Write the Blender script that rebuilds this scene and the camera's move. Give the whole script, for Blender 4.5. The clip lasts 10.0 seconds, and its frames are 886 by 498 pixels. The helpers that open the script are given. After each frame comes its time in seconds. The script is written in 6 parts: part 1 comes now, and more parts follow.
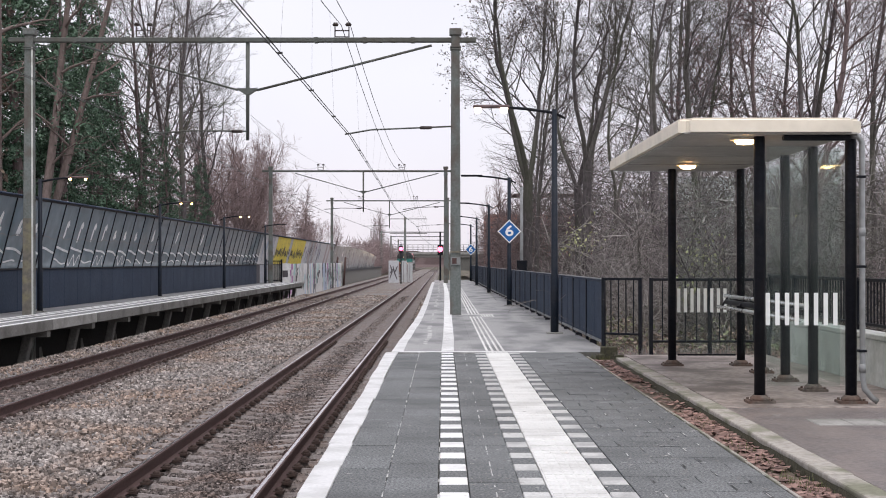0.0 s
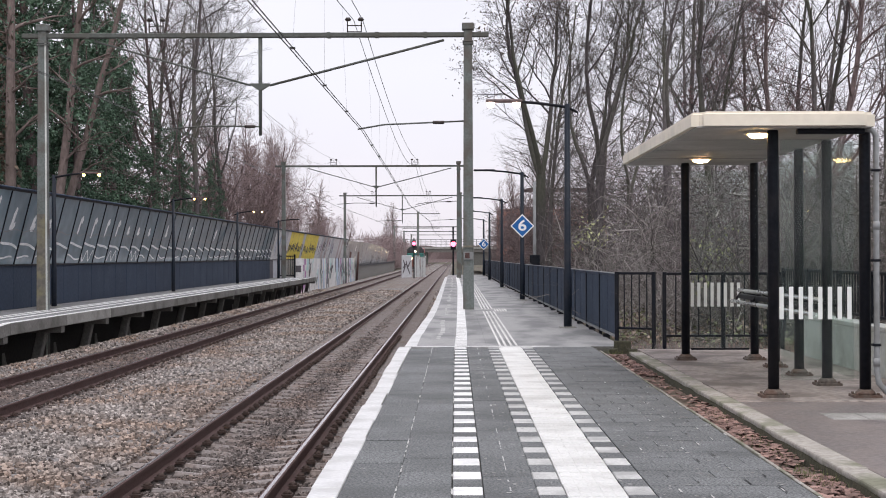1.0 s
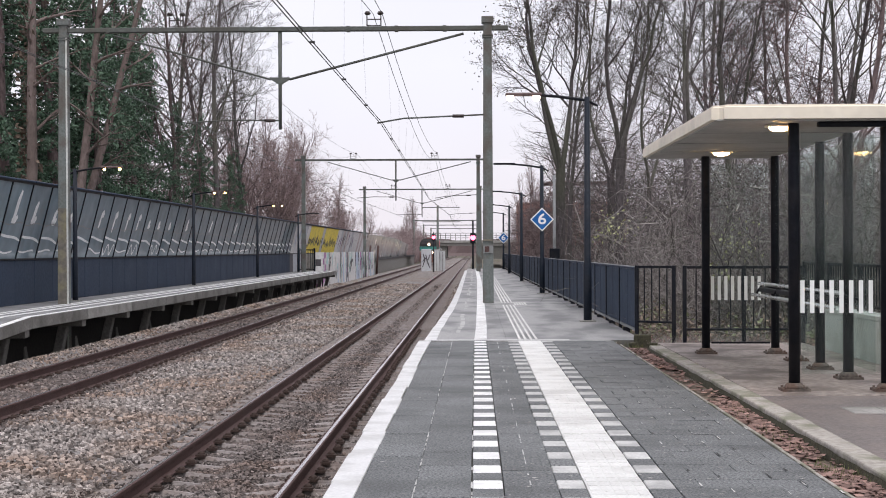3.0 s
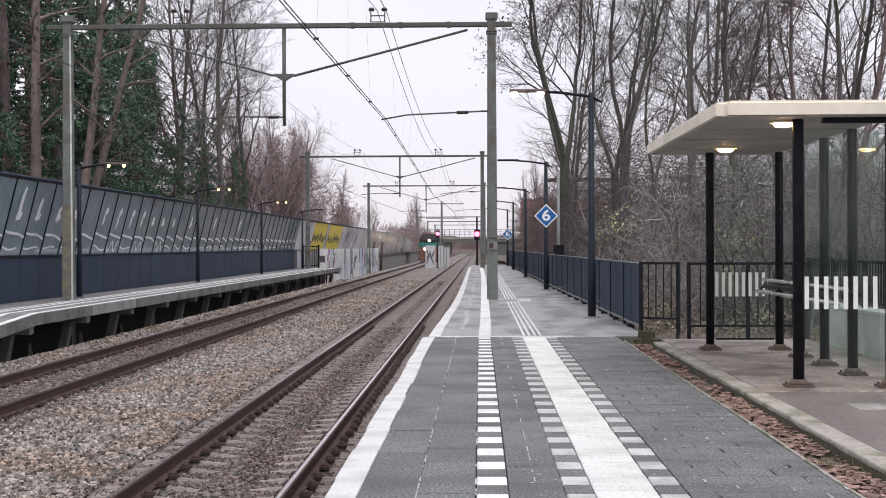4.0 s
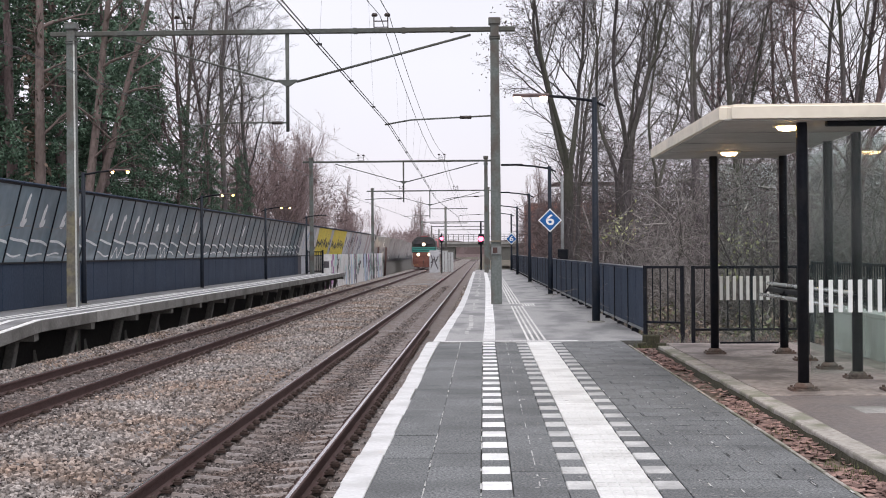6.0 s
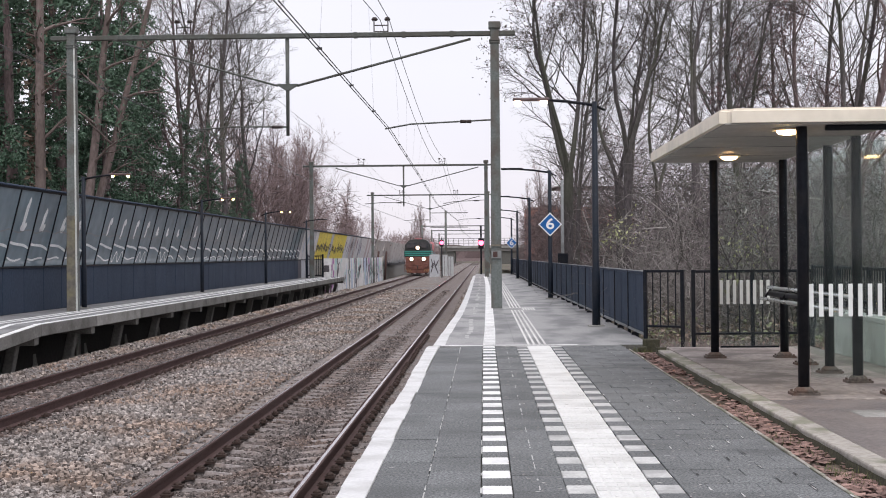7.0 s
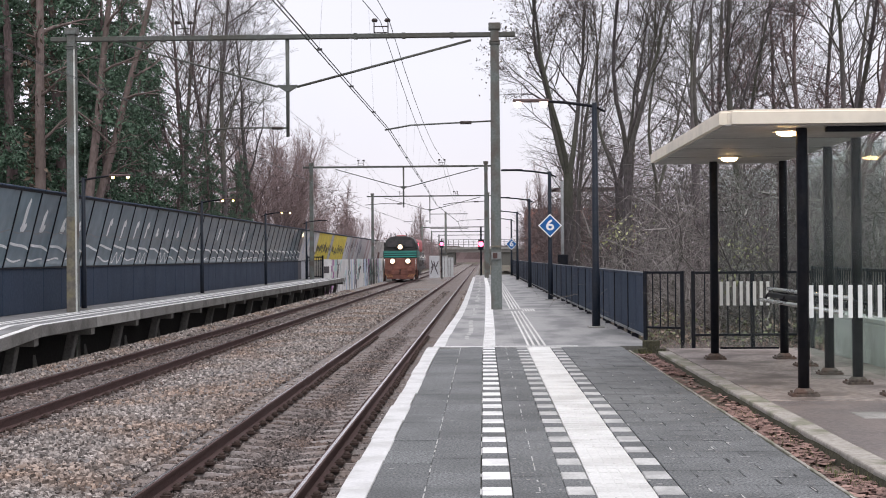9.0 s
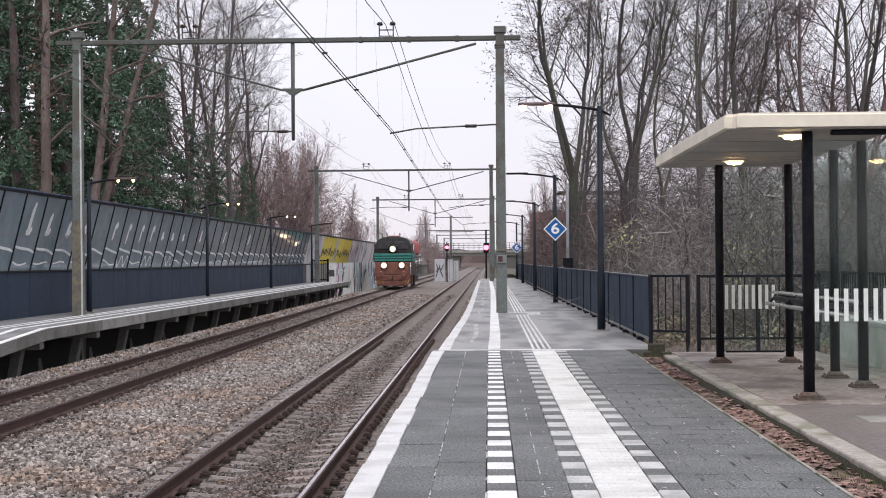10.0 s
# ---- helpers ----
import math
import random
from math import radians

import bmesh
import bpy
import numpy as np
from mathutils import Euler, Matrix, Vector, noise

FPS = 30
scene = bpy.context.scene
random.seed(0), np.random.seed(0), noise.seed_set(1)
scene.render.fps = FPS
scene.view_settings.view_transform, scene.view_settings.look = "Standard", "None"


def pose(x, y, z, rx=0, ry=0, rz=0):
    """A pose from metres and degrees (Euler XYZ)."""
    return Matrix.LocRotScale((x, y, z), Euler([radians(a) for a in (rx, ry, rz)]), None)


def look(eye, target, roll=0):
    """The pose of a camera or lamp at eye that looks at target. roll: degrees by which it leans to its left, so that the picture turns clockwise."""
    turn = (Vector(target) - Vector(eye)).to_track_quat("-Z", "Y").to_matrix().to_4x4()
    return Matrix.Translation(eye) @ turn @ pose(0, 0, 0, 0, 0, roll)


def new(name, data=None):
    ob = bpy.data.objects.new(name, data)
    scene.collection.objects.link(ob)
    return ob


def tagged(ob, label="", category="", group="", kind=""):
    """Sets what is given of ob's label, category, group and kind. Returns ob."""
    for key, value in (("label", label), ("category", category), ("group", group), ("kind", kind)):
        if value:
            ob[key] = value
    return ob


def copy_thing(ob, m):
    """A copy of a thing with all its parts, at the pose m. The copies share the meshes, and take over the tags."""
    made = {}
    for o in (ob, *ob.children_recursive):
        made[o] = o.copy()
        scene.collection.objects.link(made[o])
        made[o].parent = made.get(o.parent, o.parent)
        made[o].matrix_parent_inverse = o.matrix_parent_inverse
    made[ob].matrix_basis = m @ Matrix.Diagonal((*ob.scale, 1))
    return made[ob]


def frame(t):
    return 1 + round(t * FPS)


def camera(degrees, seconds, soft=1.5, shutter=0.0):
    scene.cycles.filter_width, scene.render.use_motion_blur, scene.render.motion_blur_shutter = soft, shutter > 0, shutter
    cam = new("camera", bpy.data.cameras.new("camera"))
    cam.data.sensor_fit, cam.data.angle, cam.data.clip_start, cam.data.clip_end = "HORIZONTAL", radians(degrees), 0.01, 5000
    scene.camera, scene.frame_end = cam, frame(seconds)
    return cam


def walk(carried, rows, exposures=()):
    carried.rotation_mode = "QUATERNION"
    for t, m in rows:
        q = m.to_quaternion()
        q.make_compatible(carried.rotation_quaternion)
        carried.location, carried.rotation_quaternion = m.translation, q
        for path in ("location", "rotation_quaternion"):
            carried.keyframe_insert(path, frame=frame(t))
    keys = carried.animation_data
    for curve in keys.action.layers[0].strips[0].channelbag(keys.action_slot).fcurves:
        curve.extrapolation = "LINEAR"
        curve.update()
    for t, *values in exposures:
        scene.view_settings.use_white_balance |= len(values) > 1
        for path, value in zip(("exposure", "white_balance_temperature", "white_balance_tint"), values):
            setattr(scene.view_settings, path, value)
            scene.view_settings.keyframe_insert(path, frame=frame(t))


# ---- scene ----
# camera: a phone held still at chest height on the platform, panning slightly
EYE_Z = 1.41
cam = camera(34.76, 10.0, soft=1.0)


def held(tilt, turn, lean):
    return pose(0, 0, EYE_Z, 90 + tilt, 0, turn) @ pose(0, 0, 0, 0, 0, lean)


walk(cam, [
    (0.0, held(0.5032, 0.0, 0.0)), (0.5, held(0.3962, 0.2635, -0.0154)), (1.0, held(0.2895, 0.5246, -0.13)),
    (1.5, held(0.2138, 0.7281, -0.1431)), (2.0, held(0.1543, 0.9161, -0.169)), (2.5, held(0.1182, 1.1628, -0.1933)),
    (4.0, held(-0.1082, 1.4877, -0.2098)), (4.5, held(-0.0501, 1.5966, -0.3182)), (5.0, held(-0.0339, 1.6295, -0.3493)),
    (5.5, held(0.0112, 1.6373, -0.4197)), (7.0, held(0.2578, 1.6512, -0.4706)), (7.5, held(0.2924, 1.6385, -0.4685)),
    (8.0, held(0.2737, 1.6273, -0.4821)), (8.5, held(0.3125, 1.6407, -0.5)), (9.0, held(0.3036, 1.648, -0.44)),
    (9.5, held(0.3311, 1.7216, -0.4574)), (10.0, held(0.4439, 1.8565, -0.4327)),
])

# overcast daylight
world = bpy.data.worlds.new("overcast")
scene.world = world
world.use_nodes = True
wn, wl = world.node_tree.nodes, world.node_tree.links
wn.clear()
sky = wn.new("ShaderNodeTexSky")
sky.sky_type, sky.sun_disc = "NISHITA", False
sky.sun_elevation, sky.sun_rotation = radians(61), radians(164)
sky_gain = wn.new("ShaderNodeMixRGB")
sky_gain.blend_type = "MULTIPLY"
sky_gain.inputs[0].default_value = 1
sky_gain.inputs[2].default_value = (0.12, 0.12, 0.12, 1)
cloud_tex = wn.new("ShaderNodeTexNoise")
cloud_tex.inputs["Scale"].default_value = 2.2
cloud_tex.inputs["Detail"].default_value = 5
cloud_ramp = wn.new("ShaderNodeValToRGB")
cloud_ramp.color_ramp.elements[0].position, cloud_ramp.color_ramp.elements[1].position = 0.3, 0.72
cloud_ramp.color_ramp.elements[0].color = (0.69, 0.67, 0.735, 1)
cloud_ramp.color_ramp.elements[1].color = (0.785, 0.765, 0.818, 1)
sky_co = wn.new("ShaderNodeTexCoord")
sky_split = wn.new("ShaderNodeSeparateXYZ")
haze = wn.new("ShaderNodeValToRGB")
haze.color_ramp.elements[0].position, haze.color_ramp.elements[1].position = 0.0, 0.13
haze.color_ramp.elements[0].color, haze.color_ramp.elements[1].color = (0.905, 0.865, 0.885, 1), (1, 1, 1, 1)
hazed = wn.new("ShaderNodeMixRGB")
hazed.blend_type = "MULTIPLY"
hazed.inputs[0].default_value = 1
wl.new(sky_co.outputs["Generated"], sky_split.inputs[0])
wl.new(sky_split.outputs["Z"], haze.inputs[0])
wl.new(haze.outputs[0], hazed.inputs[2])
veil = wn.new("ShaderNodeMixRGB")
veil.inputs[0].default_value = 0.9
back = wn.new("ShaderNodeBackground")
back.inputs["Strength"].default_value = 1.05
world_out = wn.new("ShaderNodeOutputWorld")
wl.new(sky.outputs[0], sky_gain.inputs[1])
wl.new(cloud_tex.outputs["Fac"], cloud_ramp.inputs[0])
wl.new(sky_gain.outputs[0], veil.inputs[1])
wl.new(cloud_ramp.outputs[0], hazed.inputs[1])
wl.new(hazed.outputs[0], veil.inputs[2])
wl.new(veil.outputs[0], back.inputs["Color"])
wl.new(back.outputs[0], world_out.inputs["Surface"])
sun = new("sun", bpy.data.lights.new("sun", "SUN"))
sun.data.energy, sun.data.angle, sun.data.color = 1.4, radians(40), (1.0, 0.97, 0.96)
sun.matrix_world = look((0, 0, 60), (-9, 32, 0))
scene.view_settings.exposure = 0.4


# ---- materials ----
def material(name, dark, light, rough=0.7, metal=0.0, grain=30.0, stain=1.2, relief=0.15, spread=0.25, stain_color=None, stain_amount=0.0,
             stretch=(1, 1, 1), emit=None, power=0.0, by_object=0.0, by_island=0.0, spec=0.4):
    """A surface with fine grain between two colours, broad stains over it, relief and gloss that vary."""
    m = bpy.data.materials.new(name)
    m.use_nodes = True
    n, l = m.node_tree.nodes, m.node_tree.links
    b = n["Principled BSDF"]
    co = n.new("ShaderNodeTexCoord")
    geo = n.new("ShaderNodeNewGeometry")
    mapping = n.new("ShaderNodeMapping")
    mapping.inputs["Scale"].default_value = stretch
    l.new(geo.outputs["Position"] if by_object >= 0 else co.outputs["Object"], mapping.inputs["Vector"])
    fine = n.new("ShaderNodeTexNoise")
    fine.inputs["Scale"].default_value, fine.inputs["Detail"].default_value = grain, 4
    broad = n.new("ShaderNodeTexNoise")
    broad.inputs["Scale"].default_value, broad.inputs["Detail"].default_value = stain, 6
    l.new(mapping.outputs[0], fine.inputs["Vector"])
    l.new(mapping.outputs[0], broad.inputs["Vector"])
    ramp = n.new("ShaderNodeValToRGB")
    ramp.color_ramp.elements[0].position, ramp.color_ramp.elements[1].position = 0.5 - spread, 0.5 + spread
    ramp.color_ramp.elements[0].color, ramp.color_ramp.elements[1].color = (*dark, 1), (*light, 1)
    l.new(fine.outputs["Fac"], ramp.inputs[0])
    out = ramp.outputs[0]
    if stain_color:
        edge = n.new("ShaderNodeValToRGB")
        edge.color_ramp.elements[0].position, edge.color_ramp.elements[1].position = 0.45, 0.62
        edge.color_ramp.elements[1].color = (stain_amount, stain_amount, stain_amount, 1)
        l.new(broad.outputs["Fac"], edge.inputs[0])
        mix = n.new("ShaderNodeMixRGB")
        mix.inputs[2].default_value = (*stain_color, 1)
        l.new(edge.outputs[0], mix.inputs[0])
        l.new(out, mix.inputs[1])
        out = mix.outputs[0]
    for amount, source in ((abs(by_object), None), (by_island, geo.outputs["Random Per Island"])):
        if amount:
            if source is None:
                source = n.new("ShaderNodeObjectInfo").outputs["Random"]
            span = n.new("ShaderNodeMapRange")
            span.inputs["To Min"].default_value, span.inputs["To Max"].default_value = 1 - amount, 1 + amount
            l.new(source, span.inputs["Value"])
            vary = n.new("ShaderNodeMixRGB")
            vary.blend_type = "MULTIPLY"
            vary.inputs[0].default_value = 1
            l.new(out, vary.inputs[1])
            l.new(span.outputs[0], vary.inputs[2])
            out = vary.outputs[0]
    l.new(out, b.inputs["Base Color"])
    gloss = n.new("ShaderNodeMapRange")
    gloss.inputs["To Min"].default_value, gloss.inputs["To Max"].default_value = max(0.03, rough - 0.14), min(1, rough + 0.14)
    l.new(broad.outputs["Fac"], gloss.inputs["Value"])
    l.new(gloss.outputs[0], b.inputs["Roughness"])
    b.inputs["Metallic"].default_value = metal
    b.inputs["Specular IOR Level"].default_value = spec
    if relief:
        bump = n.new("ShaderNodeBump")
        bump.inputs["Strength"].default_value, bump.inputs["Distance"].default_value = relief, 0.02
        l.new(fine.outputs["Fac"], bump.inputs["Height"])
        l.new(bump.outputs[0], b.inputs["Normal"])
    if emit:
        b.inputs["Emission Color"].default_value, b.inputs["Emission Strength"].default_value = (*emit, 1), power
    return m


def glass_material(name, tint, clear, rough=0.03, dirt=(0.3, 0.32, 0.33), dirt_amount=0.1, grain=2.0, mirror_most=0.7, mirror_least=0.055):
    """A thin pane: it lets light through with a tint, mirrors like glass and carries a film of dirt."""
    m = bpy.data.materials.new(name)
    m.use_nodes = True
    n, l = m.node_tree.nodes, m.node_tree.links
    b = n["Principled BSDF"]
    b.inputs["Base Color"].default_value = (*dirt, 1)
    b.inputs["Roughness"].default_value = rough + 0.25
    see = n.new("ShaderNodeBsdfTransparent")
    see.inputs[0].default_value = (*tint, 1)
    mirror = n.new("ShaderNodeBsdfGlossy")
    mirror.inputs["Roughness"].default_value = rough
    facing = n.new("ShaderNodeLayerWeight")
    facing.inputs["Blend"].default_value = 0.5
    steep = n.new("ShaderNodeMath")
    steep.operation = "POWER"
    steep.inputs[1].default_value = 5
    gain = n.new("ShaderNodeMath")
    gain.operation = "MULTIPLY_ADD"
    gain.inputs[1].default_value, gain.inputs[2].default_value = mirror_most, mirror_least
    l.new(facing.outputs["Facing"], steep.inputs[0])
    l.new(steep.outputs[0], gain.inputs[0])
    body = n.new("ShaderNodeMixShader")
    tex = n.new("ShaderNodeTexNoise")
    tex.inputs["Scale"].default_value, tex.inputs["Detail"].default_value = grain, 6
    geo = n.new("ShaderNodeNewGeometry")
    l.new(geo.outputs["Position"], tex.inputs["Vector"])
    film = n.new("ShaderNodeMapRange")
    film.inputs["From Min"].default_value, film.inputs["From Max"].default_value = 0.35, 0.75
    film.inputs["To Min"].default_value, film.inputs["To Max"].default_value = 1 - clear, min(1, 1 - clear + dirt_amount)
    l.new(tex.outputs["Fac"], film.inputs["Value"])
    l.new(film.outputs[0], body.inputs[0])
    l.new(see.outputs[0], body.inputs[1])
    l.new(b.outputs[0], body.inputs[2])
    top = n.new("ShaderNodeMixShader")
    l.new(gain.outputs[0], top.inputs[0])
    l.new(body.outputs[0], top.inputs[1])
    l.new(mirror.outputs[0], top.inputs[2])
    l.new(top.outputs[0], n["Material Output"].inputs["Surface"])
    return m


def glow(name, color, power):
    m = bpy.data.materials.new(name)
    m.use_nodes = True
    b = m.node_tree.nodes["Principled BSDF"]
    b.inputs["Base Color"].default_value = (*color, 1)
    b.inputs["Emission Color"].default_value, b.inputs["Emission Strength"].default_value = (*color, 1), power
    return m


M = {
    "paving": material("dark_paving", (0.050, 0.055, 0.056), (0.24, 0.249, 0.252), 0.8, grain=60, stain=1.1, relief=0.4, spread=0.17, stain_color=(0.075, 0.078, 0.08), stain_amount=0.5, by_object=0.12),
    "slab": material("grey_slab", (0.20, 0.20, 0.20), (0.37, 0.365, 0.36), 0.55, grain=22, stain=0.9, relief=0.25, stain_color=(0.13, 0.135, 0.137), stain_amount=0.85, by_object=0.06, stretch=(1.6, 0.55, 1)),
    "joint": material("joint_sand", (0.07, 0.07, 0.065), (0.16, 0.155, 0.14), 0.95, grain=60, relief=0.4),
    "white": material("white_road_paint", (0.72, 0.72, 0.72), (0.88, 0.88, 0.87), 0.6, grain=40, stain=3.5, relief=0.15, stain_color=(0.42, 0.42, 0.41), stain_amount=0.45),
    "white_edge": material("white_edge_paint", (0.56, 0.56, 0.565), (0.71, 0.71, 0.705), 0.6, grain=30, stain=2.5, relief=0.15, stain_color=(0.42, 0.42, 0.41), stain_amount=0.55),
    "tactile": material("white_tactile_tile", (0.60, 0.60, 0.585), (0.76, 0.76, 0.74), 0.65, grain=45, stain=2.0, relief=0.2, stain_color=(0.4, 0.39, 0.37), stain_amount=0.45, by_object=0.06),
    "grey_dash": material("pale_grey_paint", (0.40, 0.40, 0.39), (0.60, 0.60, 0.585), 0.7, grain=45, stain=3, relief=0.2, stain_color=(0.2, 0.2, 0.2), stain_amount=0.5, by_object=0.1),
    "concrete": material("weathered_concrete", (0.25, 0.245, 0.23), (0.38, 0.37, 0.35), 0.85, grain=25, stain=1.5, relief=0.25, stain_color=(0.16, 0.16, 0.14), stain_amount=0.6),
    "fascia": material("dirty_concrete_beam", (0.15, 0.146, 0.136), (0.26, 0.254, 0.238), 0.85, grain=18, stain=1.2, relief=0.25, stain_color=(0.075, 0.072, 0.062), stain_amount=0.6),
    "deck": material("grey_platform_deck", (0.17, 0.17, 0.175), (0.30, 0.30, 0.305), 0.8, grain=25, stain=1.1, relief=0.2, stain_color=(0.12, 0.12, 0.12), stain_amount=0.6),
    "kerb": material("mossy_kerb_concrete", (0.250, 0.231, 0.206), (0.450, 0.419, 0.375), 0.9, grain=22, stain=2.2, relief=0.3, stain_color=(0.12, 0.13, 0.07), stain_amount=0.7),
    "pad": material("wet_brown_concrete", (0.168, 0.142, 0.127), (0.41, 0.352, 0.318), 0.5, grain=14, stain=1.5, relief=0.15, spread=0.2, stain_color=(0.10, 0.08, 0.07), stain_amount=0.85),
    "pad_dark": material("dark_damp_paving", (0.09, 0.078, 0.075), (0.22, 0.19, 0.18), 0.5, grain=30, stain=1.4, relief=0.2, stain_color=(0.24, 0.20, 0.18), stain_amount=0.5),
    "white_wall": material("stained_white_concrete", (0.50, 0.51, 0.49), (0.66, 0.67, 0.65), 0.85, grain=15, stain=1.6, relief=0.15, stain_color=(0.33, 0.36, 0.31), stain_amount=0.6),
    "ballast": material("ballast_bed", (0.035, 0.032, 0.030), (0.34, 0.315, 0.305), 0.95, grain=24, stain=0.5, relief=1.0, spread=0.18, stain_color=(0.17, 0.115, 0.08), stain_amount=0.6),
    "stone": material("ballast_stone", (0.185, 0.165, 0.152), (0.40, 0.36, 0.338), 0.9, grain=30, stain=0.45, relief=0.2, stain_color=(0.25, 0.165, 0.115), stain_amount=0.65, by_island=0.7),
    "stone_rust": material("rust_dusted_stone", (0.10, 0.086, 0.08), (0.235, 0.204, 0.193), 0.9, grain=30, stain=0.8, relief=0.2, stain_color=(0.16, 0.105, 0.08), stain_amount=0.5, by_island=0.75),
    "bed_rust": material("rust_dusted_bed", (0.022, 0.017, 0.015), (0.17, 0.135, 0.125), 0.95, grain=22, stain=1.0, relief=1.0, spread=0.2, stain_color=(0.07, 0.05, 0.042), stain_amount=0.5),
    "foot": material("rusty_mortar_foot", (0.06, 0.05, 0.043), (0.16, 0.135, 0.115), 0.9, grain=30, stain=6, relief=0.4, stain_color=(0.12, 0.06, 0.04), stain_amount=0.5),
    "trestle": material("dark_weathered_concrete", (0.12, 0.115, 0.105), (0.22, 0.212, 0.198), 0.9, grain=20, stain=1.5, relief=0.25),
    "sleeper": material("concrete_sleeper", (0.225, 0.197, 0.19), (0.385, 0.352, 0.342), 0.9, grain=30, stain=3, relief=0.3, stain_color=(0.24, 0.18, 0.15), stain_amount=0.5, by_object=0.12),
    "rail": material("rusty_rail_web", (0.045, 0.024, 0.022), (0.105, 0.058, 0.052), 0.75, grain=40, stain=2, relief=0.25),
    "rail_top": material("worn_rail_head", (0.42, 0.38, 0.38), (0.60, 0.56, 0.56), 0.22, metal=0.9, grain=4, stain=2, relief=0.02, stretch=(1, 0.05, 1)),
    "clip": material("rusty_clip", (0.03, 0.02, 0.018), (0.08, 0.05, 0.04), 0.8, grain=60, relief=0.3),
    "navy": material("navy_panel_paint", (0.021, 0.034, 0.059), (0.044, 0.063, 0.098), 0.65, grain=12, stain=1.3, relief=0.06, stain_color=(0.045, 0.055, 0.08), stain_amount=0.35, by_object=0.06, spec=0.15),
    "black": material("black_steel_paint", (0.005, 0.006, 0.010), (0.013, 0.015, 0.021), 0.5, grain=25, stain=3, relief=0.06, stain_color=(0.032, 0.029, 0.028), stain_amount=0.3, spec=0.15),
    "pole": material("navy_black_pole_paint", (0.007, 0.011, 0.019), (0.015, 0.021, 0.033), 0.5, grain=20, stain=2.5, relief=0.05, stain_color=(0.035, 0.035, 0.038), stain_amount=0.3, spec=0.2),
    "mast": material("grey_green_mast", (0.105, 0.120, 0.113), (0.175, 0.195, 0.186), 0.7, grain=18, stain=1.6, relief=0.15, stain_color=(0.10, 0.075, 0.06), stain_amount=0.7),
    "mast_pale": material("pale_lichen_steel", (0.07, 0.077, 0.070), (0.13, 0.14, 0.13), 0.7, grain=10, stain=1.3, relief=0.1, stain_color=(0.09, 0.085, 0.07), stain_amount=0.7),
    "wire": material("oxidised_copper_wire", (0.05, 0.05, 0.05), (0.10, 0.10, 0.10), 0.6, metal=0.3, grain=20, relief=0),
    "insulator": material("brown_porcelain", (0.03, 0.022, 0.02), (0.06, 0.045, 0.04), 0.3, grain=20, relief=0),
    "roof": material("cream_roof_shell", (0.77, 0.70, 0.58), (0.87, 0.80, 0.67), 0.5, grain=8, stain=1.2, relief=0.04, stain_color=(0.5, 0.48, 0.42), stain_amount=0.45),
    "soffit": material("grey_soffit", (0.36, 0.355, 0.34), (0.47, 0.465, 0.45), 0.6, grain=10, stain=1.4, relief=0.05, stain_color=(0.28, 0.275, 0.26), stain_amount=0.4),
    "pipe": material("grey_drain_pipe", (0.20, 0.21, 0.215), (0.30, 0.31, 0.315), 0.5, grain=15, stain=2.5, relief=0.06, stain_color=(0.16, 0.16, 0.15), stain_amount=0.5),
    "chrome": material("brushed_steel", (0.5, 0.5, 0.5), (0.68, 0.68, 0.68), 0.25, metal=0.9, grain=30, relief=0.02),
    "sign_blue": material("blue_sign_enamel", (0.008, 0.10, 0.33), (0.012, 0.13, 0.40), 0.35, grain=5, stain=4, relief=0),
    "sign_white": material("white_sign_enamel", (0.78, 0.79, 0.80), (0.86, 0.87, 0.88), 0.35, grain=5, stain=4, relief=0),
    "sticker": material("white_glass_sticker", (0.74, 0.77, 0.74), (0.85, 0.87, 0.85), 0.5, grain=8, stain=3, relief=0),
    "bark": material("grey_brown_bark", (0.043, 0.037, 0.038), (0.13, 0.113, 0.115), 0.95, grain=14, stain=0.5, relief=0.5, stretch=(1, 1, 0.35), stain_color=(0.10, 0.11, 0.07), stain_amount=0.5, by_object=0.2),
    "bark_pink": material("pinkish_brown_bark", (0.115, 0.088, 0.08), (0.25, 0.195, 0.18), 0.95, grain=12, stain=0.8, relief=0.5, stretch=(1, 1, 0.35), stain_color=(0.09, 0.07, 0.06), stain_amount=0.5),
    "bark_red": material("reddish_bark", (0.085, 0.062, 0.062), (0.20, 0.15, 0.147), 0.95, grain=14, stain=0.6, relief=0.5, stretch=(1, 1, 0.35), by_object=0.2),
    "twig_pink": material("pinkish_twigs", (0.20, 0.145, 0.145), (0.34, 0.26, 0.255), 0.95, grain=3, stain=0.3, relief=0.1, by_object=0.15),
    "brush": material("pale_dry_brush", (0.11, 0.10, 0.093), (0.31, 0.285, 0.268), 0.95, grain=6, stain=0.6, relief=0.1, by_island=0.35),
    "leaf_dark": material("dark_evergreen_leaves", (0.040, 0.080, 0.053), (0.115, 0.19, 0.122), 0.6, grain=2, stain=0.4, relief=0, by_island=0.4),
    "bramble": material("dull_bramble_leaves", (0.11, 0.13, 0.065), (0.28, 0.29, 0.17), 0.6, grain=3, stain=0.5, relief=0, by_island=0.5),
    "leaf_brown": material("withered_brown_leaves", (0.06, 0.045, 0.035), (0.13, 0.095, 0.07), 0.8, grain=3, stain=0.5, relief=0, by_island=0.5),
    "leaf_rust": material("purple_red_dead_leaves", (0.085, 0.04, 0.045), (0.20, 0.10, 0.105), 0.8, grain=3, stain=0.5, relief=0, by_island=0.4),
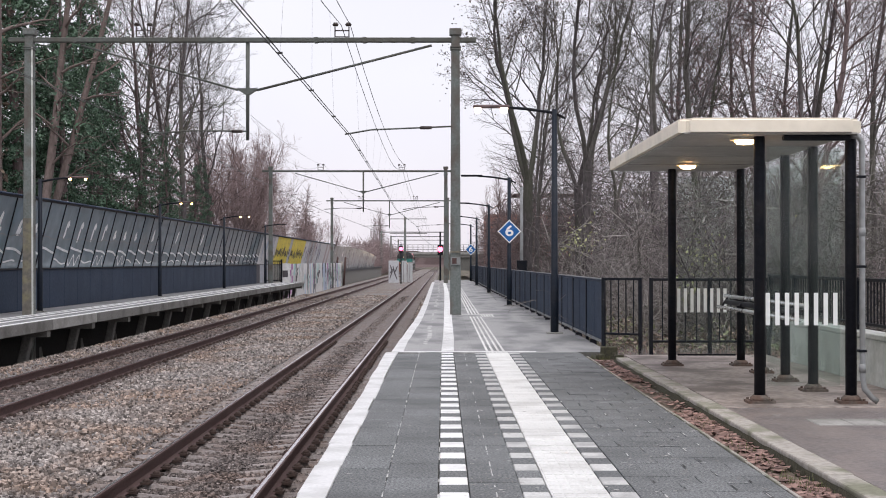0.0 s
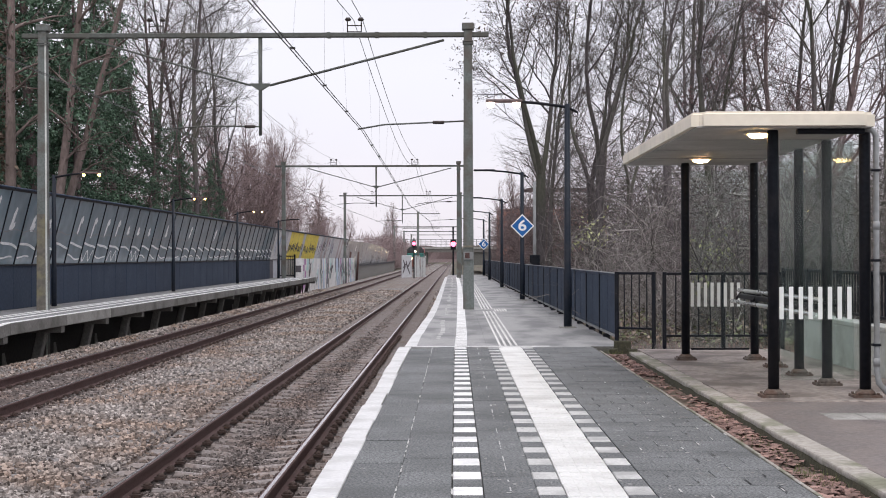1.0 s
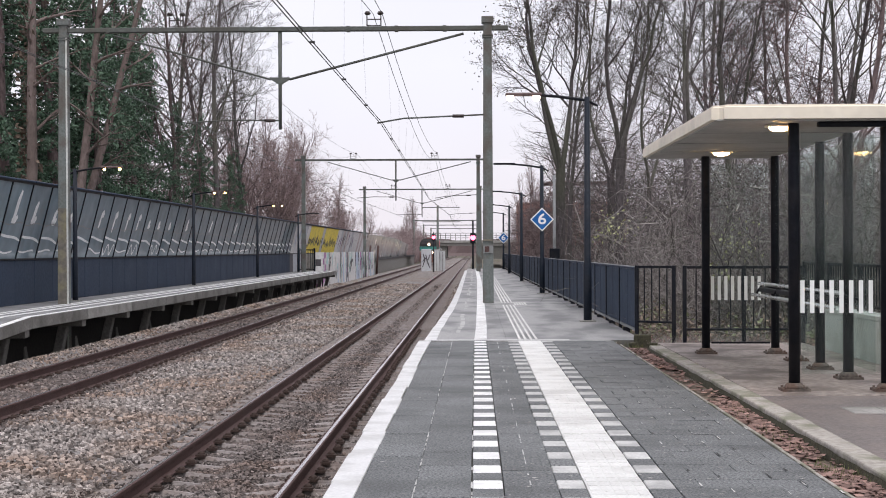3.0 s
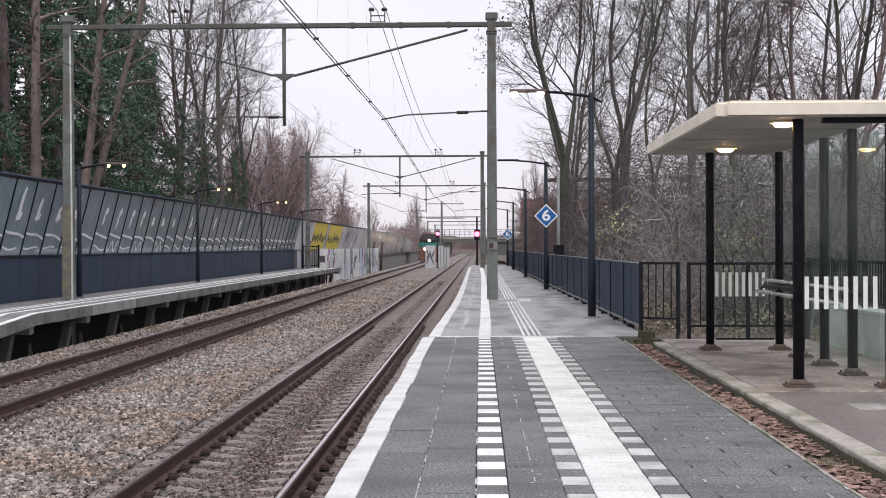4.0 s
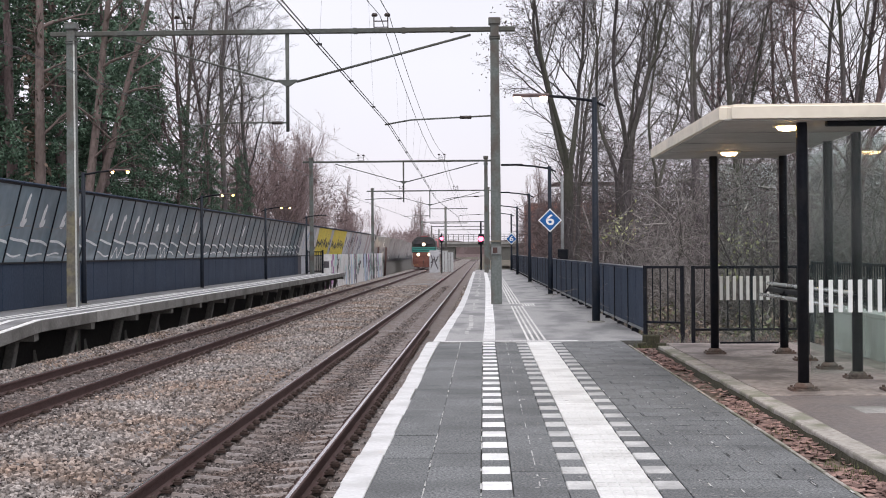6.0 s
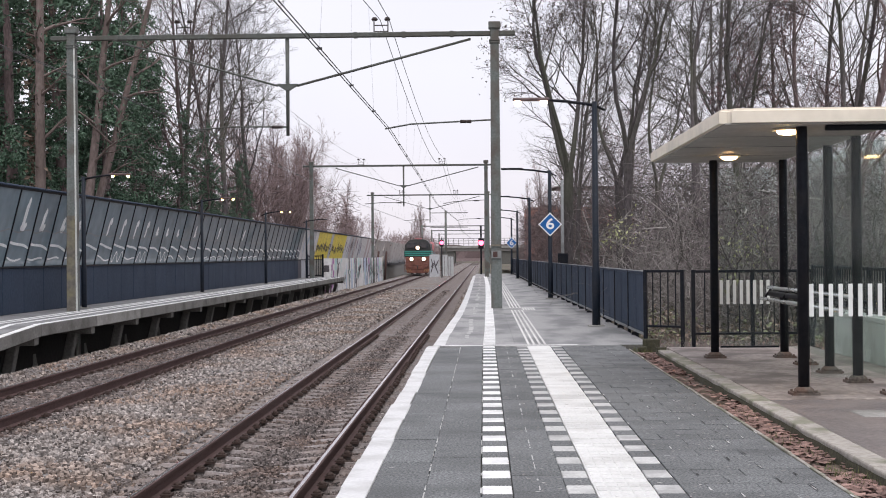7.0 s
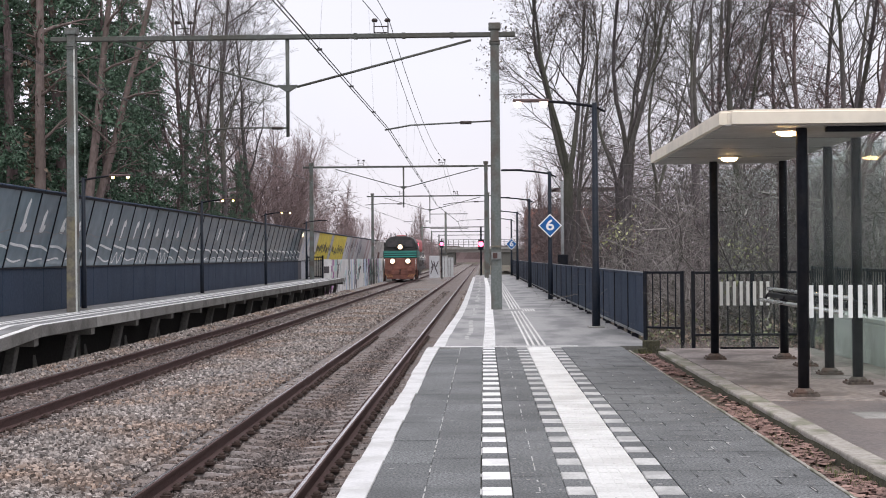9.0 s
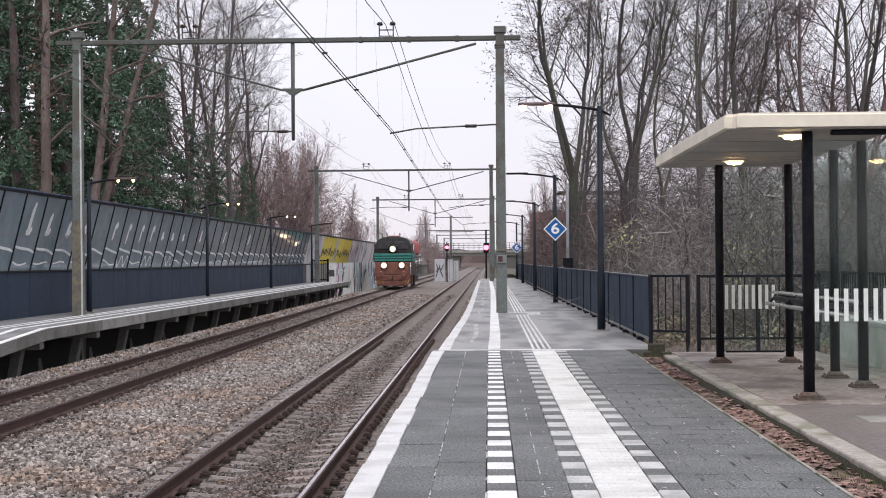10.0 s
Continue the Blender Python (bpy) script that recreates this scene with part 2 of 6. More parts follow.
    "dead_leaf": material("pale_dead_leaves", (0.14, 0.108, 0.085), (0.32, 0.255, 0.205), 0.8, grain=3, stain=0.5, relief=0, by_island=0.5),
    "leaf_light": material("pale_green_leaves", (0.20, 0.215, 0.10), (0.40, 0.41, 0.21), 0.6, grain=3, stain=1, relief=0, by_island=0.4),
    "twig_haze": material("purple_brown_twigs", (0.12, 0.095, 0.10), (0.25, 0.20, 0.205), 0.95, grain=3, stain=0.3, relief=0.1, by_island=0.3),
    "rust_face": material("rust_and_lichen", (0.115, 0.105, 0.09), (0.20, 0.185, 0.16), 0.85, grain=12, stain=3.0, relief=0.2, stain_color=(0.27, 0.25, 0.13), stain_amount=0.45),
    "moss": material("dark_moss", (0.03, 0.03, 0.018), (0.075, 0.07, 0.042), 0.95, grain=30, stain=4, relief=0.5),
    "litter": material("rotting_leaf_litter", (0.09, 0.065, 0.05), (0.22, 0.17, 0.13), 0.9, grain=18, stain=1.3, relief=0.6, stain_color=(0.09, 0.075, 0.055), stain_amount=0.6),
    "red_leaf": material("fallen_red_leaves", (0.12, 0.072, 0.06), (0.33, 0.21, 0.178), 0.8, grain=8, relief=0.1, by_island=0.5),
    "soil": material("woodland_soil", (0.06, 0.048, 0.038), (0.15, 0.122, 0.096), 0.95, grain=7, stain=0.4, relief=0.6, stain_color=(0.07, 0.085, 0.035), stain_amount=0.6),
    "grass": material("rough_grass", (0.07, 0.085, 0.03), (0.17, 0.18, 0.075), 0.9, grain=9, stain=1, relief=0.2, by_island=0.4),
    "lamp_warm": glow("warm_lamp_glow", (1.0, 0.60, 0.20), 10.0),
    "lamp_opal": glow("opal_ceiling_lamp_glow", (1.0, 0.58, 0.22), 30.0),
    "lamp_pink": glow("pale_street_lamp_glow", (1.0, 0.74, 0.60), 7.0),
    "red_light": glow("red_signal_glow", (1.0, 0.06, 0.13), 10.0),
    # weak glow for rings that paint the headlights' halo
    "reflector": glow("warm_halo_glow", (1.0, 0.70, 0.48), 0.6),
    "headlight": glow("warm_headlight_glow", (1.0, 0.78, 0.50), 9.0),
    "glass": glass_material("shelter_glass", (0.93, 0.965, 0.95), 0.988, dirt=(0.24, 0.28, 0.27), dirt_amount=0.03, grain=1.6, mirror_most=0.12, mirror_least=0.017),
    "barrier_glass": glass_material("smoked_barrier_glass", (0.50, 0.55, 0.60), 0.24, rough=0.06, dirt=(0.19, 0.272, 0.33), dirt_amount=0.28, grain=2.2),
}


# ---- mesh tools ----
def box(bm, x0, x1, y0, y1, z0, z1, m=None):
    vs = [Vector((x, y, z)) for x in (x0, x1) for y in (y0, y1) for z in (z0, z1)]
    v = [bm.verts.new(m @ p if m else p) for p in vs]
    for f in ((0, 1, 3, 2), (4, 6, 7, 5), (0, 4, 5, 1), (2, 3, 7, 6), (0, 2, 6, 4), (1, 5, 7, 3)):
        bm.faces.new([v[i] for i in f])
    return bm


def rounded(bm, width, segments=2):
    bmesh.ops.recalc_face_normals(bm, faces=bm.faces)
    bmesh.ops.bevel(bm, geom=list(bm.edges), offset=width, segments=segments, affect="EDGES", profile=0.5, clamp_overlap=True)
    return bm


def tube(bm, points, radii, sides=8, caps=True):
    """A tapered tube along a line of points."""
    pts = [Vector(p) for p in points]
    if not hasattr(radii, "__len__"):
        radii = [radii] * len(pts)
    rings = []
    for i, p in enumerate(pts):
        d = (pts[min(i + 1, len(pts) - 1)] - pts[max(i - 1, 0)]).normalized()
        a = d.cross(Vector((0, 0, 1)) if abs(d.z) < 0.95 else Vector((1, 0, 0))).normalized()
        b = d.cross(a)
        rings.append([bm.verts.new(p + radii[i] * (math.cos(k * 2 * math.pi / sides) * a + math.sin(k * 2 * math.pi / sides) * b)) for k in range(sides)])
    for r, s in zip(rings, rings[1:]):
        for k in range(sides):
            f = bm.faces.new((r[k], r[(k + 1) % sides], s[(k + 1) % sides], s[k]))
            f.smooth = sides > 5
    if caps:
        bm.faces.new(rings[0][::-1]), bm.faces.new(rings[-1])
    return bm


def extrude_profile(bm, profile, y0, y1):
    """A profile of (x, z) drawn out along y."""
    a = [bm.verts.new((x, y0, z)) for x, z in profile]
    b = [bm.verts.new((x, y1, z)) for x, z in profile]
    n = len(profile)
    for i in range(n):
        bm.faces.new((a[i], a[(i + 1) % n], b[(i + 1) % n], b[i]))
    bm.faces.new(a[::-1]), bm.faces.new(b)
    return bm


def mesh_of(name, bm, mat):
    bmesh.ops.recalc_face_normals(bm, faces=bm.faces)
    me = bpy.data.meshes.new(name)
    bm.to_mesh(me)
    bm.free()
    me.materials.append(M[mat] if isinstance(mat, str) else mat)
    return me


def part(name, bm, mat, parent=None, label="", kind="", m=None):
    """Links a bmesh, or a finished mesh, as one object under a thing."""
    me = bm if isinstance(bm, bpy.types.Mesh) else mesh_of(name, bm, mat)
    ob = new(name, me)
    if parent:
        ob.parent = parent
    if m:
        ob.matrix_basis = m
    return tagged(ob, label=label, kind=kind)


def thing(name, label, category, m=None, group="", kind=""):
    ob = tagged(new(name), label, category, group, kind)
    if m:
        ob.matrix_basis = m
    return ob


def solid(name, bm, mat, label, category="", group="", kind="", m=None):
    return tagged(part(name, bm, mat, None, "", "", m), label, category, group, kind)


def raw_mesh(name, verts, faces, mat, smooth=False):
    me = bpy.data.meshes.new(name)
    me.from_pydata(verts, [], faces)
    me.materials.append(M[mat])
    if smooth:
        me.polygons.foreach_set("use_smooth", [True] * len(me.polygons))
    me.update()
    return me


# ---- ground, ballast and track ----
def shoulder(x):
    """The heaped gravel before the platform across the tracks, falling away under it."""
    return 0.12 * np.exp(-((x + 9.25) / 0.4) ** 2) - 0.3 * np.maximum(0, -9.5 - x)


RAIL_Z = -0.80
BED_Z = -0.985
NEAR_X, FAR_X = -2.54, -7.5


def build_ground():
    bm = bmesh.new()
    box(bm, -1500, 1500, -600, 3000, -1.6, -1.3)
    solid("ground", bm, "soil", "flat brown woodland ground reaching the horizon", kind="structure")
    # the track bed, slightly uneven
    xs, ys = np.linspace(-10.6, -0.75, 60), np.concatenate([np.arange(-14, 5, 1.0), np.arange(5, 50, 0.25), np.arange(50, 420, 2.5)])
    verts, faces = [], []
    for y in ys:
        for x in xs:
            bump = 0.02 * noise.noise((x * 1.3, y * 1.3, 0)) + 0.012 * noise.noise((x * 5, y * 5, 3))
            crown = 0.05 * math.exp(-((x + 5.0) / 1.1) ** 2) + float(shoulder(x))
            rut = 0.035 * max(0, 1 - (abs(x - NEAR_X) / 1.35) ** 6)
            verts.append((x, y, BED_Z + bump + crown - rut - 0.03 * (abs(x - NEAR_X) < 1.3) - 0.025 * (abs(x - FAR_X) < 1.25)))
    w = len(xs)
    for j in range(len(ys) - 1):
        for i in range(w - 1):
            faces.append((j * w + i, j * w + i + 1, (j + 1) * w + i + 1, (j + 1) * w + i))
    ob = new("ballast_bed", raw_mesh("ballast_bed", verts, faces, "ballast", True))
    tagged(ob, "grey and rust-stained crushed stone bed under the tracks", kind="stuff")
    for cx, name in ((NEAR_X, "near"), (FAR_X, "far")):
        xs2, ys2 = np.linspace(cx - 1.32, cx + 1.32, 16), np.concatenate([np.arange(-14, 50, 0.3), np.arange(50, 421, 3.0)])
        verts = [(x, y, BED_Z + (-0.042 + 0.038 * math.exp(-((x - cx) / 0.22) ** 4) if cx == NEAR_X else -0.004) - 0.03 * (abs(x - cx) / 1.32) ** 8 + 0.012 * noise.noise((x * 4, y * 4, 9)) + 0.008 * noise.noise((x * 11, y * 11, 2))) for y in ys2 for x in xs2]
        faces = [(j * 16 + i, j * 16 + i + 1, (j + 1) * 16 + i + 1, (j + 1) * 16 + i) for j in range(len(ys2) - 1) for i in range(15)]
        tagged(new("sleeper_bed", raw_mesh("sleeper_bed", verts, faces, "bed_rust", True)), "dark rust-dusted ballast between the rails", kind="stuff")
    # loose stones where the camera is near
    rng = np.random.default_rng(3)
    count = 84000
    py = 11.5 + 85 * rng.random(count) ** 2.3
    px = rng.uniform(-10.2, -0.8, count)
    inside = (np.abs(px - NEAR_X) < 1.25) & (rng.random(count) < 0.1)
    px, py = px[~inside], py[~inside]
    px, py = np.concatenate([px, NEAR_X + rng.uniform(-1.4, 1.4, 20000)]), np.concatenate([py, 11.5 + 38 * rng.random(20000) ** 1.8])
    keep = px > -0.335 * py - 0.5
    px, py = px[keep], py[keep]
    n = len(px)
    size = rng.uniform(0.012, 0.029, n) * (1 + np.maximum(0, py - 35) / 60) * np.where(np.abs(px - NEAR_X) < 1.3, 0.72, 1.0)
    cube = np.array([(x, y, z) for x in (-1, 1) for y in (-1, 1) for z in (-1, 1)], float)
    v = cube[None] * size[:, None, None] * rng.uniform(0.5, 1.15, (n, 8, 1)) * rng.uniform(0.7, 1.3, (n, 1, 3))
    a = rng.uniform(0, 6.28, n)
    b = rng.uniform(-0.8, 0.8, n)
    ca, sa, cb, sb = np.cos(a)[:, None], np.sin(a)[:, None], np.cos(b)[:, None], np.sin(b)[:, None]
    x1, z1 = v[..., 0] * cb - v[..., 2] * sb, v[..., 0] * sb + v[..., 2] * cb
    x2, y2 = x1 * ca - v[..., 1] * sa, x1 * sa + v[..., 1] * ca
    lift = np.where(np.abs(px - NEAR_X) < 1.25, -0.043 + 0.043 * np.exp(-((px - NEAR_X) / 0.22) ** 4), np.where(np.abs(px - FAR_X) < 1.25, -0.01, 0.012)) + 0.05 * np.exp(-((px + 5.0) / 1.1) ** 2) + shoulder(px)
    v = np.stack([x2 + px[:, None], y2 + py[:, None], z1 + BED_Z + lift[:, None]], -1).reshape(-1, 3)
    q = np.array(((0, 1, 3, 2), (4, 6, 7, 5), (0, 4, 5, 1), (2, 3, 7, 6), (1, 5, 7, 3)))
    rusty = np.minimum(np.abs(px - NEAR_X), np.abs(px - FAR_X)) < 1.3 + rng.uniform(-0.4, 0.3, n)
    for mask, mat, label in ((~rusty, "stone", "loose grey and brown crushed ballast stones beside the rails"), (rusty, "stone_rust", "rust-dusted brown ballast stones around the sleepers")):
        vs = v.reshape(n, 8, 3)[mask].reshape(-1, 3)
        fs = (q[None] + 8 * np.arange(int(mask.sum()))[:, None, None]).reshape(-1, 4)
        tagged(new("ballast_stones", raw_mesh("ballast_stones", vs.tolist(), fs.tolist(), mat)), label, kind="stuff")


RAIL_PROFILE = [(-0.07, -0.172), (0.07, -0.172), (0.07, -0.16), (0.012, -0.14), (0.012, -0.045), (0.036, -0.035), (0.036, -0.006),
                (0.028, 0), (-0.028, 0), (-0.036, -0.006), (-0.036, -0.035), (-0.012, -0.045), (-0.012, -0.14), (-0.07, -0.16)]


def build_track(cx, label, y_piece, y_end, shiny):
    track = thing("railway_track", label, "railway track", kind="structure")
    for side in (-0.7525, 0.7525):
        bm = extrude_profile(bmesh.new(), [(cx + side + x, RAIL_Z + z) for x, z in RAIL_PROFILE], -10, 600)
        rail = part("rail", bm, "rail", track, "rust-brown steel rail")
        bm = box(bmesh.new(), cx + side - shiny, cx + side + shiny, -10, 600, RAIL_Z + 0.0005, RAIL_Z + 0.0025)
        part("rail_head", bm, "rail_top", rail, "worn shiny running band of the rail")
    # sleepers with lower middles, each with two fastenings
    half = [(1.27, -0.03), (1.2, 0.0), (0.66, 0.0), (0.55, -0.006), (0.42, -0.018), (0.28, -0.034), (0.12, -0.042)]
    prof = [(-1.27, -0.25), (1.27, -0.25)] + half + [(-x, z) for x, z in reversed(half)]
    bm = bmesh.new()
    a = [bm.verts.new((x, -0.13 + (0.112 if z > -0.2 else 0), z)) for x, z in prof]
    b = [bm.verts.new((x, 0.13 - (0.112 if z > -0.2 else 0), z)) for x, z in prof]
    for i in range(len(prof)):
        bm.faces.new((a[i], a[(i + 1) % len(prof)], b[(i + 1) % len(prof)], b[i]))
    bm.faces.new(a[::-1]), bm.faces.new(b)
    sleeper_mesh = mesh_of("sleeper", bm, "sleeper")
    bm = bmesh.new()
    for s in (-1, 1):
        box(bm, s * 0.115 - 0.055, s * 0.115 + 0.055, -0.075, 0.075, 0, 0.03)
        tube(bm, [(s * 0.115, 0, 0.02), (s * 0.115, 0, 0.045), (s * 0.11, 0, 0.062)], [0.046, 0.042, 0.02], 8)
    clip_mesh = mesh_of("fastening", bm, "clip")
    rng = random.Random(5)
    y, top = y_piece, RAIL_Z - 0.175
    while y < y_end:
        s = part("sleeper", sleeper_mesh, None, track, m=pose(cx + rng.uniform(-0.02, 0.02), y + rng.uniform(-0.012, 0.012), top + rng.uniform(-0.006, 0.002), 0, 0, rng.uniform(-0.5, 0.5)))
        for side in (-0.7525, 0.7525):
            part("fastening", clip_mesh, None, s, m=pose(side, 0, 0))
        y += 0.565
    bm = bmesh.new()
    while y < 330:
        box(bm, cx - 1.25, cx + 1.25, y - 0.06, y + 0.06, top - 0.2, top - 0.005)
        y += 0.6
    part("far_sleepers", bm, "sleeper", track, kind="stuff")


# ---- the platform with the camera ----
def edge_at(y):
    return float(np.interp(y, (22, 23, 25.8, 29.2, 33.7, 38.8, 46, 66, 95), (-0.81, -0.80, -0.775, -0.735, -0.685, -0.662, -0.655, -0.69, -0.74)))


def dash_at(y):
    return float(np.interp(y, (22, 26, 36, 46, 66, 95), (0.07, 0.10, 0.125, 0.142, 0.16, 0.09)))


def build_platform():
    near = thing("platform", "station platform of dark grey paving with white markings", "platform", kind="structure")
    bm = box(bmesh.new(), -0.85, 2.14, -14, 21.95, -1.4, -0.034)
    part("bedding", bm, "joint", near)
    bm = box(bmesh.new(), -0.60, 2.62, 22.13, 110, -1.4, -0.008)
    part("far_bedding", bm, "joint", near)
    # painted edge stones
    rng = random.Random(11)
    y = 5.0
    while y < 21.9:
        n = min(1.2, 21.95 - y)
        bm = rounded(box(bmesh.new(), -0.88 + rng.uniform(-0.012, 0.012), -0.70 + rng.uniform(-0.014, 0.008), y + 0.004, y + n - 0.004, -0.2, 0.005), 0.012)
        part("edge_stone", bm, "white_edge", near, "white-painted platform edge stone")
        y += n
    # beyond the cross line the edge wanders in and out
    y = 22.15
    while y < 96:
        n = 1.2 if y < 50 else 2.4
        a, b = edge_at(y) + rng.uniform(-0.008, 0.008), edge_at(y + n) + rng.uniform(-0.008, 0.008)
        bm = bmesh.new()
        low = [bm.verts.new((x, v, -1.2)) for x, v in ((a, y + 0.004), (max(a + 0.17, -0.615), y + 0.004), (max(b + 0.17, -0.615), y + n - 0.004), (b, y + n - 0.004))]
        high = [bm.verts.new((v.co.x, v.co.y, 0.006)) for v in low]
        for i in range(4):
            bm.faces.new((low[i], low[(i + 1) % 4], high[(i + 1) % 4], high[i]))
        bm.faces.new(low[::-1]), bm.faces.new(high)
        part("edge_stone", rounded(bm, 0.012), "white_edge", near, "white-painted platform edge stone")
        y += n
    # white cross line between the two pavings
    bm = rounded(box(bmesh.new(), -0.70, 2.1, 21.96, 22.12, -0.08, 0.004), 0.01)
    part("cross_band", bm, "slab", near)
    bm = box(bmesh.new(), -0.68, 1.45, 21.99, 22.09, 0.004, 0.0075)
    part("cross_line", bm, "white", near, "white painted cross line")

    def piece(w, n, depth=0.05):
        return mesh_of("paving_tile", rounded(box(bmesh.new(), -w / 2 + 0.0012, w / 2 - 0.0012, -n / 2 + 0.0012, n / 2 - 0.0015, -depth, 0), 0.003, 1), "paving")

    def lay(x0, x1, y0, y1, n, shift, mesh, name="paving_tile"):
        y = y0 + shift
        while y < y1 - 0.05:
            part(name, mesh, None, near, m=pose((x0 + x1) / 2 + rng.uniform(-0.002, 0.002), y + n / 2, rng.uniform(-0.003, 0.003), rng.uniform(-0.15, 0.15), rng.uniform(-0.25, 0.25), rng.uniform(-0.15, 0.15)))
            y += n

    cols = [(-0.70, -0.365, 0.0), (-0.365, -0.03, 0.3), (0.165, 0.485, 0.0)]
    for x0, x1, shift in cols:
        lay(x0, x1, 6.0 + (0 if shift else 0.05), 21.7, 0.6, shift * 0.9, piece(x1 - x0, 0.6))
    # staggered rows of blocks on the side of the shelter
    whole, half = piece(0.31, 0.3), piece(0.155, 0.3)
    y, k = 6.0, 0
    while y < 21.8:
        xs = [(1.34, whole), (1.65, whole), (1.96, whole)] if k % 2 else [(1.2625, half), (1.495, whole), (1.805, whole), (2.0375, half)]
        for x, mesh in xs:
            part("paving_tile", mesh, None, near, m=pose(x, y + 0.15, rng.uniform(-0.003, 0.003), rng.uniform(-0.25, 0.25), rng.uniform(-0.4, 0.4), rng.uniform(-0.25, 0.25)))
        y, k = y + 0.3, k + 1
    # the dashed safety line and the grey dashes beside the tactile strip
    dark, light = piece(0.185, 0.3), mesh_of("white_tile", rounded(box(bmesh.new(), -0.0905, 0.0905, -0.146, 0.146, -0.05, 0.002), 0.006, 1), "white")
    pale = mesh_of("grey_tile", rounded(box(bmesh.new(), -0.081, 0.081, -0.146, 0.146, -0.05, 0.001), 0.006, 1), "grey_dash")
    dark2 = piece(0.165, 0.3)
    y = 8.51 - 6 * 0.6
    while y < 21.9:
        for x, lit, dim in ((0.068, light, dark), (0.568, pale, dark2), (1.098, pale, dark2)):
            part("safety_line_tile" if x < 0.2 else "marker_tile", lit, None, near, m=pose(x, y, rng.uniform(-0.002, 0.002), 0, 0, rng.uniform(-0.4, 0.4)))
            if y + 0.45 < 21.95:
                part("paving_tile", dim, None, near, m=pose(x, y + 0.3, rng.uniform(-0.002, 0.002)))
        y += 0.6
    # tactile strip: studded white tiles
    bm = rounded(box(bmesh.new(), -0.177, 0.177, -0.147, 0.147, -0.05, 0), 0.004, 1)
    for i in range(5):
        box(bm, -0.165 + i * 0.068, -0.165 + i * 0.068 + 0.055, -0.138, -0.008, -0.001, 0.0025)
        box(bm, -0.165 + i * 0.068, -0.165 + i * 0.068 + 0.055, 0.008, 0.138, -0.001, 0.0025)
    tactile = mesh_of("tactile_tile", bm, "tactile")
    y = 5.0
    while y < 21.85:
        part("tactile_tile", tactile, None, near, m=pose(0.832 + rng.uniform(-0.002, 0.002), y, rng.uniform(-0.002, 0.002)))
        y += 0.3
    # pale sand washed into the joints, and litter on the paving
    r = random.Random(14)
    verts, faces = [], []
    for x in (-0.365, -0.027, 0.325):
        y = 6.0
        while y < 21.8:
            n = r.uniform(0.03, 0.35)
            if r.random() < (0.75 if x < -0.1 else 0.4):
                w = r.uniform(0.003, 0.007)
                i = len(verts)
                verts += [(x - w, y, 0.0045), (x + w, y, 0.0045), (x + w * r.uniform(0.3, 1), y + n, 0.0045), (x - w * r.uniform(0.3, 1), y + n, 0.0045)]
                faces.append((i, i + 1, i + 2, i + 3))
            y += n + r.uniform(0.0, 0.15)
    for k in range(53):
        y = 6.0 + 0.3 * k
        for x in ((1.185, 1.495, 1.805, 2.115) if k % 2 else (1.34, 1.65, 1.96)):
            if r.random() < 0.5:
                n, w, y1 = r.uniform(0.03, 0.16), r.uniform(0.003, 0.008), y + r.uniform(0, 0.12)
                i = len(verts)
                verts += [(x - w, y1, 0.0045), (x + w, y1, 0.0045), (x + w * r.uniform(0.3, 1), y1 + n, 0.0045), (x - w * r.uniform(0.3, 1), y1 + n, 0.0045)]
                faces.append((i, i + 1, i + 2, i + 3))
            if r.random() < 0.3:
                n, w, x1 = r.uniform(0.02, 0.12), r.uniform(0.003, 0.007), x + r.uniform(-0.12, 0.12)
                i = len(verts)
                verts += [(x1, y - w, 0.0045), (x1 + n, y - w * r.uniform(0.3, 1), 0.0045), (x1 + n, y + w, 0.0045), (x1, y + w * r.uniform(0.3, 1), 0.0045)]
                faces.append((i, i + 1, i + 2, i + 3))
    tagged(new("joint_sand", raw_mesh("joint_sand", verts, faces, "grey_dash")), "pale sand washed into the paving joints", kind="stuff").parent = near
    verts, faces = [], []
    for k in range(1100):
        x, y = r.choice((r.uniform(-0.65, 2.1), r.uniform(1.2, 2.1), r.uniform(0.15, 0.5))), 7 + 15 * r.random()
        s, a = r.uniform(0.003, 0.012), r.uniform(0, 6.28)
        i = len(verts)
        for q in range(5):
            b = a + q * 1.257
            m = s * r.uniform(0.4, 1.2)
            verts.append((x + 1.9 * m * math.cos(b), y + m * math.sin(b), 0.0055 + 0.1 * m * (q % 2)))
        faces.append((i, i + 1, i + 2, i + 3, i + 4))
    M["crumb"] = material("pale_litter", (0.20, 0.185, 0.165), (0.46, 0.44, 0.42), 0.9, grain=20, relief=0, by_island=0.5)
    tagged(new("litter_crumbs", raw_mesh("litter_crumbs", verts, faces, "crumb")), "pale crumbs of sand, gum and leaves on the paving", kind="stuff").parent = near
    # the paving behind the camera, joined
    for mat, cells, top in (("paving", [(x0, x1) for x0, x1, _ in cols] + [(1.185, 1.5), (1.5, 1.81), (1.81, 2.12)], 0.0), ("tactile", [(0.655, 1.009)], 0.002)):
        bm = bmesh.new()
        for x0, x1 in cells:
            for k in range(32):
                box(bm, x0 + 0.002, x1 - 0.002, -13.8 + 0.6 * k, -13.204 + 0.6 * k, -0.05, top)
        part("paving_rest", bm, mat, near, kind="stuff")
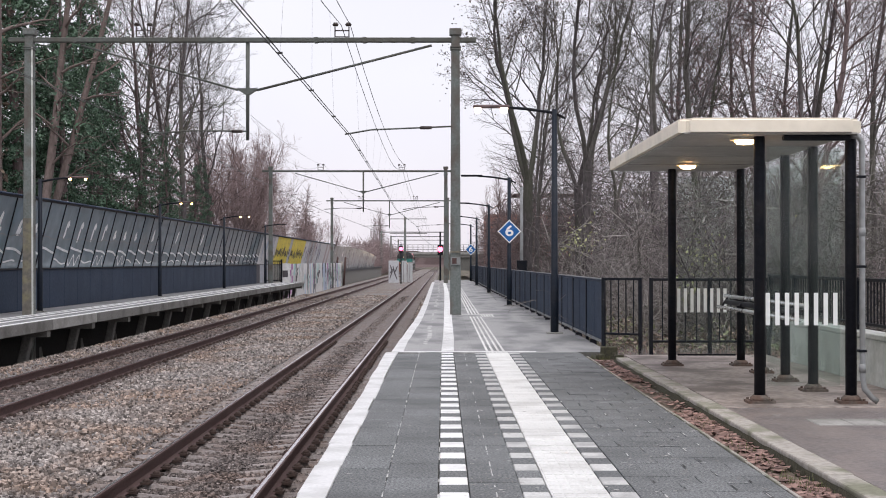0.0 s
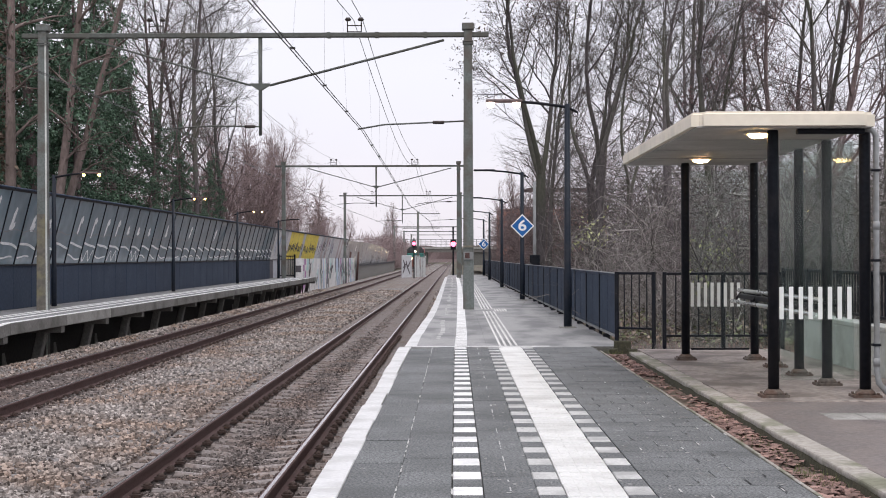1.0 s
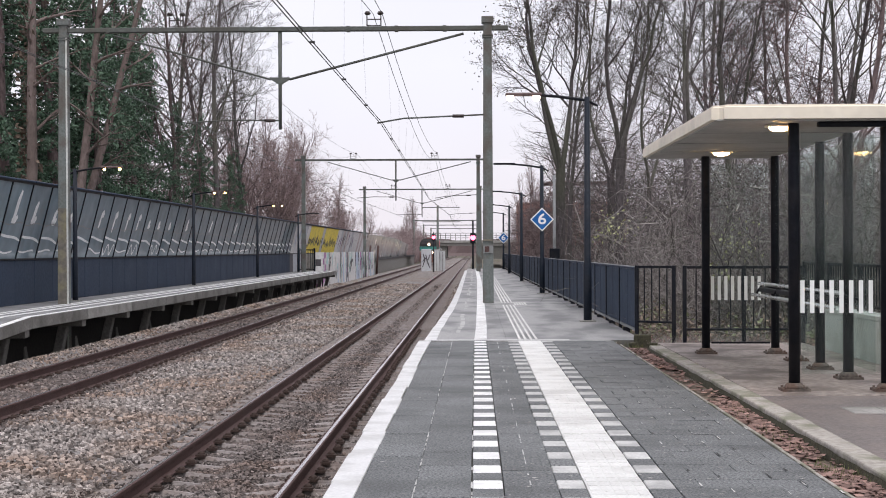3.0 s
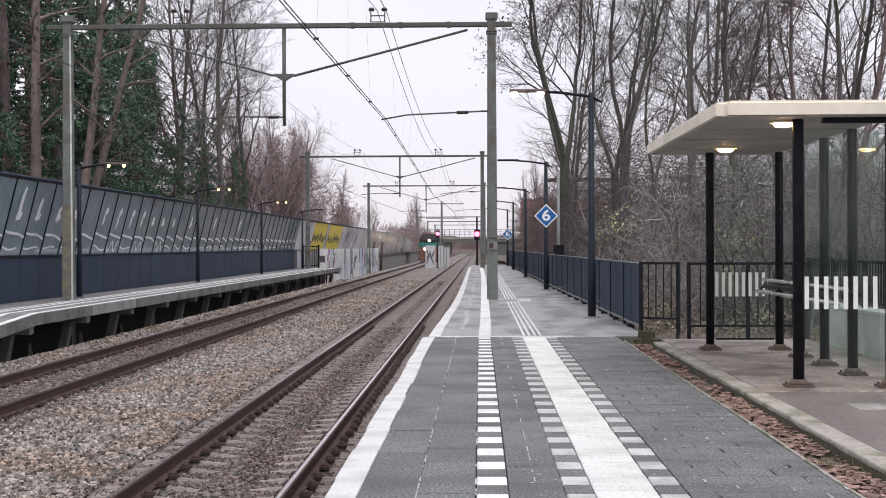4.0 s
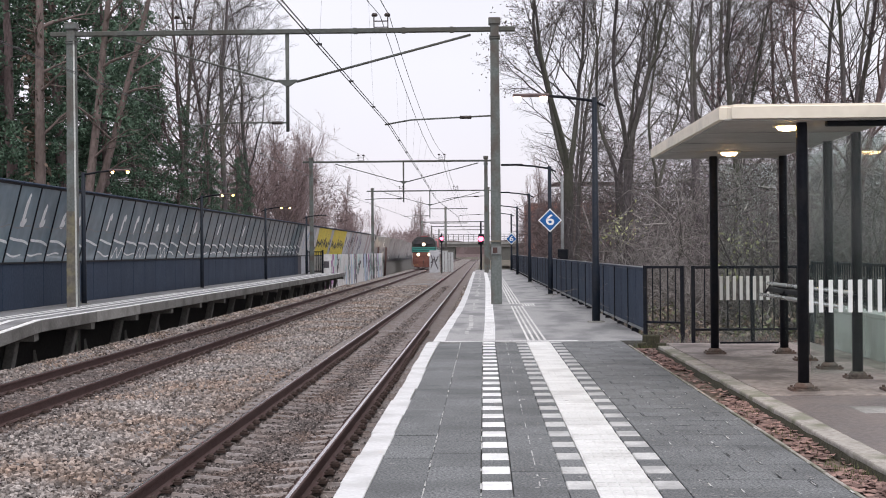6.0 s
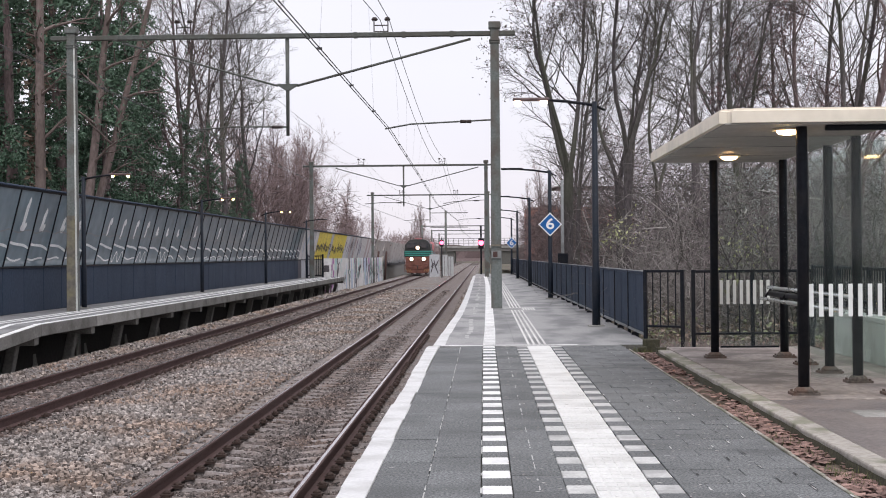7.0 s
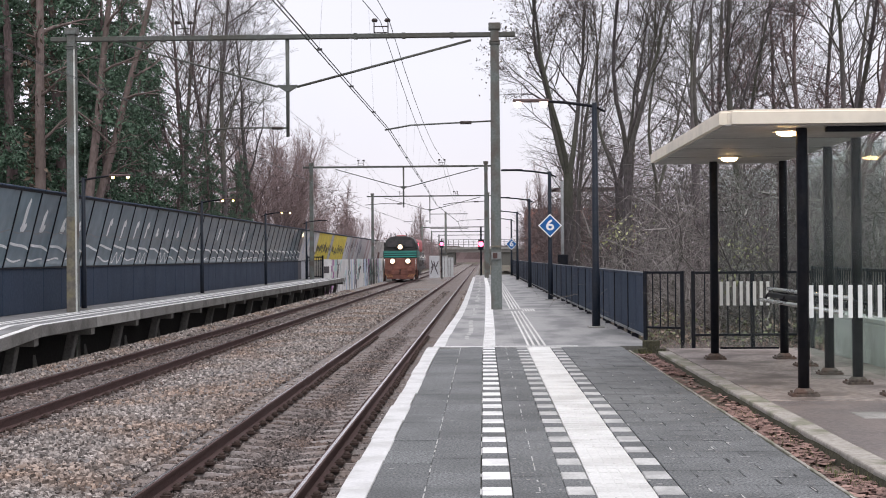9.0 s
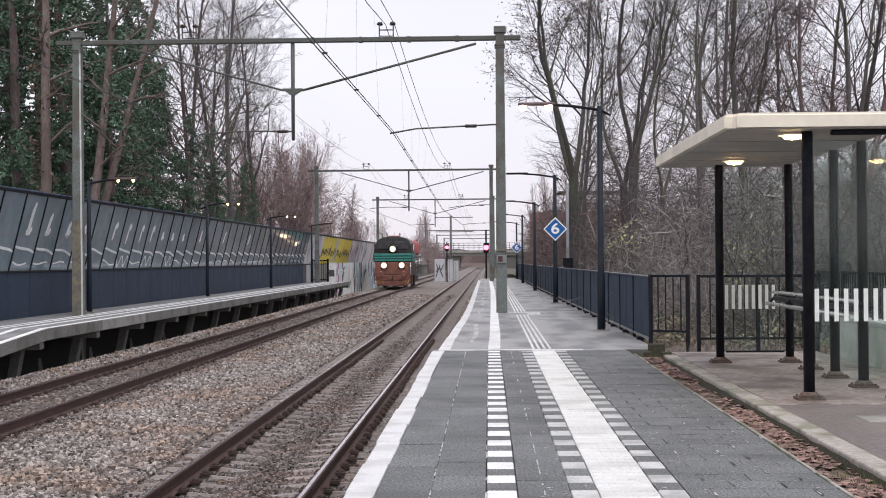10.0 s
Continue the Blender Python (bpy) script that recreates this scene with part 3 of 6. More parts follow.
    for mat, off in (("white", 0.0), ("paving", 0.3)):
        bm = bmesh.new()
        for k in range(30):
            for x in (0.068, 0.568, 1.098):
                y = 4.31 - 0.6 * k + off - (0.6 if off else 0)
                box(bm, x - 0.08, x + 0.08, y - 0.147, y + 0.147, -0.05, 0.001)
        part("marker_rest", bm, mat, near, kind="stuff")
    bm = box(bmesh.new(), -0.88, -0.70, -13.8, 4.99, -0.2, 0.0)
    part("edge_rest", bm, "white_edge", near, "white-painted platform edge")
    # the lighter slabs beyond
    slabs = [mesh_of("grey_slab", rounded(box(bmesh.new(), -w / 2, w / 2, -1.999, 1.999, -0.06, 0), 0.002, 1), "slab") for w in (1.098, 2.118)]
    y = 24.13
    while y < 108:
        for x, mesh in ((-0.07, slabs[0]), (1.54, slabs[1])):
            part("grey_slab", mesh, None, near, m=pose(x, y, rng.uniform(-0.0015, 0.0015)))
        y += 4.0
    # dark gaps where joints have washed out
    verts, faces = [], []
    for k in range(53):
        y = 6.0 + 0.3 * k
        for x in ((1.495, 1.805) if k % 2 else (1.34, 1.65, 1.96)):
            if r.random() < 0.55:
                n, w, y1 = r.uniform(0.05, 0.2), r.uniform(0.004, 0.008), y + r.uniform(0, 0.08)
                i = len(verts)
                verts += [(x - w + 0.008, y1, 0.0044), (x + w + 0.008, y1, 0.0044), (x + w + 0.006, y1 + n, 0.0044), (x - w * 0.4 + 0.006, y1 + n, 0.0044)]
                faces.append((i, i + 1, i + 2, i + 3))
    M["gap"] = material("dark_joint_gap", (0.02, 0.02, 0.02), (0.05, 0.05, 0.048), 0.95, grain=40, relief=0)
    tagged(new("open_joints", raw_mesh("open_joints", verts, faces, "gap")), "dark open joints between the paving blocks", kind="stuff").parent = near
    bm = bmesh.new()
    y = 22.2
    while y < 96:
        n = 0.2 if y < 28 else 0.26 if y < 34 else 0.298
        box(bm, -0.098, 0.098, 0, n, 0.003, 0.007, pose(dash_at(y), y, 0, 0, 0, math.degrees(math.atan2(dash_at(y) - dash_at(y + n), n))))
        y += 0.3
    part("white_dashes", bm, "white", near, "worn white dashes of the safety line", "stuff")
    r4 = random.Random(3)
    bm, y = bmesh.new(), 24.0
    while y < 94:
        n = r4.uniform(0.5, 2.2)
        if r4.random() < 0.75:
            x = dash_at(y) - 0.36 + 0.03 * math.sin(y)
            box(bm, x - r4.uniform(0.02, 0.06), x + r4.uniform(0.01, 0.05), y, y + n, 0.002, 0.0045)
        y += n + r4.uniform(0, 0.4)
    part("worn_strip", bm, "grey_dash", near, "pale worn strip on the slabs", "stuff")
    # guiding ribs on the slabs, and the attention field between them
    for x in (0.69, 0.775, 0.865, 0.95):
        part("tactile_rib", box(bmesh.new(), x - 0.018, x + 0.018, 22.2, 36.0, 0.003, 0.009), "tactile", near, "raised white guiding rib")
        part("tactile_rib", box(bmesh.new(), x - 0.02, x + 0.02, 37.6, 90, 0.003, 0.009), "tactile", near, "raised white guiding rib")
    for i in range(5):
        part("tactile_rib", box(bmesh.new(), 0.99 + i * 0.068, 1.025 + i * 0.068, 35.9, 37.7, 0.003, 0.009), "tactile", near, "raised white guiding rib")
    part("field_edge", box(bmesh.new(), 0.5, 1.34, 37.35, 37.5, 0.003, 0.0062), "tactile", near, "pale worn cross strip")


def build_shelter_ground():
    bm = rounded(box(bmesh.new(), 2.62, 4.7, -14, 13.15, -1.4, 0.05), 0.008)
    dark = solid("pavement_dark", bm, "pad_dark", "dark damp brown paving beside the platform", kind="structure")
    for k in range(5):
        part("pale_tile", rounded(box(bmesh.new(), 3.12 + 0.3 * k, 3.41 + 0.3 * k, 11.75, 12.2, 0.02, 0.056), 0.006, 1), "concrete", dark)
    bm = rounded(box(bmesh.new(), 2.62, 4.7, 13.16, 20.5, -1.4, 0.06), 0.008)
    solid("pavement", bm, "pad", "damp brown concrete floor of the shelter with dark stains", kind="structure")
    kerb = thing("kerb", "mossy concrete kerb along the shelter floor", "kerb", kind="structure")
    y, rng = -14.0, random.Random(2)
    while y < 20.0:
        bm = rounded(box(bmesh.new(), 2.43 + rng.uniform(-0.008, 0.008), 2.615, y + 0.004, y + 0.996, -0.3, 0.06 + rng.uniform(-0.005, 0.005)), 0.015)
        part("kerb_stone", bm, "kerb", kerb)
        y += 1.0
    r0 = random.Random(4)
    edging = thing("edging", "thin pale edging strip along the paving", "edging", kind="structure")
    y = 4.0
    while y < 20.4:
        part("edging_strip", rounded(box(bmesh.new(), 2.125, 2.15, y + 0.004, y + 0.99, -0.2, 0.004 + r0.uniform(-0.004, 0.006), pose(0, 0, 0, 0, 0, 0)), 0.004, 1), "kerb", edging)
        y += 1.0
    r5 = random.Random(12)
    for x, y, w, h in ((2.52, 21.5, 0.11, 0.12), (2.33, 20.95, 0.06, 0.04), (2.6, 20.8, 0.07, 0.04)):
        bm = rounded(box(bmesh.new(), -w, w, -w * 0.8, w * 0.8, -0.1, h, pose(x, y, 0, r5.uniform(-6, 6), r5.uniform(-6, 6), r5.uniform(0, 60))), 0.02)
        solid("broken_stone", bm, "moss", "broken mossy concrete lump at the gutter's end", "stone", "broken stones")
    bm = box(bmesh.new(), 2.15, 2.47, -14, 20.6, -1.4, -0.045)
    solid("gutter", bm, "litter", "earth gutter filled with rotting leaves", kind="structure")
    verts, faces, r = [], [], random.Random(8)
    for k in range(6500):
        x, y = 2.15 + 0.27 * r.random() ** 0.8, 6 + 14.4 * r.random()
        if 13.6 < y < 17.0 and r.random() < 0.85 or r.random() < 0.42 + 0.9 * noise.noise((x * 3, y * 0.9, 0)):
            continue
        s, a = r.uniform(0.022, 0.055), r.uniform(0, 6.28)
        z = -0.045 + r.uniform(0, 0.035)
        c, d = math.cos(a), math.sin(a)
        i = len(verts)
        for u, v, t in ((-1, 0, r.uniform(0, 0.02)), (0, 0.75, r.uniform(0, 0.014)), (1, 0, r.uniform(0, 0.022)), (0, -0.75, 0.002)):
            verts.append((x + s * (u * c - v * d), y + s * (u * d + v * c), z + t))
        faces.append((i, i + 1, i + 2, i + 3))
    ob = new("fallen_leaves", raw_mesh("fallen_leaves", verts, faces, "red_leaf"))
    tagged(ob, "reddish-brown fallen leaves lying in the gutter", kind="stuff")
    # moss on the foot of the kerb
    verts, faces = [], []
    for k in range(160):
        y0, n = 4 + 0.1 * k, 0.1
        w0, w1 = (0.012 + 0.012 * noise.noise((j * 0.23, 7, 0)) for j in (k, k + 1))
        i = len(verts)
        verts += [(2.416 - w0, y0, -0.044), (2.416 - w1, y0 + n, -0.044), (2.416, y0 + n, 0.02 + w1), (2.416, y0, 0.02 + w0)]
        faces.append((i, i + 1, i + 2, i + 3))
    tagged(new("kerb_moss", raw_mesh("kerb_moss", verts, faces, "moss")), "dark moss on the face of the kerb", kind="stuff")
    # litter on the ground round the railing
    verts, faces = [], []
    for k in range(5000):
        x, y = r.uniform(2.68, 6.5), 20.55 + 5 * r.random() ** 1.3
        s, a, z = r.uniform(0.025, 0.06), r.uniform(0, 6.28), -0.27 + r.uniform(0, 0.14)
        i = len(verts)
        for u, v, t in ((-1, 0, r.uniform(0, 0.03)), (0, 0.5, 0.01), (1, 0, r.uniform(0, 0.04)), (0, -0.5, 0.0)):
            verts.append((x + s * (u * math.cos(a) - v * math.sin(a)), y + s * (u * math.sin(a) + v * math.cos(a)), z + t))
        faces.append((i, i + 1, i + 2, i + 3))
    tagged(new("leaf_litter", raw_mesh("leaf_litter", verts, faces, "red_leaf")), "brown leaf litter on the ground round the railing", kind="stuff")
    verts, faces = [], []
    for k in range(2600):
        x, y = r.uniform(2.68, 5.0), 20.55 + 4 * r.random() ** 1.5
        h, a = r.uniform(0.1, 0.42), r.uniform(0, 6.28)
        i = len(verts)
        verts += [(x - 0.006, y, -0.3), (x + 0.006, y, -0.3), (x + 0.5 * h * math.cos(a), y + 0.5 * h * math.sin(a), -0.3 + h)]
        faces.append((i, i + 1, i + 2))
    tagged(new("dry_grass", raw_mesh("dry_grass", verts, faces, "brush")), "dry brown grass round the railing", kind="stuff")
    # grass tufts between the leaves
    verts, faces = [], []
    for k in range(420):
        x, y = r.uniform(2.2, 2.43), r.choice((r.gauss(10.5, 0.4), r.gauss(20.6, 0.4), r.gauss(12.5, 0.3), r.gauss(9, 0.2)))
        h, a = r.uniform(0.03, 0.09), r.uniform(0, 6.28)
        i = len(verts)
        verts += [(x - 0.004, y, -0.05), (x + 0.004, y, -0.05), (x + 0.4 * h * math.cos(a), y + 0.4 * h * math.sin(a), -0.05 + h)]
        faces.append((i, i + 1, i + 2))
    ob = new("grass_tufts", raw_mesh("grass_tufts", verts, faces, "grass"))
    tagged(ob, "short green grass tufts along the gutter", kind="stuff")
    # low white wall behind the shelter, and earth behind it
    bm = rounded(box(bmesh.new(), 4.7, 4.92, -14, 19.6, -1.4, 0.56), 0.02)
    bm2 = rounded(box(bmesh.new(), 4.68, 4.95, -14.02, 19.62, 0.56, 0.62), 0.012)
    w = solid("wall_low", bm, "white_wall", "low stained white concrete wall behind the shelter", kind="structure")
    part("coping", bm2, "white_wall", w)


def build_banks():
    """Woodland ground on both sides, a little uneven."""
    for name, x0, x1, y0, y1, z0, rise, label in (("ground_right", 4.9, 70, 2, 260, -0.35, 0.012, "leaf-covered woodland ground beside the platform"),
                                                  ("ground_behind_fence", 2.7, 4.95, 20.5, 260, -0.3, 0.0, "rough grassy strip behind the platform fence"),
                                                  ("ground_left", -70, -12.1, 2, 330, 0.0, 0.012, "wooded bank behind the noise barrier")):
        xs, ys = np.linspace(x0, x1, 18), np.linspace(y0, y1, 60)
        verts = [(x, y, z0 + rise * min(abs(x - x0), abs(x - x1)) + 0.15 * noise.noise((x * 0.2, y * 0.2, 5))) for y in ys for x in xs]
        faces = [(j * 18 + i, j * 18 + i + 1, (j + 1) * 18 + i + 1, (j + 1) * 18 + i) for j in range(59) for i in range(17)]
        tagged(new(name, raw_mesh(name, verts, faces, "soil", True)), label, kind="structure")


build_ground()
build_track(NEAR_X, "railway track with rusty rails on concrete sleepers by the platform", 9.535 - 31 * 0.565, 42, 0.019)
build_track(FAR_X, "railway track with rusty rails across the ballast", 20.1 - 20 * 0.565, 60, 0.02)
build_platform()
build_shelter_ground()
build_banks()


# ---- the shelter ----
def build_shelter():
    X0, X1, Y0, Y1, Z = 3.03, 3.86, 13.55, 18.35, 0.06
    sh = thing("platform_shelter", "platform shelter with cream flat roof, black posts and glass walls", "shelter")
    # roof shell: rounded corners, thin fascia, grey underside
    bm = bmesh.new()
    box(bm, 2.21, 3.93, 13.2, 18.85, 2.62, 2.755)
    bmesh.ops.bevel(bm, geom=[e for e in bm.edges if abs(e.verts[0].co.z - e.verts[1].co.z) > 0.05], offset=0.10, segments=5, affect="EDGES")
    bmesh.ops.bevel(bm, geom=[e for e in bm.edges if min(e.verts[0].co.z, e.verts[1].co.z) > 2.74], offset=0.025, segments=3, affect="EDGES")
    roof = part("roof", bm, "roof", sh, "cream moulded roof shell")
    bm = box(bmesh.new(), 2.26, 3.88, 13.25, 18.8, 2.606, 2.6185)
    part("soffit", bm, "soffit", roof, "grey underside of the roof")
    for y in (14.65, 16.05, 17.45):
        bm = box(bmesh.new(), 2.27, 3.87, y - 0.006, y + 0.006, 2.6025, 2.606)
        part("soffit_joint", bm, "pipe", roof)
    bm = rounded(box(bmesh.new(), 3.22, 3.86, 13.36, 13.44, 2.555, 2.605), 0.012)
    part("roof_bracket", bm, "black", sh)
    post = mesh_of("post", tube(bmesh.new(), [(0, 0, 0.03), (0, 0, 2.52), (0, 0, 2.60)], [0.054, 0.054, 0.045], 16), "black")
    foot = bmesh.new()
    box(foot, -0.13, 0.13, -0.11, 0.11, 0, 0.025)
    tube(foot, [(0, 0, 0.02), (0, 0, 0.05), (0, 0, 0.075)], [0.10, 0.09, 0.065], 14)
    for sx in (-0.1, 0.1):
        for sy in (-0.08, 0.08):
            tube(foot, [(sx, sy, 0.02), (sx, sy, 0.045)], 0.014, 6)
    foot = mesh_of("foot_plate", foot, "foot")
    places = [(X0, Y0), (X0 - 0.06, Y1), (X1 + 0.035, Y0 - 0.03), (X1, 14.77), (X1, 15.97), (X1, 17.16), (X1, Y1)]
    for x, y in places:
        p = part("post", post, None, sh, m=pose(x, y, Z))
        part("foot_plate", foot, None, p, "rusty bolted foot plate", m=pose(0, 0, 0))

    def pane(x0, y0, x1, y1):
        d = Vector((x1 - x0, y1 - y0, 0))
        n = d.length
        ob = part("pane", box(bmesh.new(), 0.07, n - 0.07, -0.005, 0.005, 0.16, 2.45), "glass", sh, "clear glass wall panel with a band of white stripes",
                  m=pose(x0, y0, Z, 0, 0, math.degrees(math.atan2(d.y, d.x))))
        ob.visible_shadow = False
        return ob

    near_pane, far_pane = pane(X0, Y0, X1, Y0 - 0.03), pane(X0 - 0.06, Y1, X1, Y1)
    for y0, y1 in zip((Y0 - 0.03, 14.77, 15.97, 17.16), (14.77, 15.97, 17.16, Y1)):
        pane(X1, y0, X1, y1)
    for p, first, pitch, low, high in ((near_pane, 0.076, 0.0915, 0.74, 1.05), (far_pane, 0.085, 0.0855, 0.69, 1.0)):
        for k in range(8):
            u = first + k * pitch
            part("stripe", box(bmesh.new(), u - 0.02, u + 0.021, -0.0075, -0.0055, low, high), "sticker", p, "white stripe on the glass")
        if p == far_pane:
            part("bottom_rail", box(bmesh.new(), 0.07, 0.82, -0.012, 0.012, 0.13, 0.155), "black", p)
    # leaning rail along the back
    seat = part("leaning_rail", tube(bmesh.new(), [(3.60, 14.0, 0.97), (3.60, 18.05, 0.97)], 0.024, 10), "chrome", sh, "steel leaning rail")
    part("lower_tube", tube(bmesh.new(), [(3.52, 14.0, 0.83), (3.52, 18.1, 0.83)], 0.024, 10), "chrome", seat)
    for y in (14.3, 15.6, 16.9, 17.9):
        part("arm", tube(bmesh.new(), [(3.52, y, 0.83), (3.60, y, 0.96), (3.84, y, 0.90)], 0.016, 8), "black", seat)
    part("rail_pad", rounded(box(bmesh.new(), 3.56, 3.60, 14.05, 17.9, 0.87, 0.93), 0.012), "black", seat)
    # round lamps under the roof
    bowl = bmesh.new()
    tube(bowl, [(0, 0, 0), (0, 0, -0.012), (0, 0, -0.032), (0, 0, -0.04)], [0.1, 0.098, 0.075, 0.03], 20)
    bowl = mesh_of("bowl", bowl, "lamp_opal")
    ring = mesh_of("ring", tube(bmesh.new(), [(0, 0, 0), (0, 0, -0.022)], [0.14, 0.14], 24), "roof")
    for x, y in ((2.93, 13.72), (3.0, 17.35)):
        l = thing("ceiling_lamp", "round glowing ceiling lamp under the shelter roof", "lamp", pose(x, y, 2.6045), "shelter lamps")
        part("ring", ring, None, l)
        part("bowl", bowl, None, l, "glowing opal bowl", m=pose(0, 0, -0.022))
    # drain pipe at the near corner
    pipe = thing("drain_pipe", "grey drain pipe with clamps on the shelter corner post", "drain pipe")
    part("pipe", tube(bmesh.new(), [(3.86, 13.42, 2.60), (3.93, 13.42, 2.60), (3.975, 13.42, 2.54), (3.975, 13.42, 0.32), (3.995, 13.42, 0.2), (4.06, 13.4, 0.12), (4.11, 13.4, 0.085)], 0.028, 12), "pipe", pipe)
    for z in (2.2, 1.35, 0.55):
        part("clamp", rounded(box(bmesh.new(), 3.93, 4.01, 13.385, 13.455, z, z + 0.025), 0.006), "black", pipe)
    for z in (1.65, 0.36):
        part("collar", tube(bmesh.new(), [(3.975, 13.42, z), (3.975, 13.42, z + 0.08)], 0.033, 12), "pipe", pipe)


def bar_fence(name, label, x0, y0, x1, y1, z0, z1, posts, pitch=0.12, foot=0.0):
    f = thing(name, label, "railing", group="railings behind the shelter")
    d = Vector((x1 - x0, y1 - y0, 0))
    n = d.length
    m = pose(x0, y0, 0, 0, 0, math.degrees(math.atan2(d.y, d.x)))
    bar = mesh_of("bar", box(bmesh.new(), -0.008, 0.008, -0.008, 0.008, z0 + 0.03, z1 - 0.03), "black")
    for z, h in ((z1 - 0.04, 0.04), (z0, 0.035)):
        part("rail", rounded(box(bmesh.new(), 0, n, -0.02, 0.02, z, z + h), 0.006), "black", f, m=m)
    for i in range(posts):
        u = n * i / max(1, posts - 1)
        part("post", rounded(box(bmesh.new(), u - 0.028, u + 0.028, -0.028, 0.028, foot, z1 + 0.005), 0.006), "black", f, m=m)
    k = pitch
    while k < n - 0.04:
        part("bar", bar, None, f, m=m @ pose(k, 0, 0))
        k += pitch
    return f


def build_fences():
    bar_fence("railing", "black steel bar railing at the end of the platform fence", 2.66, 23.45, 3.22, 23.1, 0.2, 1.14, 2, 0.135, -0.4)
    bar_fence("railing", "black steel bar railing behind the shelter", 3.1, 21.1, 4.85, 21.1, 0.2, 1.16, 3, 0.17, -0.4)
    bar_fence("railing", "black steel bar railing on the low white wall", 4.83, 20.9, 4.83, 10.5, 0.68, 1.22, 8, 0.12, 0.3)
    # solid navy fence, bay by bay
    line = [(2.66, 23.5), (2.47, 45), (2.34, 65), (2.2, 108)]

    def fx(y):
        for (xa, ya), (xb, yb) in zip(line, line[1:]):
            if y <= yb:
                return xa + (xb - xa) * (y - ya) / (yb - ya)
        return line[-1][0]

    y = 23.5
    fence = thing("platform_fence", "navy blue solid panel fence along the platform", "fence")
    while y < 106:
        n = 2.4
        a, b = Vector((fx(y), y, 0)), Vector((fx(y + n), y + n, 0))
        m = pose(a.x, a.y, 0, 0, 0, math.degrees(math.atan2(b.y - a.y, b.x - a.x)))
        bay = part("panel", rounded(box(bmesh.new(), 0.03, n - 0.03, -0.012, 0.012, 0.1, 1.07), 0.005, 1), "navy", fence, m=m)
        part("top_rail", rounded(box(bmesh.new(), 0, n, -0.024, 0.024, 1.075, 1.112), 0.008), "navy", bay)
        part("top_strip", box(bmesh.new(), 0, n, -0.027, 0.027, 1.113, 1.126), "pipe", bay, "pale galvanised top strip")
        part("seam", box(bmesh.new(), n / 2 - 0.008, n / 2 + 0.008, 0.0125, 0.016, 0.1, 1.07), "navy", bay)
        part("bottom_rail", box(bmesh.new(), 0, n, -0.02, 0.02, 0.055, 0.095), "pipe", bay)
        part("post", rounded(box(bmesh.new(), -0.03, 0.03, -0.03, 0.03, -0.4, 1.12), 0.008), "black", fence, m=m)
        part("foot_bracket", rounded(box(bmesh.new(), n / 2 - 0.04, n / 2 + 0.04, -0.03, 0.09, -0.05, 0.06), 0.01), "black", bay)
        y += n


# ---- lamps, signs, signals ----
def street_lamp(x, y, h, arm, lit, r=0.065, side=-1, mat="lamp_pink", label="", group=""):
    l = thing("street_lamp", label, "street lamp", pose(x, y, 0), group)
    part("pole", tube(bmesh.new(), [(0, 0, -0.3), (0, 0, 1.1), (0, 0, 1.16), (0, 0, h)], [r * 1.2, r * 1.2, r, r * 0.82], 14), "pole", l)
    part("base_plate", rounded(box(bmesh.new(), -0.16, 0.16, -0.16, 0.16, 0.0, 0.025), 0.008), "concrete", l)
    a = part("arm", tube(bmesh.new(), [(-side * 0.22, 0, h - 0.18), (0, 0, h - 0.07), (side * arm * 0.35, 0, h + 0.01), (side * arm * 0.7, 0, h + 0.05)], [0.02, 0.032, 0.03, 0.026], 8), "black", l)
    head = part("head", rounded(box(bmesh.new(), min(side * arm * 0.55, side * arm), max(side * arm * 0.55, side * arm), -0.09, 0.09, h + 0.025, h + 0.085), 0.025), "black" if lit == 0 else "bark_red", l, "flat lamp head")
    for k in range(lit):
        u = side * arm * (0.94 - 0.32 * k)
        q = 0.9 if side < 0 else 0.48
        part("light", tube(bmesh.new(), [(u, 0, h + 0.03), (u, 0, h - 0.03 * q), (u, 0, h - 0.075 * q), (u, 0, h - 0.09 * q)], [0.085 * q, 0.085 * q, 0.06 * q, 0.02], 14), mat, head, "glowing lamp")
    return l


def diamond_sign(x, y, z, size):
    s = thing("stop_sign", "blue diamond sign with white border and white numeral 6", "sign", pose(x, y - 0.09, z), "diamond signs")
    h = size / 2

    def lozenge(k, y0, y1):
        bm = bmesh.new()
        a = [bm.verts.new((k * u, y0, k * v)) for u, v in ((1, 0), (0, 1), (-1, 0), (0, -1))]
        b = [bm.verts.new((k * u, y1, k * v)) for u, v in ((1, 0), (0, 1), (-1, 0), (0, -1))]
        for i in range(4):
            bm.faces.new((a[i], a[(i + 1) % 4], b[(i + 1) % 4], b[i]))
        bm.faces.new(a), bm.faces.new(b[::-1])
        return bm
    part("border", lozenge(h, -0.004, 0.008), "sign_white", s)
    part("face", lozenge(h * 0.87, -0.008, -0.004), "sign_blue", s)
    curve = bpy.data.curves.new("numeral", "FONT")
    curve.body, curve.size, curve.extrude, curve.offset = "6", size * 0.62, 0.002, size * 0.012
    curve.align_x, curve.align_y = "CENTER", "CENTER"
    tmp = bpy.data.objects.new("numeral", curve)
    me = bpy.data.meshes.new_from_object(tmp)
    bpy.data.objects.remove(tmp)
    me.materials.clear()
    me.materials.append(M["sign_white"])
    n = part("numeral", me, None, s, "white numeral 6", m=pose(0, -0.0105, 0, 90) @ Matrix.Diagonal((1.2, 1, 1, 1)))
    part("bracket", box(bmesh.new(), -0.03, 0.03, 0.008, 0.04, -0.16, 0.16), "black", s)


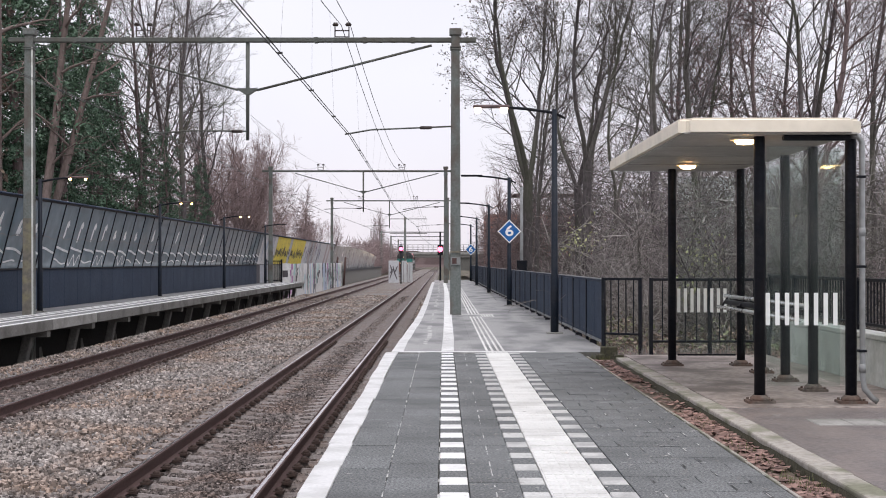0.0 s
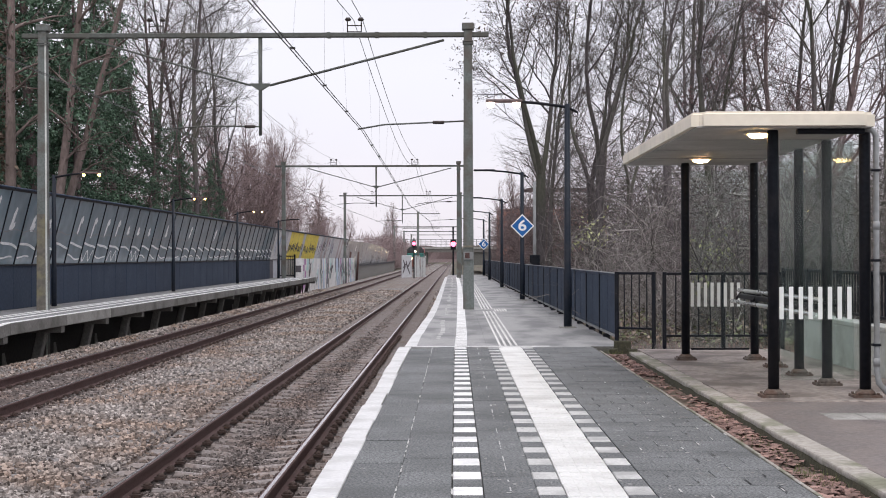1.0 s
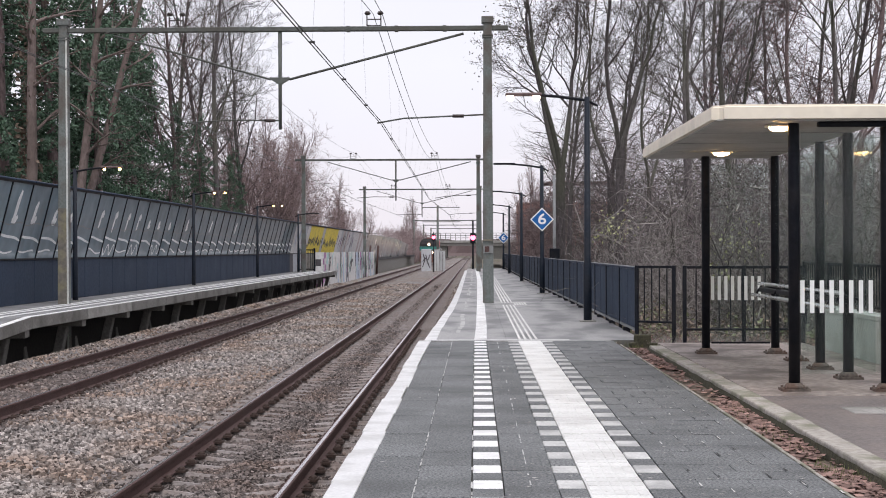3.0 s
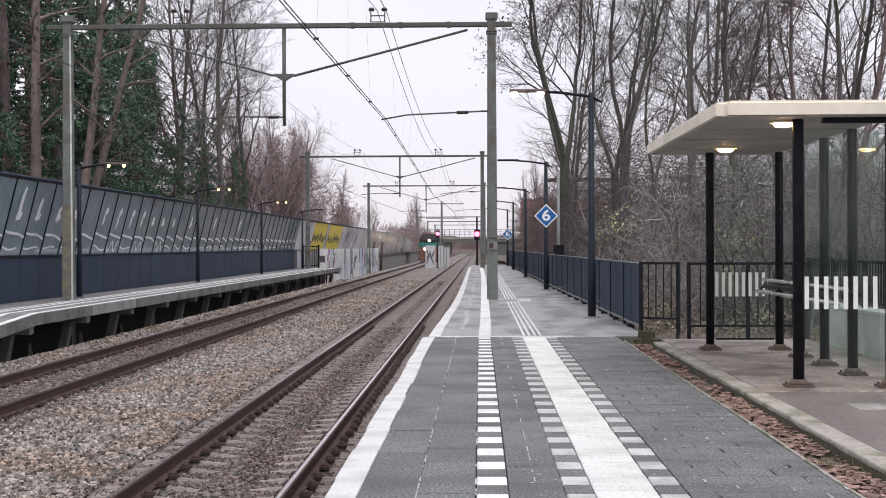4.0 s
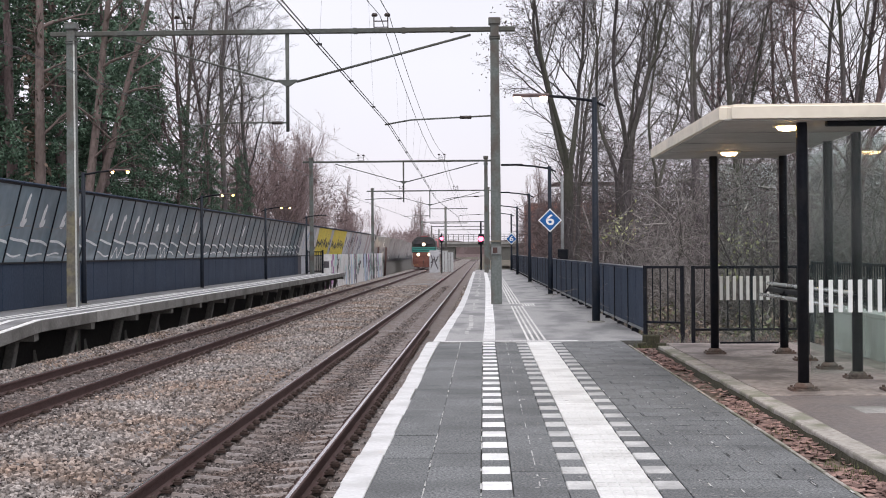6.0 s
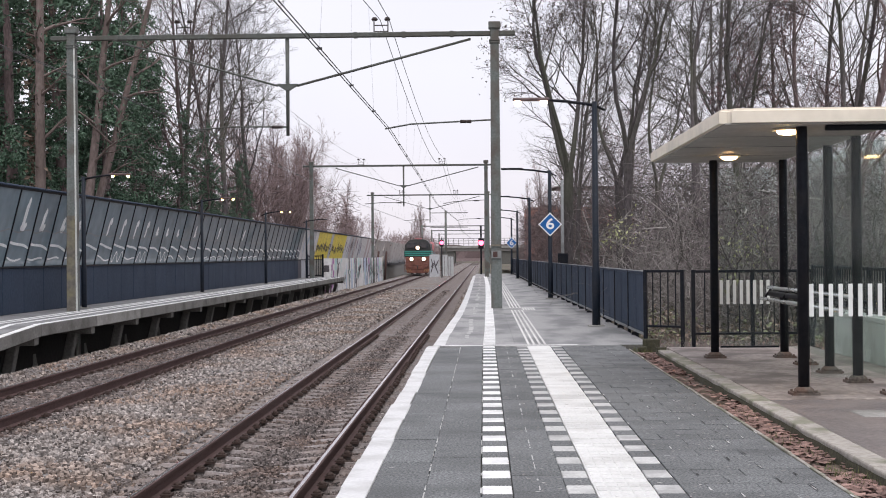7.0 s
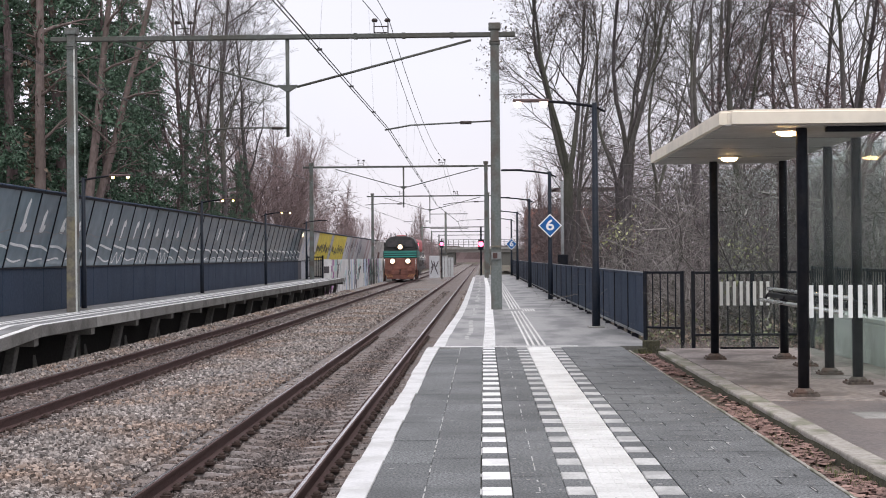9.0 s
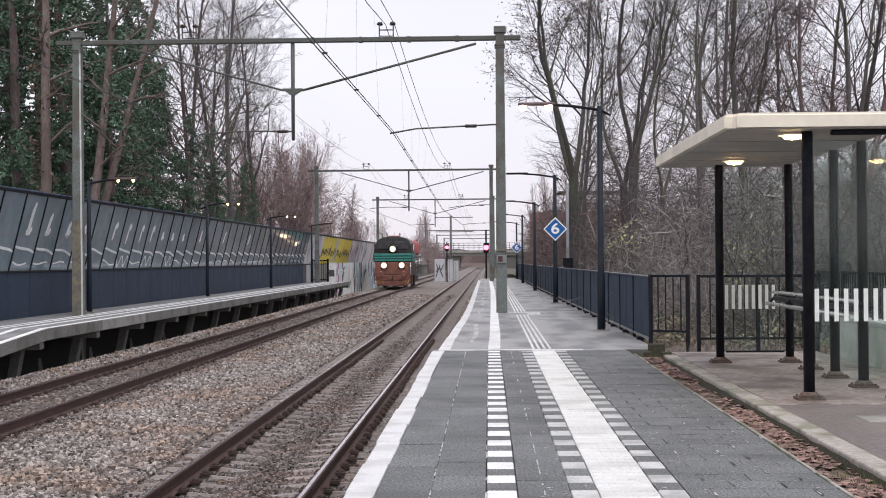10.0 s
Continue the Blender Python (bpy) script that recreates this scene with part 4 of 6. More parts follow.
def build_lamps():
    g = "lamps on the near platform"
    street_lamp(2.19, 27.8, 4.40, 1.6, 2, 0.067, label="tall black street lamp with two glowing lights over the platform", group=g)
    for x, y, h in ((2.12, 45.3, 4.10), (2.04, 63, 3.95), (1.97, 83, 4.0), (1.98, 101, 4.05)):
        street_lamp(x, y, h, 1.55, 0, 0.07, label="tall black street lamp with unlit flat head beside the navy fence", group=g)
    diamond_sign(2.12, 45.3, 2.37, 0.76)
    diamond_sign(1.98, 101, 2.26, 0.82)
    for y in (39.7, 56.5, 73.1, 90):
        street_lamp(-11.3, y, 3.72, 1.35, 2 if y < 90 else 0, 0.065, 1, "lamp_warm", "black street lamp with two warm lights before the noise barrier", "lamps on the far platform")


def signal(x, y, z_top, z_light, label):
    s = thing("rail_signal", label, "railway signal", pose(x, y, 0), "red signals")
    part("mast", tube(bmesh.new(), [(0, 0, -1.3), (0, 0, z_top)], 0.07, 10), "black", s)
    part("board", rounded(box(bmesh.new(), -0.2, 0.2, -0.12, -0.05, z_light - 0.42, z_light + 0.34), 0.05), "black", s)
    part("light", tube(bmesh.new(), [(0, -0.12, z_light), (0, -0.16, z_light), (0, -0.2, z_light)], [0.19, 0.18, 0.1], 16), "red_light", s, "glowing red light")
    part("hood", tube(bmesh.new(), [(0, -0.1, z_light + 0.17), (0, -0.35, z_light + 0.19)], [0.06, 0.05], 8), "black", s)


# ---- overhead line ----
def wedge(low, high, y0, y1):
    """A tapered slab between two levels: (x from, x to, z) below and above."""
    bm = bmesh.new()
    pts = [(low[0], low[2]), (low[1], low[2]), (high[1], high[2]), (high[0], high[2])]
    a, b = [bm.verts.new((u, y0, w)) for u, w in pts], [bm.verts.new((u, y1, w)) for u, w in pts]
    for i in range(4):
        bm.faces.new((a[i], a[(i + 1) % 4], b[(i + 1) % 4], b[i]))
    bm.faces.new(a), bm.faces.new(b[::-1])
    return bm


def portal(y, xl, xr, zb=7.28, full=True, left=True):
    p = thing("catenary_portal", "grey-green steel catenary portal spanning both tracks", "catenary portal", group="catenary portals")
    for x in ((xl, xr) if left else (xr,)):
        m = bmesh.new()
        a, b = 0.15, 0.11
        pts = [(x - a, -1.3), (x + a, -1.3), (x + b, zb + 0.25), (x - b, zb + 0.25)]
        f = [m.verts.new((u, y - 0.12, w)) for u, w in pts]
        k = [m.verts.new((u, y + 0.12, w)) for u, w in pts]
        for i in range(4):
            m.faces.new((f[i], f[(i + 1) % 4], k[(i + 1) % 4], k[i]))
        m.faces.new(f), m.faces.new(k[::-1])
        post = part("post", rounded(m, 0.012, 1), "mast", p, "tapered grey-green mast")
        if full and x < -5:
            part("flange", wedge((x + 0.105, x + 0.152, -1.2), (x + 0.068, x + 0.112, zb - 0.2), y - 0.128, y - 0.121), "white_wall", post, "pale weathered edge flange")
            part("rust_face", wedge((x - 0.148, x + 0.10, -0.1), (x - 0.138, x + 0.09, 2.55), y - 0.126, y - 0.1205), "rust_face", post, "rusty lower face with yellow lichen")
        part("cap", rounded(box(bmesh.new(), x - 0.16, x + 0.16, y - 0.16, y + 0.16, zb + 0.12, zb + 0.3), 0.02), "mast", post)
        for dz in (0.1, 0.16):
            part("collar", box(bmesh.new(), x - 0.14, x + 0.14, y - 0.15, y + 0.15, zb - dz - 0.1, zb - dz - 0.07), "mast", post)
    part("beam", rounded(box(bmesh.new(), xl - 0.55, xr + 0.55, y - 0.09, y + 0.09, zb - 0.06, zb + 0.06), 0.012, 1), "mast_pale", p)
    if full:
        for x in np.arange(xl + 1.2, xr, 1.28):
            part("splice", box(bmesh.new(), x - 0.045, x + 0.045, y - 0.10, y + 0.10, zb - 0.075, zb + 0.07), "mast_pale", p)
    xd = -5.18
    drop = part("dropper_post", tube(bmesh.new(), [(xd, y, zb - 0.06), (xd, y, zb - 1.3), (xd, y, 4.62)], [0.055, 0.05, 0.045], 8), "mast_pale", p)
    g = bmesh.new()
    tri = ((-0.26, 6.0), (-0.26, 5.96), (-0.06, 5.83), (0.06, 5.83), (0.26, 5.96), (0.26, 6.0))
    fa, fb = [g.verts.new((xd + u, y - 0.06, w)) for u, w in tri], [g.verts.new((xd + u, y + 0.06, w)) for u, w in tri]
    for i in range(6):
        g.faces.new((fa[i], fa[(i + 1) % 6], fb[(i + 1) % 6], fb[i]))
    g.faces.new(fa), g.faces.new(fb[::-1])
    part("gusset", g, "mast_pale", drop)
    part("brace", tube(bmesh.new(), [(xd + 0.25, y, 5.95), (-0.3, y, 7.14)], 0.035, 6), "mast_pale", p)
    part("brace", tube(bmesh.new(), [(xd - 0.25, y, 5.95), (-9.6, y, 7.14)], 0.03, 6), "mast_pale", p)
    # register arms with insulators
    part("register_arm", tube(bmesh.new(), [(xr - 0.1, y, 4.99), (-1.9, y, 4.9), (-2.6, y, 4.78)], 0.024, 6), "mast_pale", p)
    part("register_arm", tube(bmesh.new(), [(xd, y, 4.86), (-6.6, y, 4.88), (-7.7, y, 4.8)], 0.024, 6), "mast_pale", p)
    for u0, u1, z in ((-0.6, -0.3, 4.955), (xd - 0.42, xd - 0.14, 4.86)):
        bm = tube(bmesh.new(), [(u0, y, z), (u1, y, z)], 0.045, 8)
        part("insulator", bm, "insulator", p)
    # insulators of the carrying wires on top of the beam
    for xc in (-2.68, -7.95):
        bm = bmesh.new()
        box(bm, xc - 0.2, xc - 0.17, y - 0.02, y + 0.02, zb + 0.08, zb + 0.36)
        box(bm, xc + 0.17, xc + 0.2, y - 0.02, y + 0.02, zb + 0.08, zb + 0.36)
        box(bm, xc - 0.2, xc + 0.2, y - 0.02, y + 0.02, zb + 0.24, zb + 0.265)
        box(bm, xc - 0.2, xc + 0.2, y - 0.02, y + 0.02, zb + 0.08, zb + 0.1)
        cradle = part("cradle", bm, "insulator", p)
        for u in (-0.17, 0.17):
            part("insulator", tube(bmesh.new(), [(xc + u - 0.07, y, zb + 0.39), (xc + u - 0.03, y, zb + 0.42), (xc + u + 0.03, y, zb + 0.42), (xc + u + 0.07, y, zb + 0.39)], [0.03, 0.055, 0.055, 0.03], 8), "insulator", cradle)


PORTALS = [-17.0, 37.5, 92.0, 137.0, 196.0, 283.0]


def build_wires():
    for name, xm, xc in (("catenary", -2.68, -2.46), ("catenary", -7.95, -7.35)):
        c = thing(name, "overhead contact wires hanging from a sagging carrying wire", "overhead line", group="overhead lines")
        for dx in (-0.03, 0.03):
            bm = bmesh.new()
            ys = [-17, 10, 37.5, 65, 92, 114, 137, 166, 196, 240, 283, 400]
            tube(bm, [(xc + dx - (0.0, 0.3, 0.0, 0.27, 0.55, 0.28, 0.0, 0.3, 0.5, 0.25, 0.0, 0.2)[i], y, 4.74) for i, y in enumerate(ys)], 0.0095 if xm > -5 else 0.007, 5)
            part("contact_wire", bm, "wire", c)
        for dx in (-0.02, 0.22):
            bm = bmesh.new()
            pts = []
            for a, b in zip(PORTALS, PORTALS[1:]):
                sag = 1.55 if dx < 0.1 else 0.75
                for k in range(8):
                    u = k / 8
                    pts.append((xm + dx * (1 - 4 * u * (1 - u)) + (xc - xm) * 4 * u * (1 - u), a + (b - a) * u, 7.68 - sag * 4 * u * (1 - u)))
            tube(bm, pts, 0.0095 if xm > -5 else 0.007, 5)
            part("carrying_wire", bm, "wire", c)
        bm, clips = bmesh.new(), bmesh.new()
        for a, b in zip(PORTALS, PORTALS[1:]):
            n = 11
            for k in range(1, n):
                u = k / n
                y, s = a + (b - a) * u, 4 * u * (1 - u)
                x = xm + (xc - xm) * s
                xw = xc - (0.55 * u if a in (37.5, 137.0) else 0.55 * (1 - u))
                tube(bm, [(xw, y, 4.76), (x, y, 7.68 - 1.55 * s)], 0.0016, 4)
                box(clips, xw - 0.042, xw + 0.042, y - 0.02, y + 0.02, 4.73, 4.765)
        part("hanger_wire", bm, "wire", c, kind="stuff")
        part("wire_clips", clips, "wire", c, kind="stuff")


def build_portals():
    portal(37.5, -10.96, 0.33)
    plate = thing("mast_plate", "small pale plates fixed to the catenary mast", "sign", pose(0.33, 37.36, 1.3))
    part("plate", rounded(box(bmesh.new(), -0.13, 0.13, -0.012, 0, 0.02, 0.22), 0.004, 1), "pipe", plate)
    part("mark", box(bmesh.new(), -0.09, 0.03, -0.0155, -0.0125, 0.05, 0.2), "rail", plate, "brown unreadable mark")
    part("strap", box(bmesh.new(), -0.14, 0.14, -0.01, 0, 0.34, 0.39), "rust_face", plate, "yellowish lichen-stained strap")
    portal(92.0, -11.2, 0.18, full=False)
    portal(137.0, -10.75, 0.45, full=False)
    mast = thing("catenary_mast", "slim grey steel mast with cantilever arms between the tracks", "catenary mast")
    part("post", tube(bmesh.new(), [(-5.25, 196, -1.3), (-5.25, 196, 7.6)], [0.2, 0.14], 8), "mast", mast)
    for z in (7.3, 5.3):
        part("cantilever", box(bmesh.new(), -7.4, -2.2, 195.95, 196.05, z - 0.05, z + 0.05), "mast_pale", mast)
    for y in (283.0, 335.0, 390.0):
        p = thing("catenary_portal", "far grey steel catenary portal over the tracks", "catenary portal", group="catenary portals")
        part("beam", box(bmesh.new(), -12.5, 0.6, y - 0.1, y + 0.1, 7.18, 7.36), "mast_pale", p)
        for x in (-12.3, 0.4):
            part("post", tube(bmesh.new(), [(x, y, -1.3), (x, y, 7.5)], [0.22, 0.18], 8), "mast", p)


# ---- the platform across the tracks ----
def build_far_platform():
    p = thing("far_platform", "raised concrete platform on slanted trestles across the tracks", "platform", kind="structure")
    # the near end slopes down as a ramp
    ramp = pose(0, 30.1, 0, 3.2) @ pose(0, -30.1, 0)
    y = 30.1 - 3 * 4.4
    while y < 94:
        n = 4.4
        m = ramp if y < 30 else pose(0, 0, 0)
        part("edge_beam", rounded(box(bmesh.new(), -9.72, -9.5, y + 0.008, y + n - 0.008, -0.26, 0.0), 0.012, 1), "concrete" if 34 < y < 36 else "fascia", p, "weathered concrete edge beam", m=m)
        part("deck_slab", box(bmesh.new(), -12.0, -9.73, y + 0.005, y + n - 0.005, -0.24, -0.002), "deck", p, m=m)
        part("bracket", box(bmesh.new(), -10.6, -9.55, y + n - 0.35, y + n - 0.05, -0.42, -0.265), "trestle", p, m=m)
        for x, tilt in ((-10.05, 12), (-11.2, -10)):
            leg = Matrix.Translation((x, y + n - 0.2, -0.42)) @ pose(0, 0, 0, 0, tilt, 0)
            part("trestle", rounded(box(bmesh.new(), -0.11, 0.11, -0.12, 0.12, -0.98, 0.02, leg), 0.02, 1), "trestle", p, "slanted dark concrete trestle", m=m)
        y += n
    for x0, x1 in ((-9.66, -9.505), (-10.22, -10.08), (-10.62, -10.5), (-10.88, -10.76)):
        part("white_line", box(bmesh.new(), x0, x1, 30.1, 93.8, 0.001, 0.006), "white", p, "worn white painted line")
        part("white_line", box(bmesh.new(), x0, x1, 17, 30.1, 0.001, 0.006), "white", p, "worn white painted line", m=ramp)
    # the shade under the deck, put into the colour of a near-black slab
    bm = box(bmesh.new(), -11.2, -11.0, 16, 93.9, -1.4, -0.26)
    solid("wall_under_platform", bm, "shade_and_pane", "near-black slab closing the space under the platform, coloured as its shade", kind="structure")


GRAFFITI = {}
M["far_pane"] = material("pale_mirroring_glass", (0.52, 0.53, 0.55), (0.78, 0.78, 0.79), 0.22, metal=0.3, grain=1.5, stain=0.6, relief=0.02, stain_color=(0.46, 0.38, 0.32), stain_amount=0.5, by_object=0.12, spec=0.8)
# near-black: painted shade below the far platform, and the house's dark windows
M["shade_and_pane"] = material("near_black_shade_and_pane", (0.012, 0.011, 0.010), (0.03, 0.027, 0.024), 0.95, grain=10, relief=0.2)


def paint(name, color):
    if name not in GRAFFITI:
        d = tuple(c * 0.75 for c in color)
        GRAFFITI[name] = material("spray_" + name, d, color, 0.7, grain=6, stain=1.4, relief=0.03, stain_color=tuple(0.6 * c + 0.08 for c in color), stain_amount=0.5)
    return GRAFFITI[name]


def stroke(bm, pts, w, m):
    """A flat sprayed stroke along points (along, up) on a panel."""
    pts = [Vector((u, v)) for u, v in pts]
    ring = []
    for i, p in enumerate(pts):
        d = (pts[min(i + 1, len(pts) - 1)] - pts[max(i - 1, 0)])
        d = Vector((-d.y, d.x)).normalized() * w * (0.55 if i in (0, len(pts) - 1) else 1) / 2
        ring.append((bm.verts.new(m @ Vector((0.0, p.x + d.x, p.y + d.y))), bm.verts.new(m @ Vector((0.0, p.x - d.x, p.y - d.y)))))
    for (a, b), (c, d) in zip(ring, ring[1:]):
        bm.faces.new((a, b, d, c))


def pieces(bm):
    """Each loose piece of a mesh as a mesh of its own."""
    left = set(bm.faces)
    while left:
        todo, seen = [left.pop()], []
        while todo:
            f = todo.pop()
            seen.append(f)
            for e in f.edges:
                for g in e.link_faces:
                    if g in left:
                        left.discard(g)
                        todo.append(g)
        out, known = bmesh.new(), {}
        for f in sorted(seen, key=lambda f: f.index):
            out.faces.new([known.setdefault(v, None) or known.update({v: out.verts.new(v.co)}) or known[v] for v in f.verts])
        yield out


def build_barrier():
    bar = thing("noise_barrier", "noise barrier of navy panels with leaning smoked glass and white graffiti", "noise barrier")
    rng = random.Random(21)
    n, y = 1.65, 30.0
    lean = math.degrees(math.atan2(0.5, 1.95))
    k = 0
    while y < 149:
        glassy = y < 90
        low = part("lower_panel", rounded(box(bmesh.new(), -12.06, -12.0, y + 0.01, y + n - 0.01, 0.0 if glassy else -0.6, 1.17), 0.008, 1),
                   "navy" if glassy else paint(*rng.choice((("white", (0.80, 0.79, 0.79)), ("violet", (0.46, 0.20, 0.43)), ("pale", (0.58, 0.59, 0.62)), ("dark", (0.10, 0.09, 0.10))))) if y < 99 else "concrete", bar, "navy blue lower panel" if glassy else "lower panel covered in spray paint")
        part("ledge", box(bmesh.new(), -12.1, -11.96, y, y + n, 1.172, 1.215), "black", low)
        m = pose(-12.0, y, 1.22, 0, lean, 0)
        if glassy:
            g = part("pane", box(bmesh.new(), -0.008, 0.008, 0.04, n - 0.04, 0, 1.98), "barrier_glass", bar, "leaning pane of smoked glass", m=m)
        else:
            if 99 < y < 106.5 or 108 < y < 118:
                col = ("yellow", (0.93, 0.75, 0.11))
            else:
                col = rng.choice((("white", (0.80, 0.79, 0.79)), ("white", (0.80, 0.79, 0.79)), ("white", (0.80, 0.79, 0.79)), ("pinkish", (0.60, 0.50, 0.49)), ("pale", (0.58, 0.59, 0.62))))
            g = part("pane", box(bmesh.new(), -0.01, 0.01, 0.04, n - 0.04, 0, 1.98), paint(*col), bar, "leaning panel covered in %s spray paint" % col[0], m=m)
        part("mullion", box(bmesh.new(), -0.02, 0.03 if glassy else 0.006, -0.022, 0.022, 0, 2.02), "black", bar, m=m)
        rail = part("top_rail", box(bmesh.new(), -0.05, 0.05, 0, n, 1.985, 2.04), "black", bar, m=m)
        part("rail_cap", rounded(box(bmesh.new(), -0.07, 0.07, 0.015, n - 0.015, 2.041, 2.085), 0.01, 1), "navy", rail)
        # sprayed marks
        if glassy and 33 < y < 92:
            bm = bmesh.new()
            off = Matrix.Translation((0.013, 0, 0))
            ph = k * 0.9
            pts = [(u, 0.62 - 0.05 * u - 0.09 * (u / n) ** 3 + 0.015 * math.sin(4 * u + ph) + 0.03 * math.sin(ph)) for u in np.linspace(0.05, n - 0.05, 12)]
            stroke(bm, pts, 0.07, off)
            if k in (9, 11, 13):
                pts = [(u, 0.24 + 0.17 * math.sin(9 * u + ph)) for u in np.linspace(0.1, n - 0.1, 22)]
                stroke(bm, pts, 0.06, off)
            elif k % 5 != 2:
                pts = [(u, 0.24 - 0.06 * u + 0.05 * math.sin(3.5 * u + ph)) for u in np.linspace(0.1, n - rng.uniform(0.1, 0.6), 14)]
                stroke(bm, pts, 0.05, off)
            a = rng.uniform(0.6, 0.85)
            if k in (3, 4, 5):
                h = (0.85, 0.6, 0.42)[k - 3]
                stroke(bm, [(a - 0.1, 0.95), (a, 1.1), (a + 0.06, 0.95 + 0.7 * h), (a + 0.16, 0.95 + h)], 0.22, off)
                stroke(bm, [(a - 0.16, 1.0), (a + 0.1, 1.02), (a + 0.26, 1.12)], 0.2, off)
            elif k in (8, 9, 10, 11):
                stroke(bm, [(a - 0.08, 0.82 + 0.05 * (k % 3)), (a - 0.02, 1.1), (a + 0.02, 1.42)], 0.19, off)
                stroke(bm, [(a + 0.0, 1.38), (a + 0.16, 1.4), (a + 0.26, 1.33)], 0.26, off)
            elif k in (6, 12, 13, 14):
                stroke(bm, [(a - 0.1, 1.02), (a, 1.2), (a + 0.1, 1.3)], 0.24, off)
                stroke(bm, [(a, 1.05), (a + 0.2, 1.12)], 0.2, off)
            elif k in (16, 19, 23):
                stroke(bm, [(a - 0.12, 1.02), (a - 0.02, 1.18), (a + 0.05, 1.42), (a + 0.02, 1.5)], rng.uniform(0.18, 0.26), off)
                stroke(bm, [(a + 0.02, 1.47), (a + 0.16, 1.5), (a + 0.2, 1.4)] if k % 2 else [(a - 0.05, 1.1), (a + 0.12, 1.1), (a + 0.16, 1.2)], 0.15, off)
            grey = bmesh.new()
            stroke(grey, [(u, 0.93 + 0.04 * math.sin(4 * u + ph)) for u in np.linspace(0.04, n - 0.04, 7)], 0.035, off)
            part("graffiti", grey, paint("smoke", (0.24, 0.25, 0.27)), g, "grey sprayed line")
            for mark in pieces(bm):
                part("graffiti", mark, paint("chalk", (0.90, 0.92, 0.93)), g, "white sprayed graffiti mark")
        elif not glassy and y < 135:
            bm = bmesh.new()
            off = Matrix.Translation((0.015, 0, 0))
            for q in range(2 if 97 < y < 119 else 0):
                a, b0, h = 0.3 + 0.85 * q + rng.uniform(-0.1, 0.1), rng.uniform(0.3, 0.75), rng.uniform(0.25, 0.7)
                stroke(bm, [(a, b0), (a + 0.03, b0 + 0.5 * h), (a + 0.06, b0 + h)], rng.uniform(0.4, 0.75), off)
            for q in range(0 if 97 < y < 119 else 3):
                a, b0 = rng.uniform(0.15, 1.3), rng.uniform(0.1, 1.0)
                stroke(bm, [(a, b0), (a + rng.uniform(-0.2, 0.2), b0 + 0.45), (a + rng.uniform(-0.1, 0.3), b0 + 0.9)], rng.uniform(0.3, 0.6), off)
            for mark in pieces(bm):
                part("graffiti", mark, paint("black_spray", (0.05, 0.045, 0.05)) if 98 < y < 119 else paint(*rng.choice((("white", (0.80, 0.79, 0.79)), ("white", (0.80, 0.79, 0.79)), ("plum", (0.22, 0.10, 0.22)), ("sky", (0.52, 0.60, 0.74)), ("dark", (0.10, 0.09, 0.10))))), g, "sprayed graffiti stroke")
        y += n
        k += 1
    # further barrier, pale, dropping towards the bridge
    far = thing("noise_barrier", "pale grey far noise barrier with sloping top", "noise barrier")
    y = 150.0
    while y < 245:
        h = 1.95 - 0.9 * max(0, (y - 175) / 70) ** 2
        part("pane", box(bmesh.new(), -0.012, 0.012, 0.05, 4.75, -0.9, max(0.6, h)), "far_pane", far, m=pose(-11.9, y, 1.22, 0, lean, 0))
        part("mullion", box(bmesh.new(), -0.02, 0.02, -0.03, 0.03, -1, max(0.6, h)), "mast_pale", far, m=pose(-11.9, y, 1.22, 0, lean, 0))
        y += 4.8
    bm = box(bmesh.new(), -11.6, -11.3, 152, 260, -1.4, 0.25)
    w = solid("wall_concrete", bm, "trestle", "low dark concrete retaining wall by the track", kind="structure")
    part("coping", box(bmesh.new(), -11.7, -11.2, 152, 260, 0.25, 0.5), "black", w)
    # painted palisade fence
    pal = thing("palisade_fence", "steel palisade fence sprayed in white, violet and turquoise", "fence")
    y = 95.5
    cols = (("white", (0.80, 0.79, 0.79)), ("aqua", (0.50, 0.72, 0.71)), ("violet", (0.46, 0.20, 0.43)), ("sky", (0.52, 0.60, 0.74)), ("pale", (0.58, 0.59, 0.62)), ("dark", (0.10, 0.09, 0.10)))
    meshes = {}
    while y < 150:
        tilt = rng.uniform(-1, 1)
        split, dim = rng.randint(0, 6), rng.random() < 0.14
        for j in range(6):
            v = 1.25 * noise.noise((y * 0.38, 2.0 if j < split else 5.0, 1.7)) + 0.25 * rng.uniform(-1, 1) * (j == split)
            i = 5 if dim and j != split else 3 if v < -0.42 else 0 if v < 0.2 else 1 if v < 0.42 else 4 if v < 0.55 else 2
            if y < 101 and rng.random() < 0.4:
                i = 2
            if (i, j) not in meshes:
                meshes[i, j] = mesh_of("pale", box(bmesh.new(), -0.02, 0.02, -0.15, 0.15, -1.3 + 0.425 * j, -0.873 + 0.425 * j), paint(*cols[i]))
            part("pale", meshes[i, j], None, pal, m=pose(-10.75, y, 0, 0, tilt, 0))
        y += 0.42
    r6 = random.Random(40)
    for k in range(70):
        y, z, h = 97 + 52 * r6.random(), r6.uniform(-0.9, 0.3), r6.uniform(0.5, 1.0)
        bm = bmesh.new()
        stroke(bm, [(0, 0), (r6.uniform(-0.5, 0.7), 0.35 * h), (r6.uniform(-0.4, 0.9), 0.7 * h), (r6.uniform(0, 1.2), h)], r6.uniform(0.16, 0.4), Matrix.Translation((-10.722 + 0.0004 * k, y, z)))
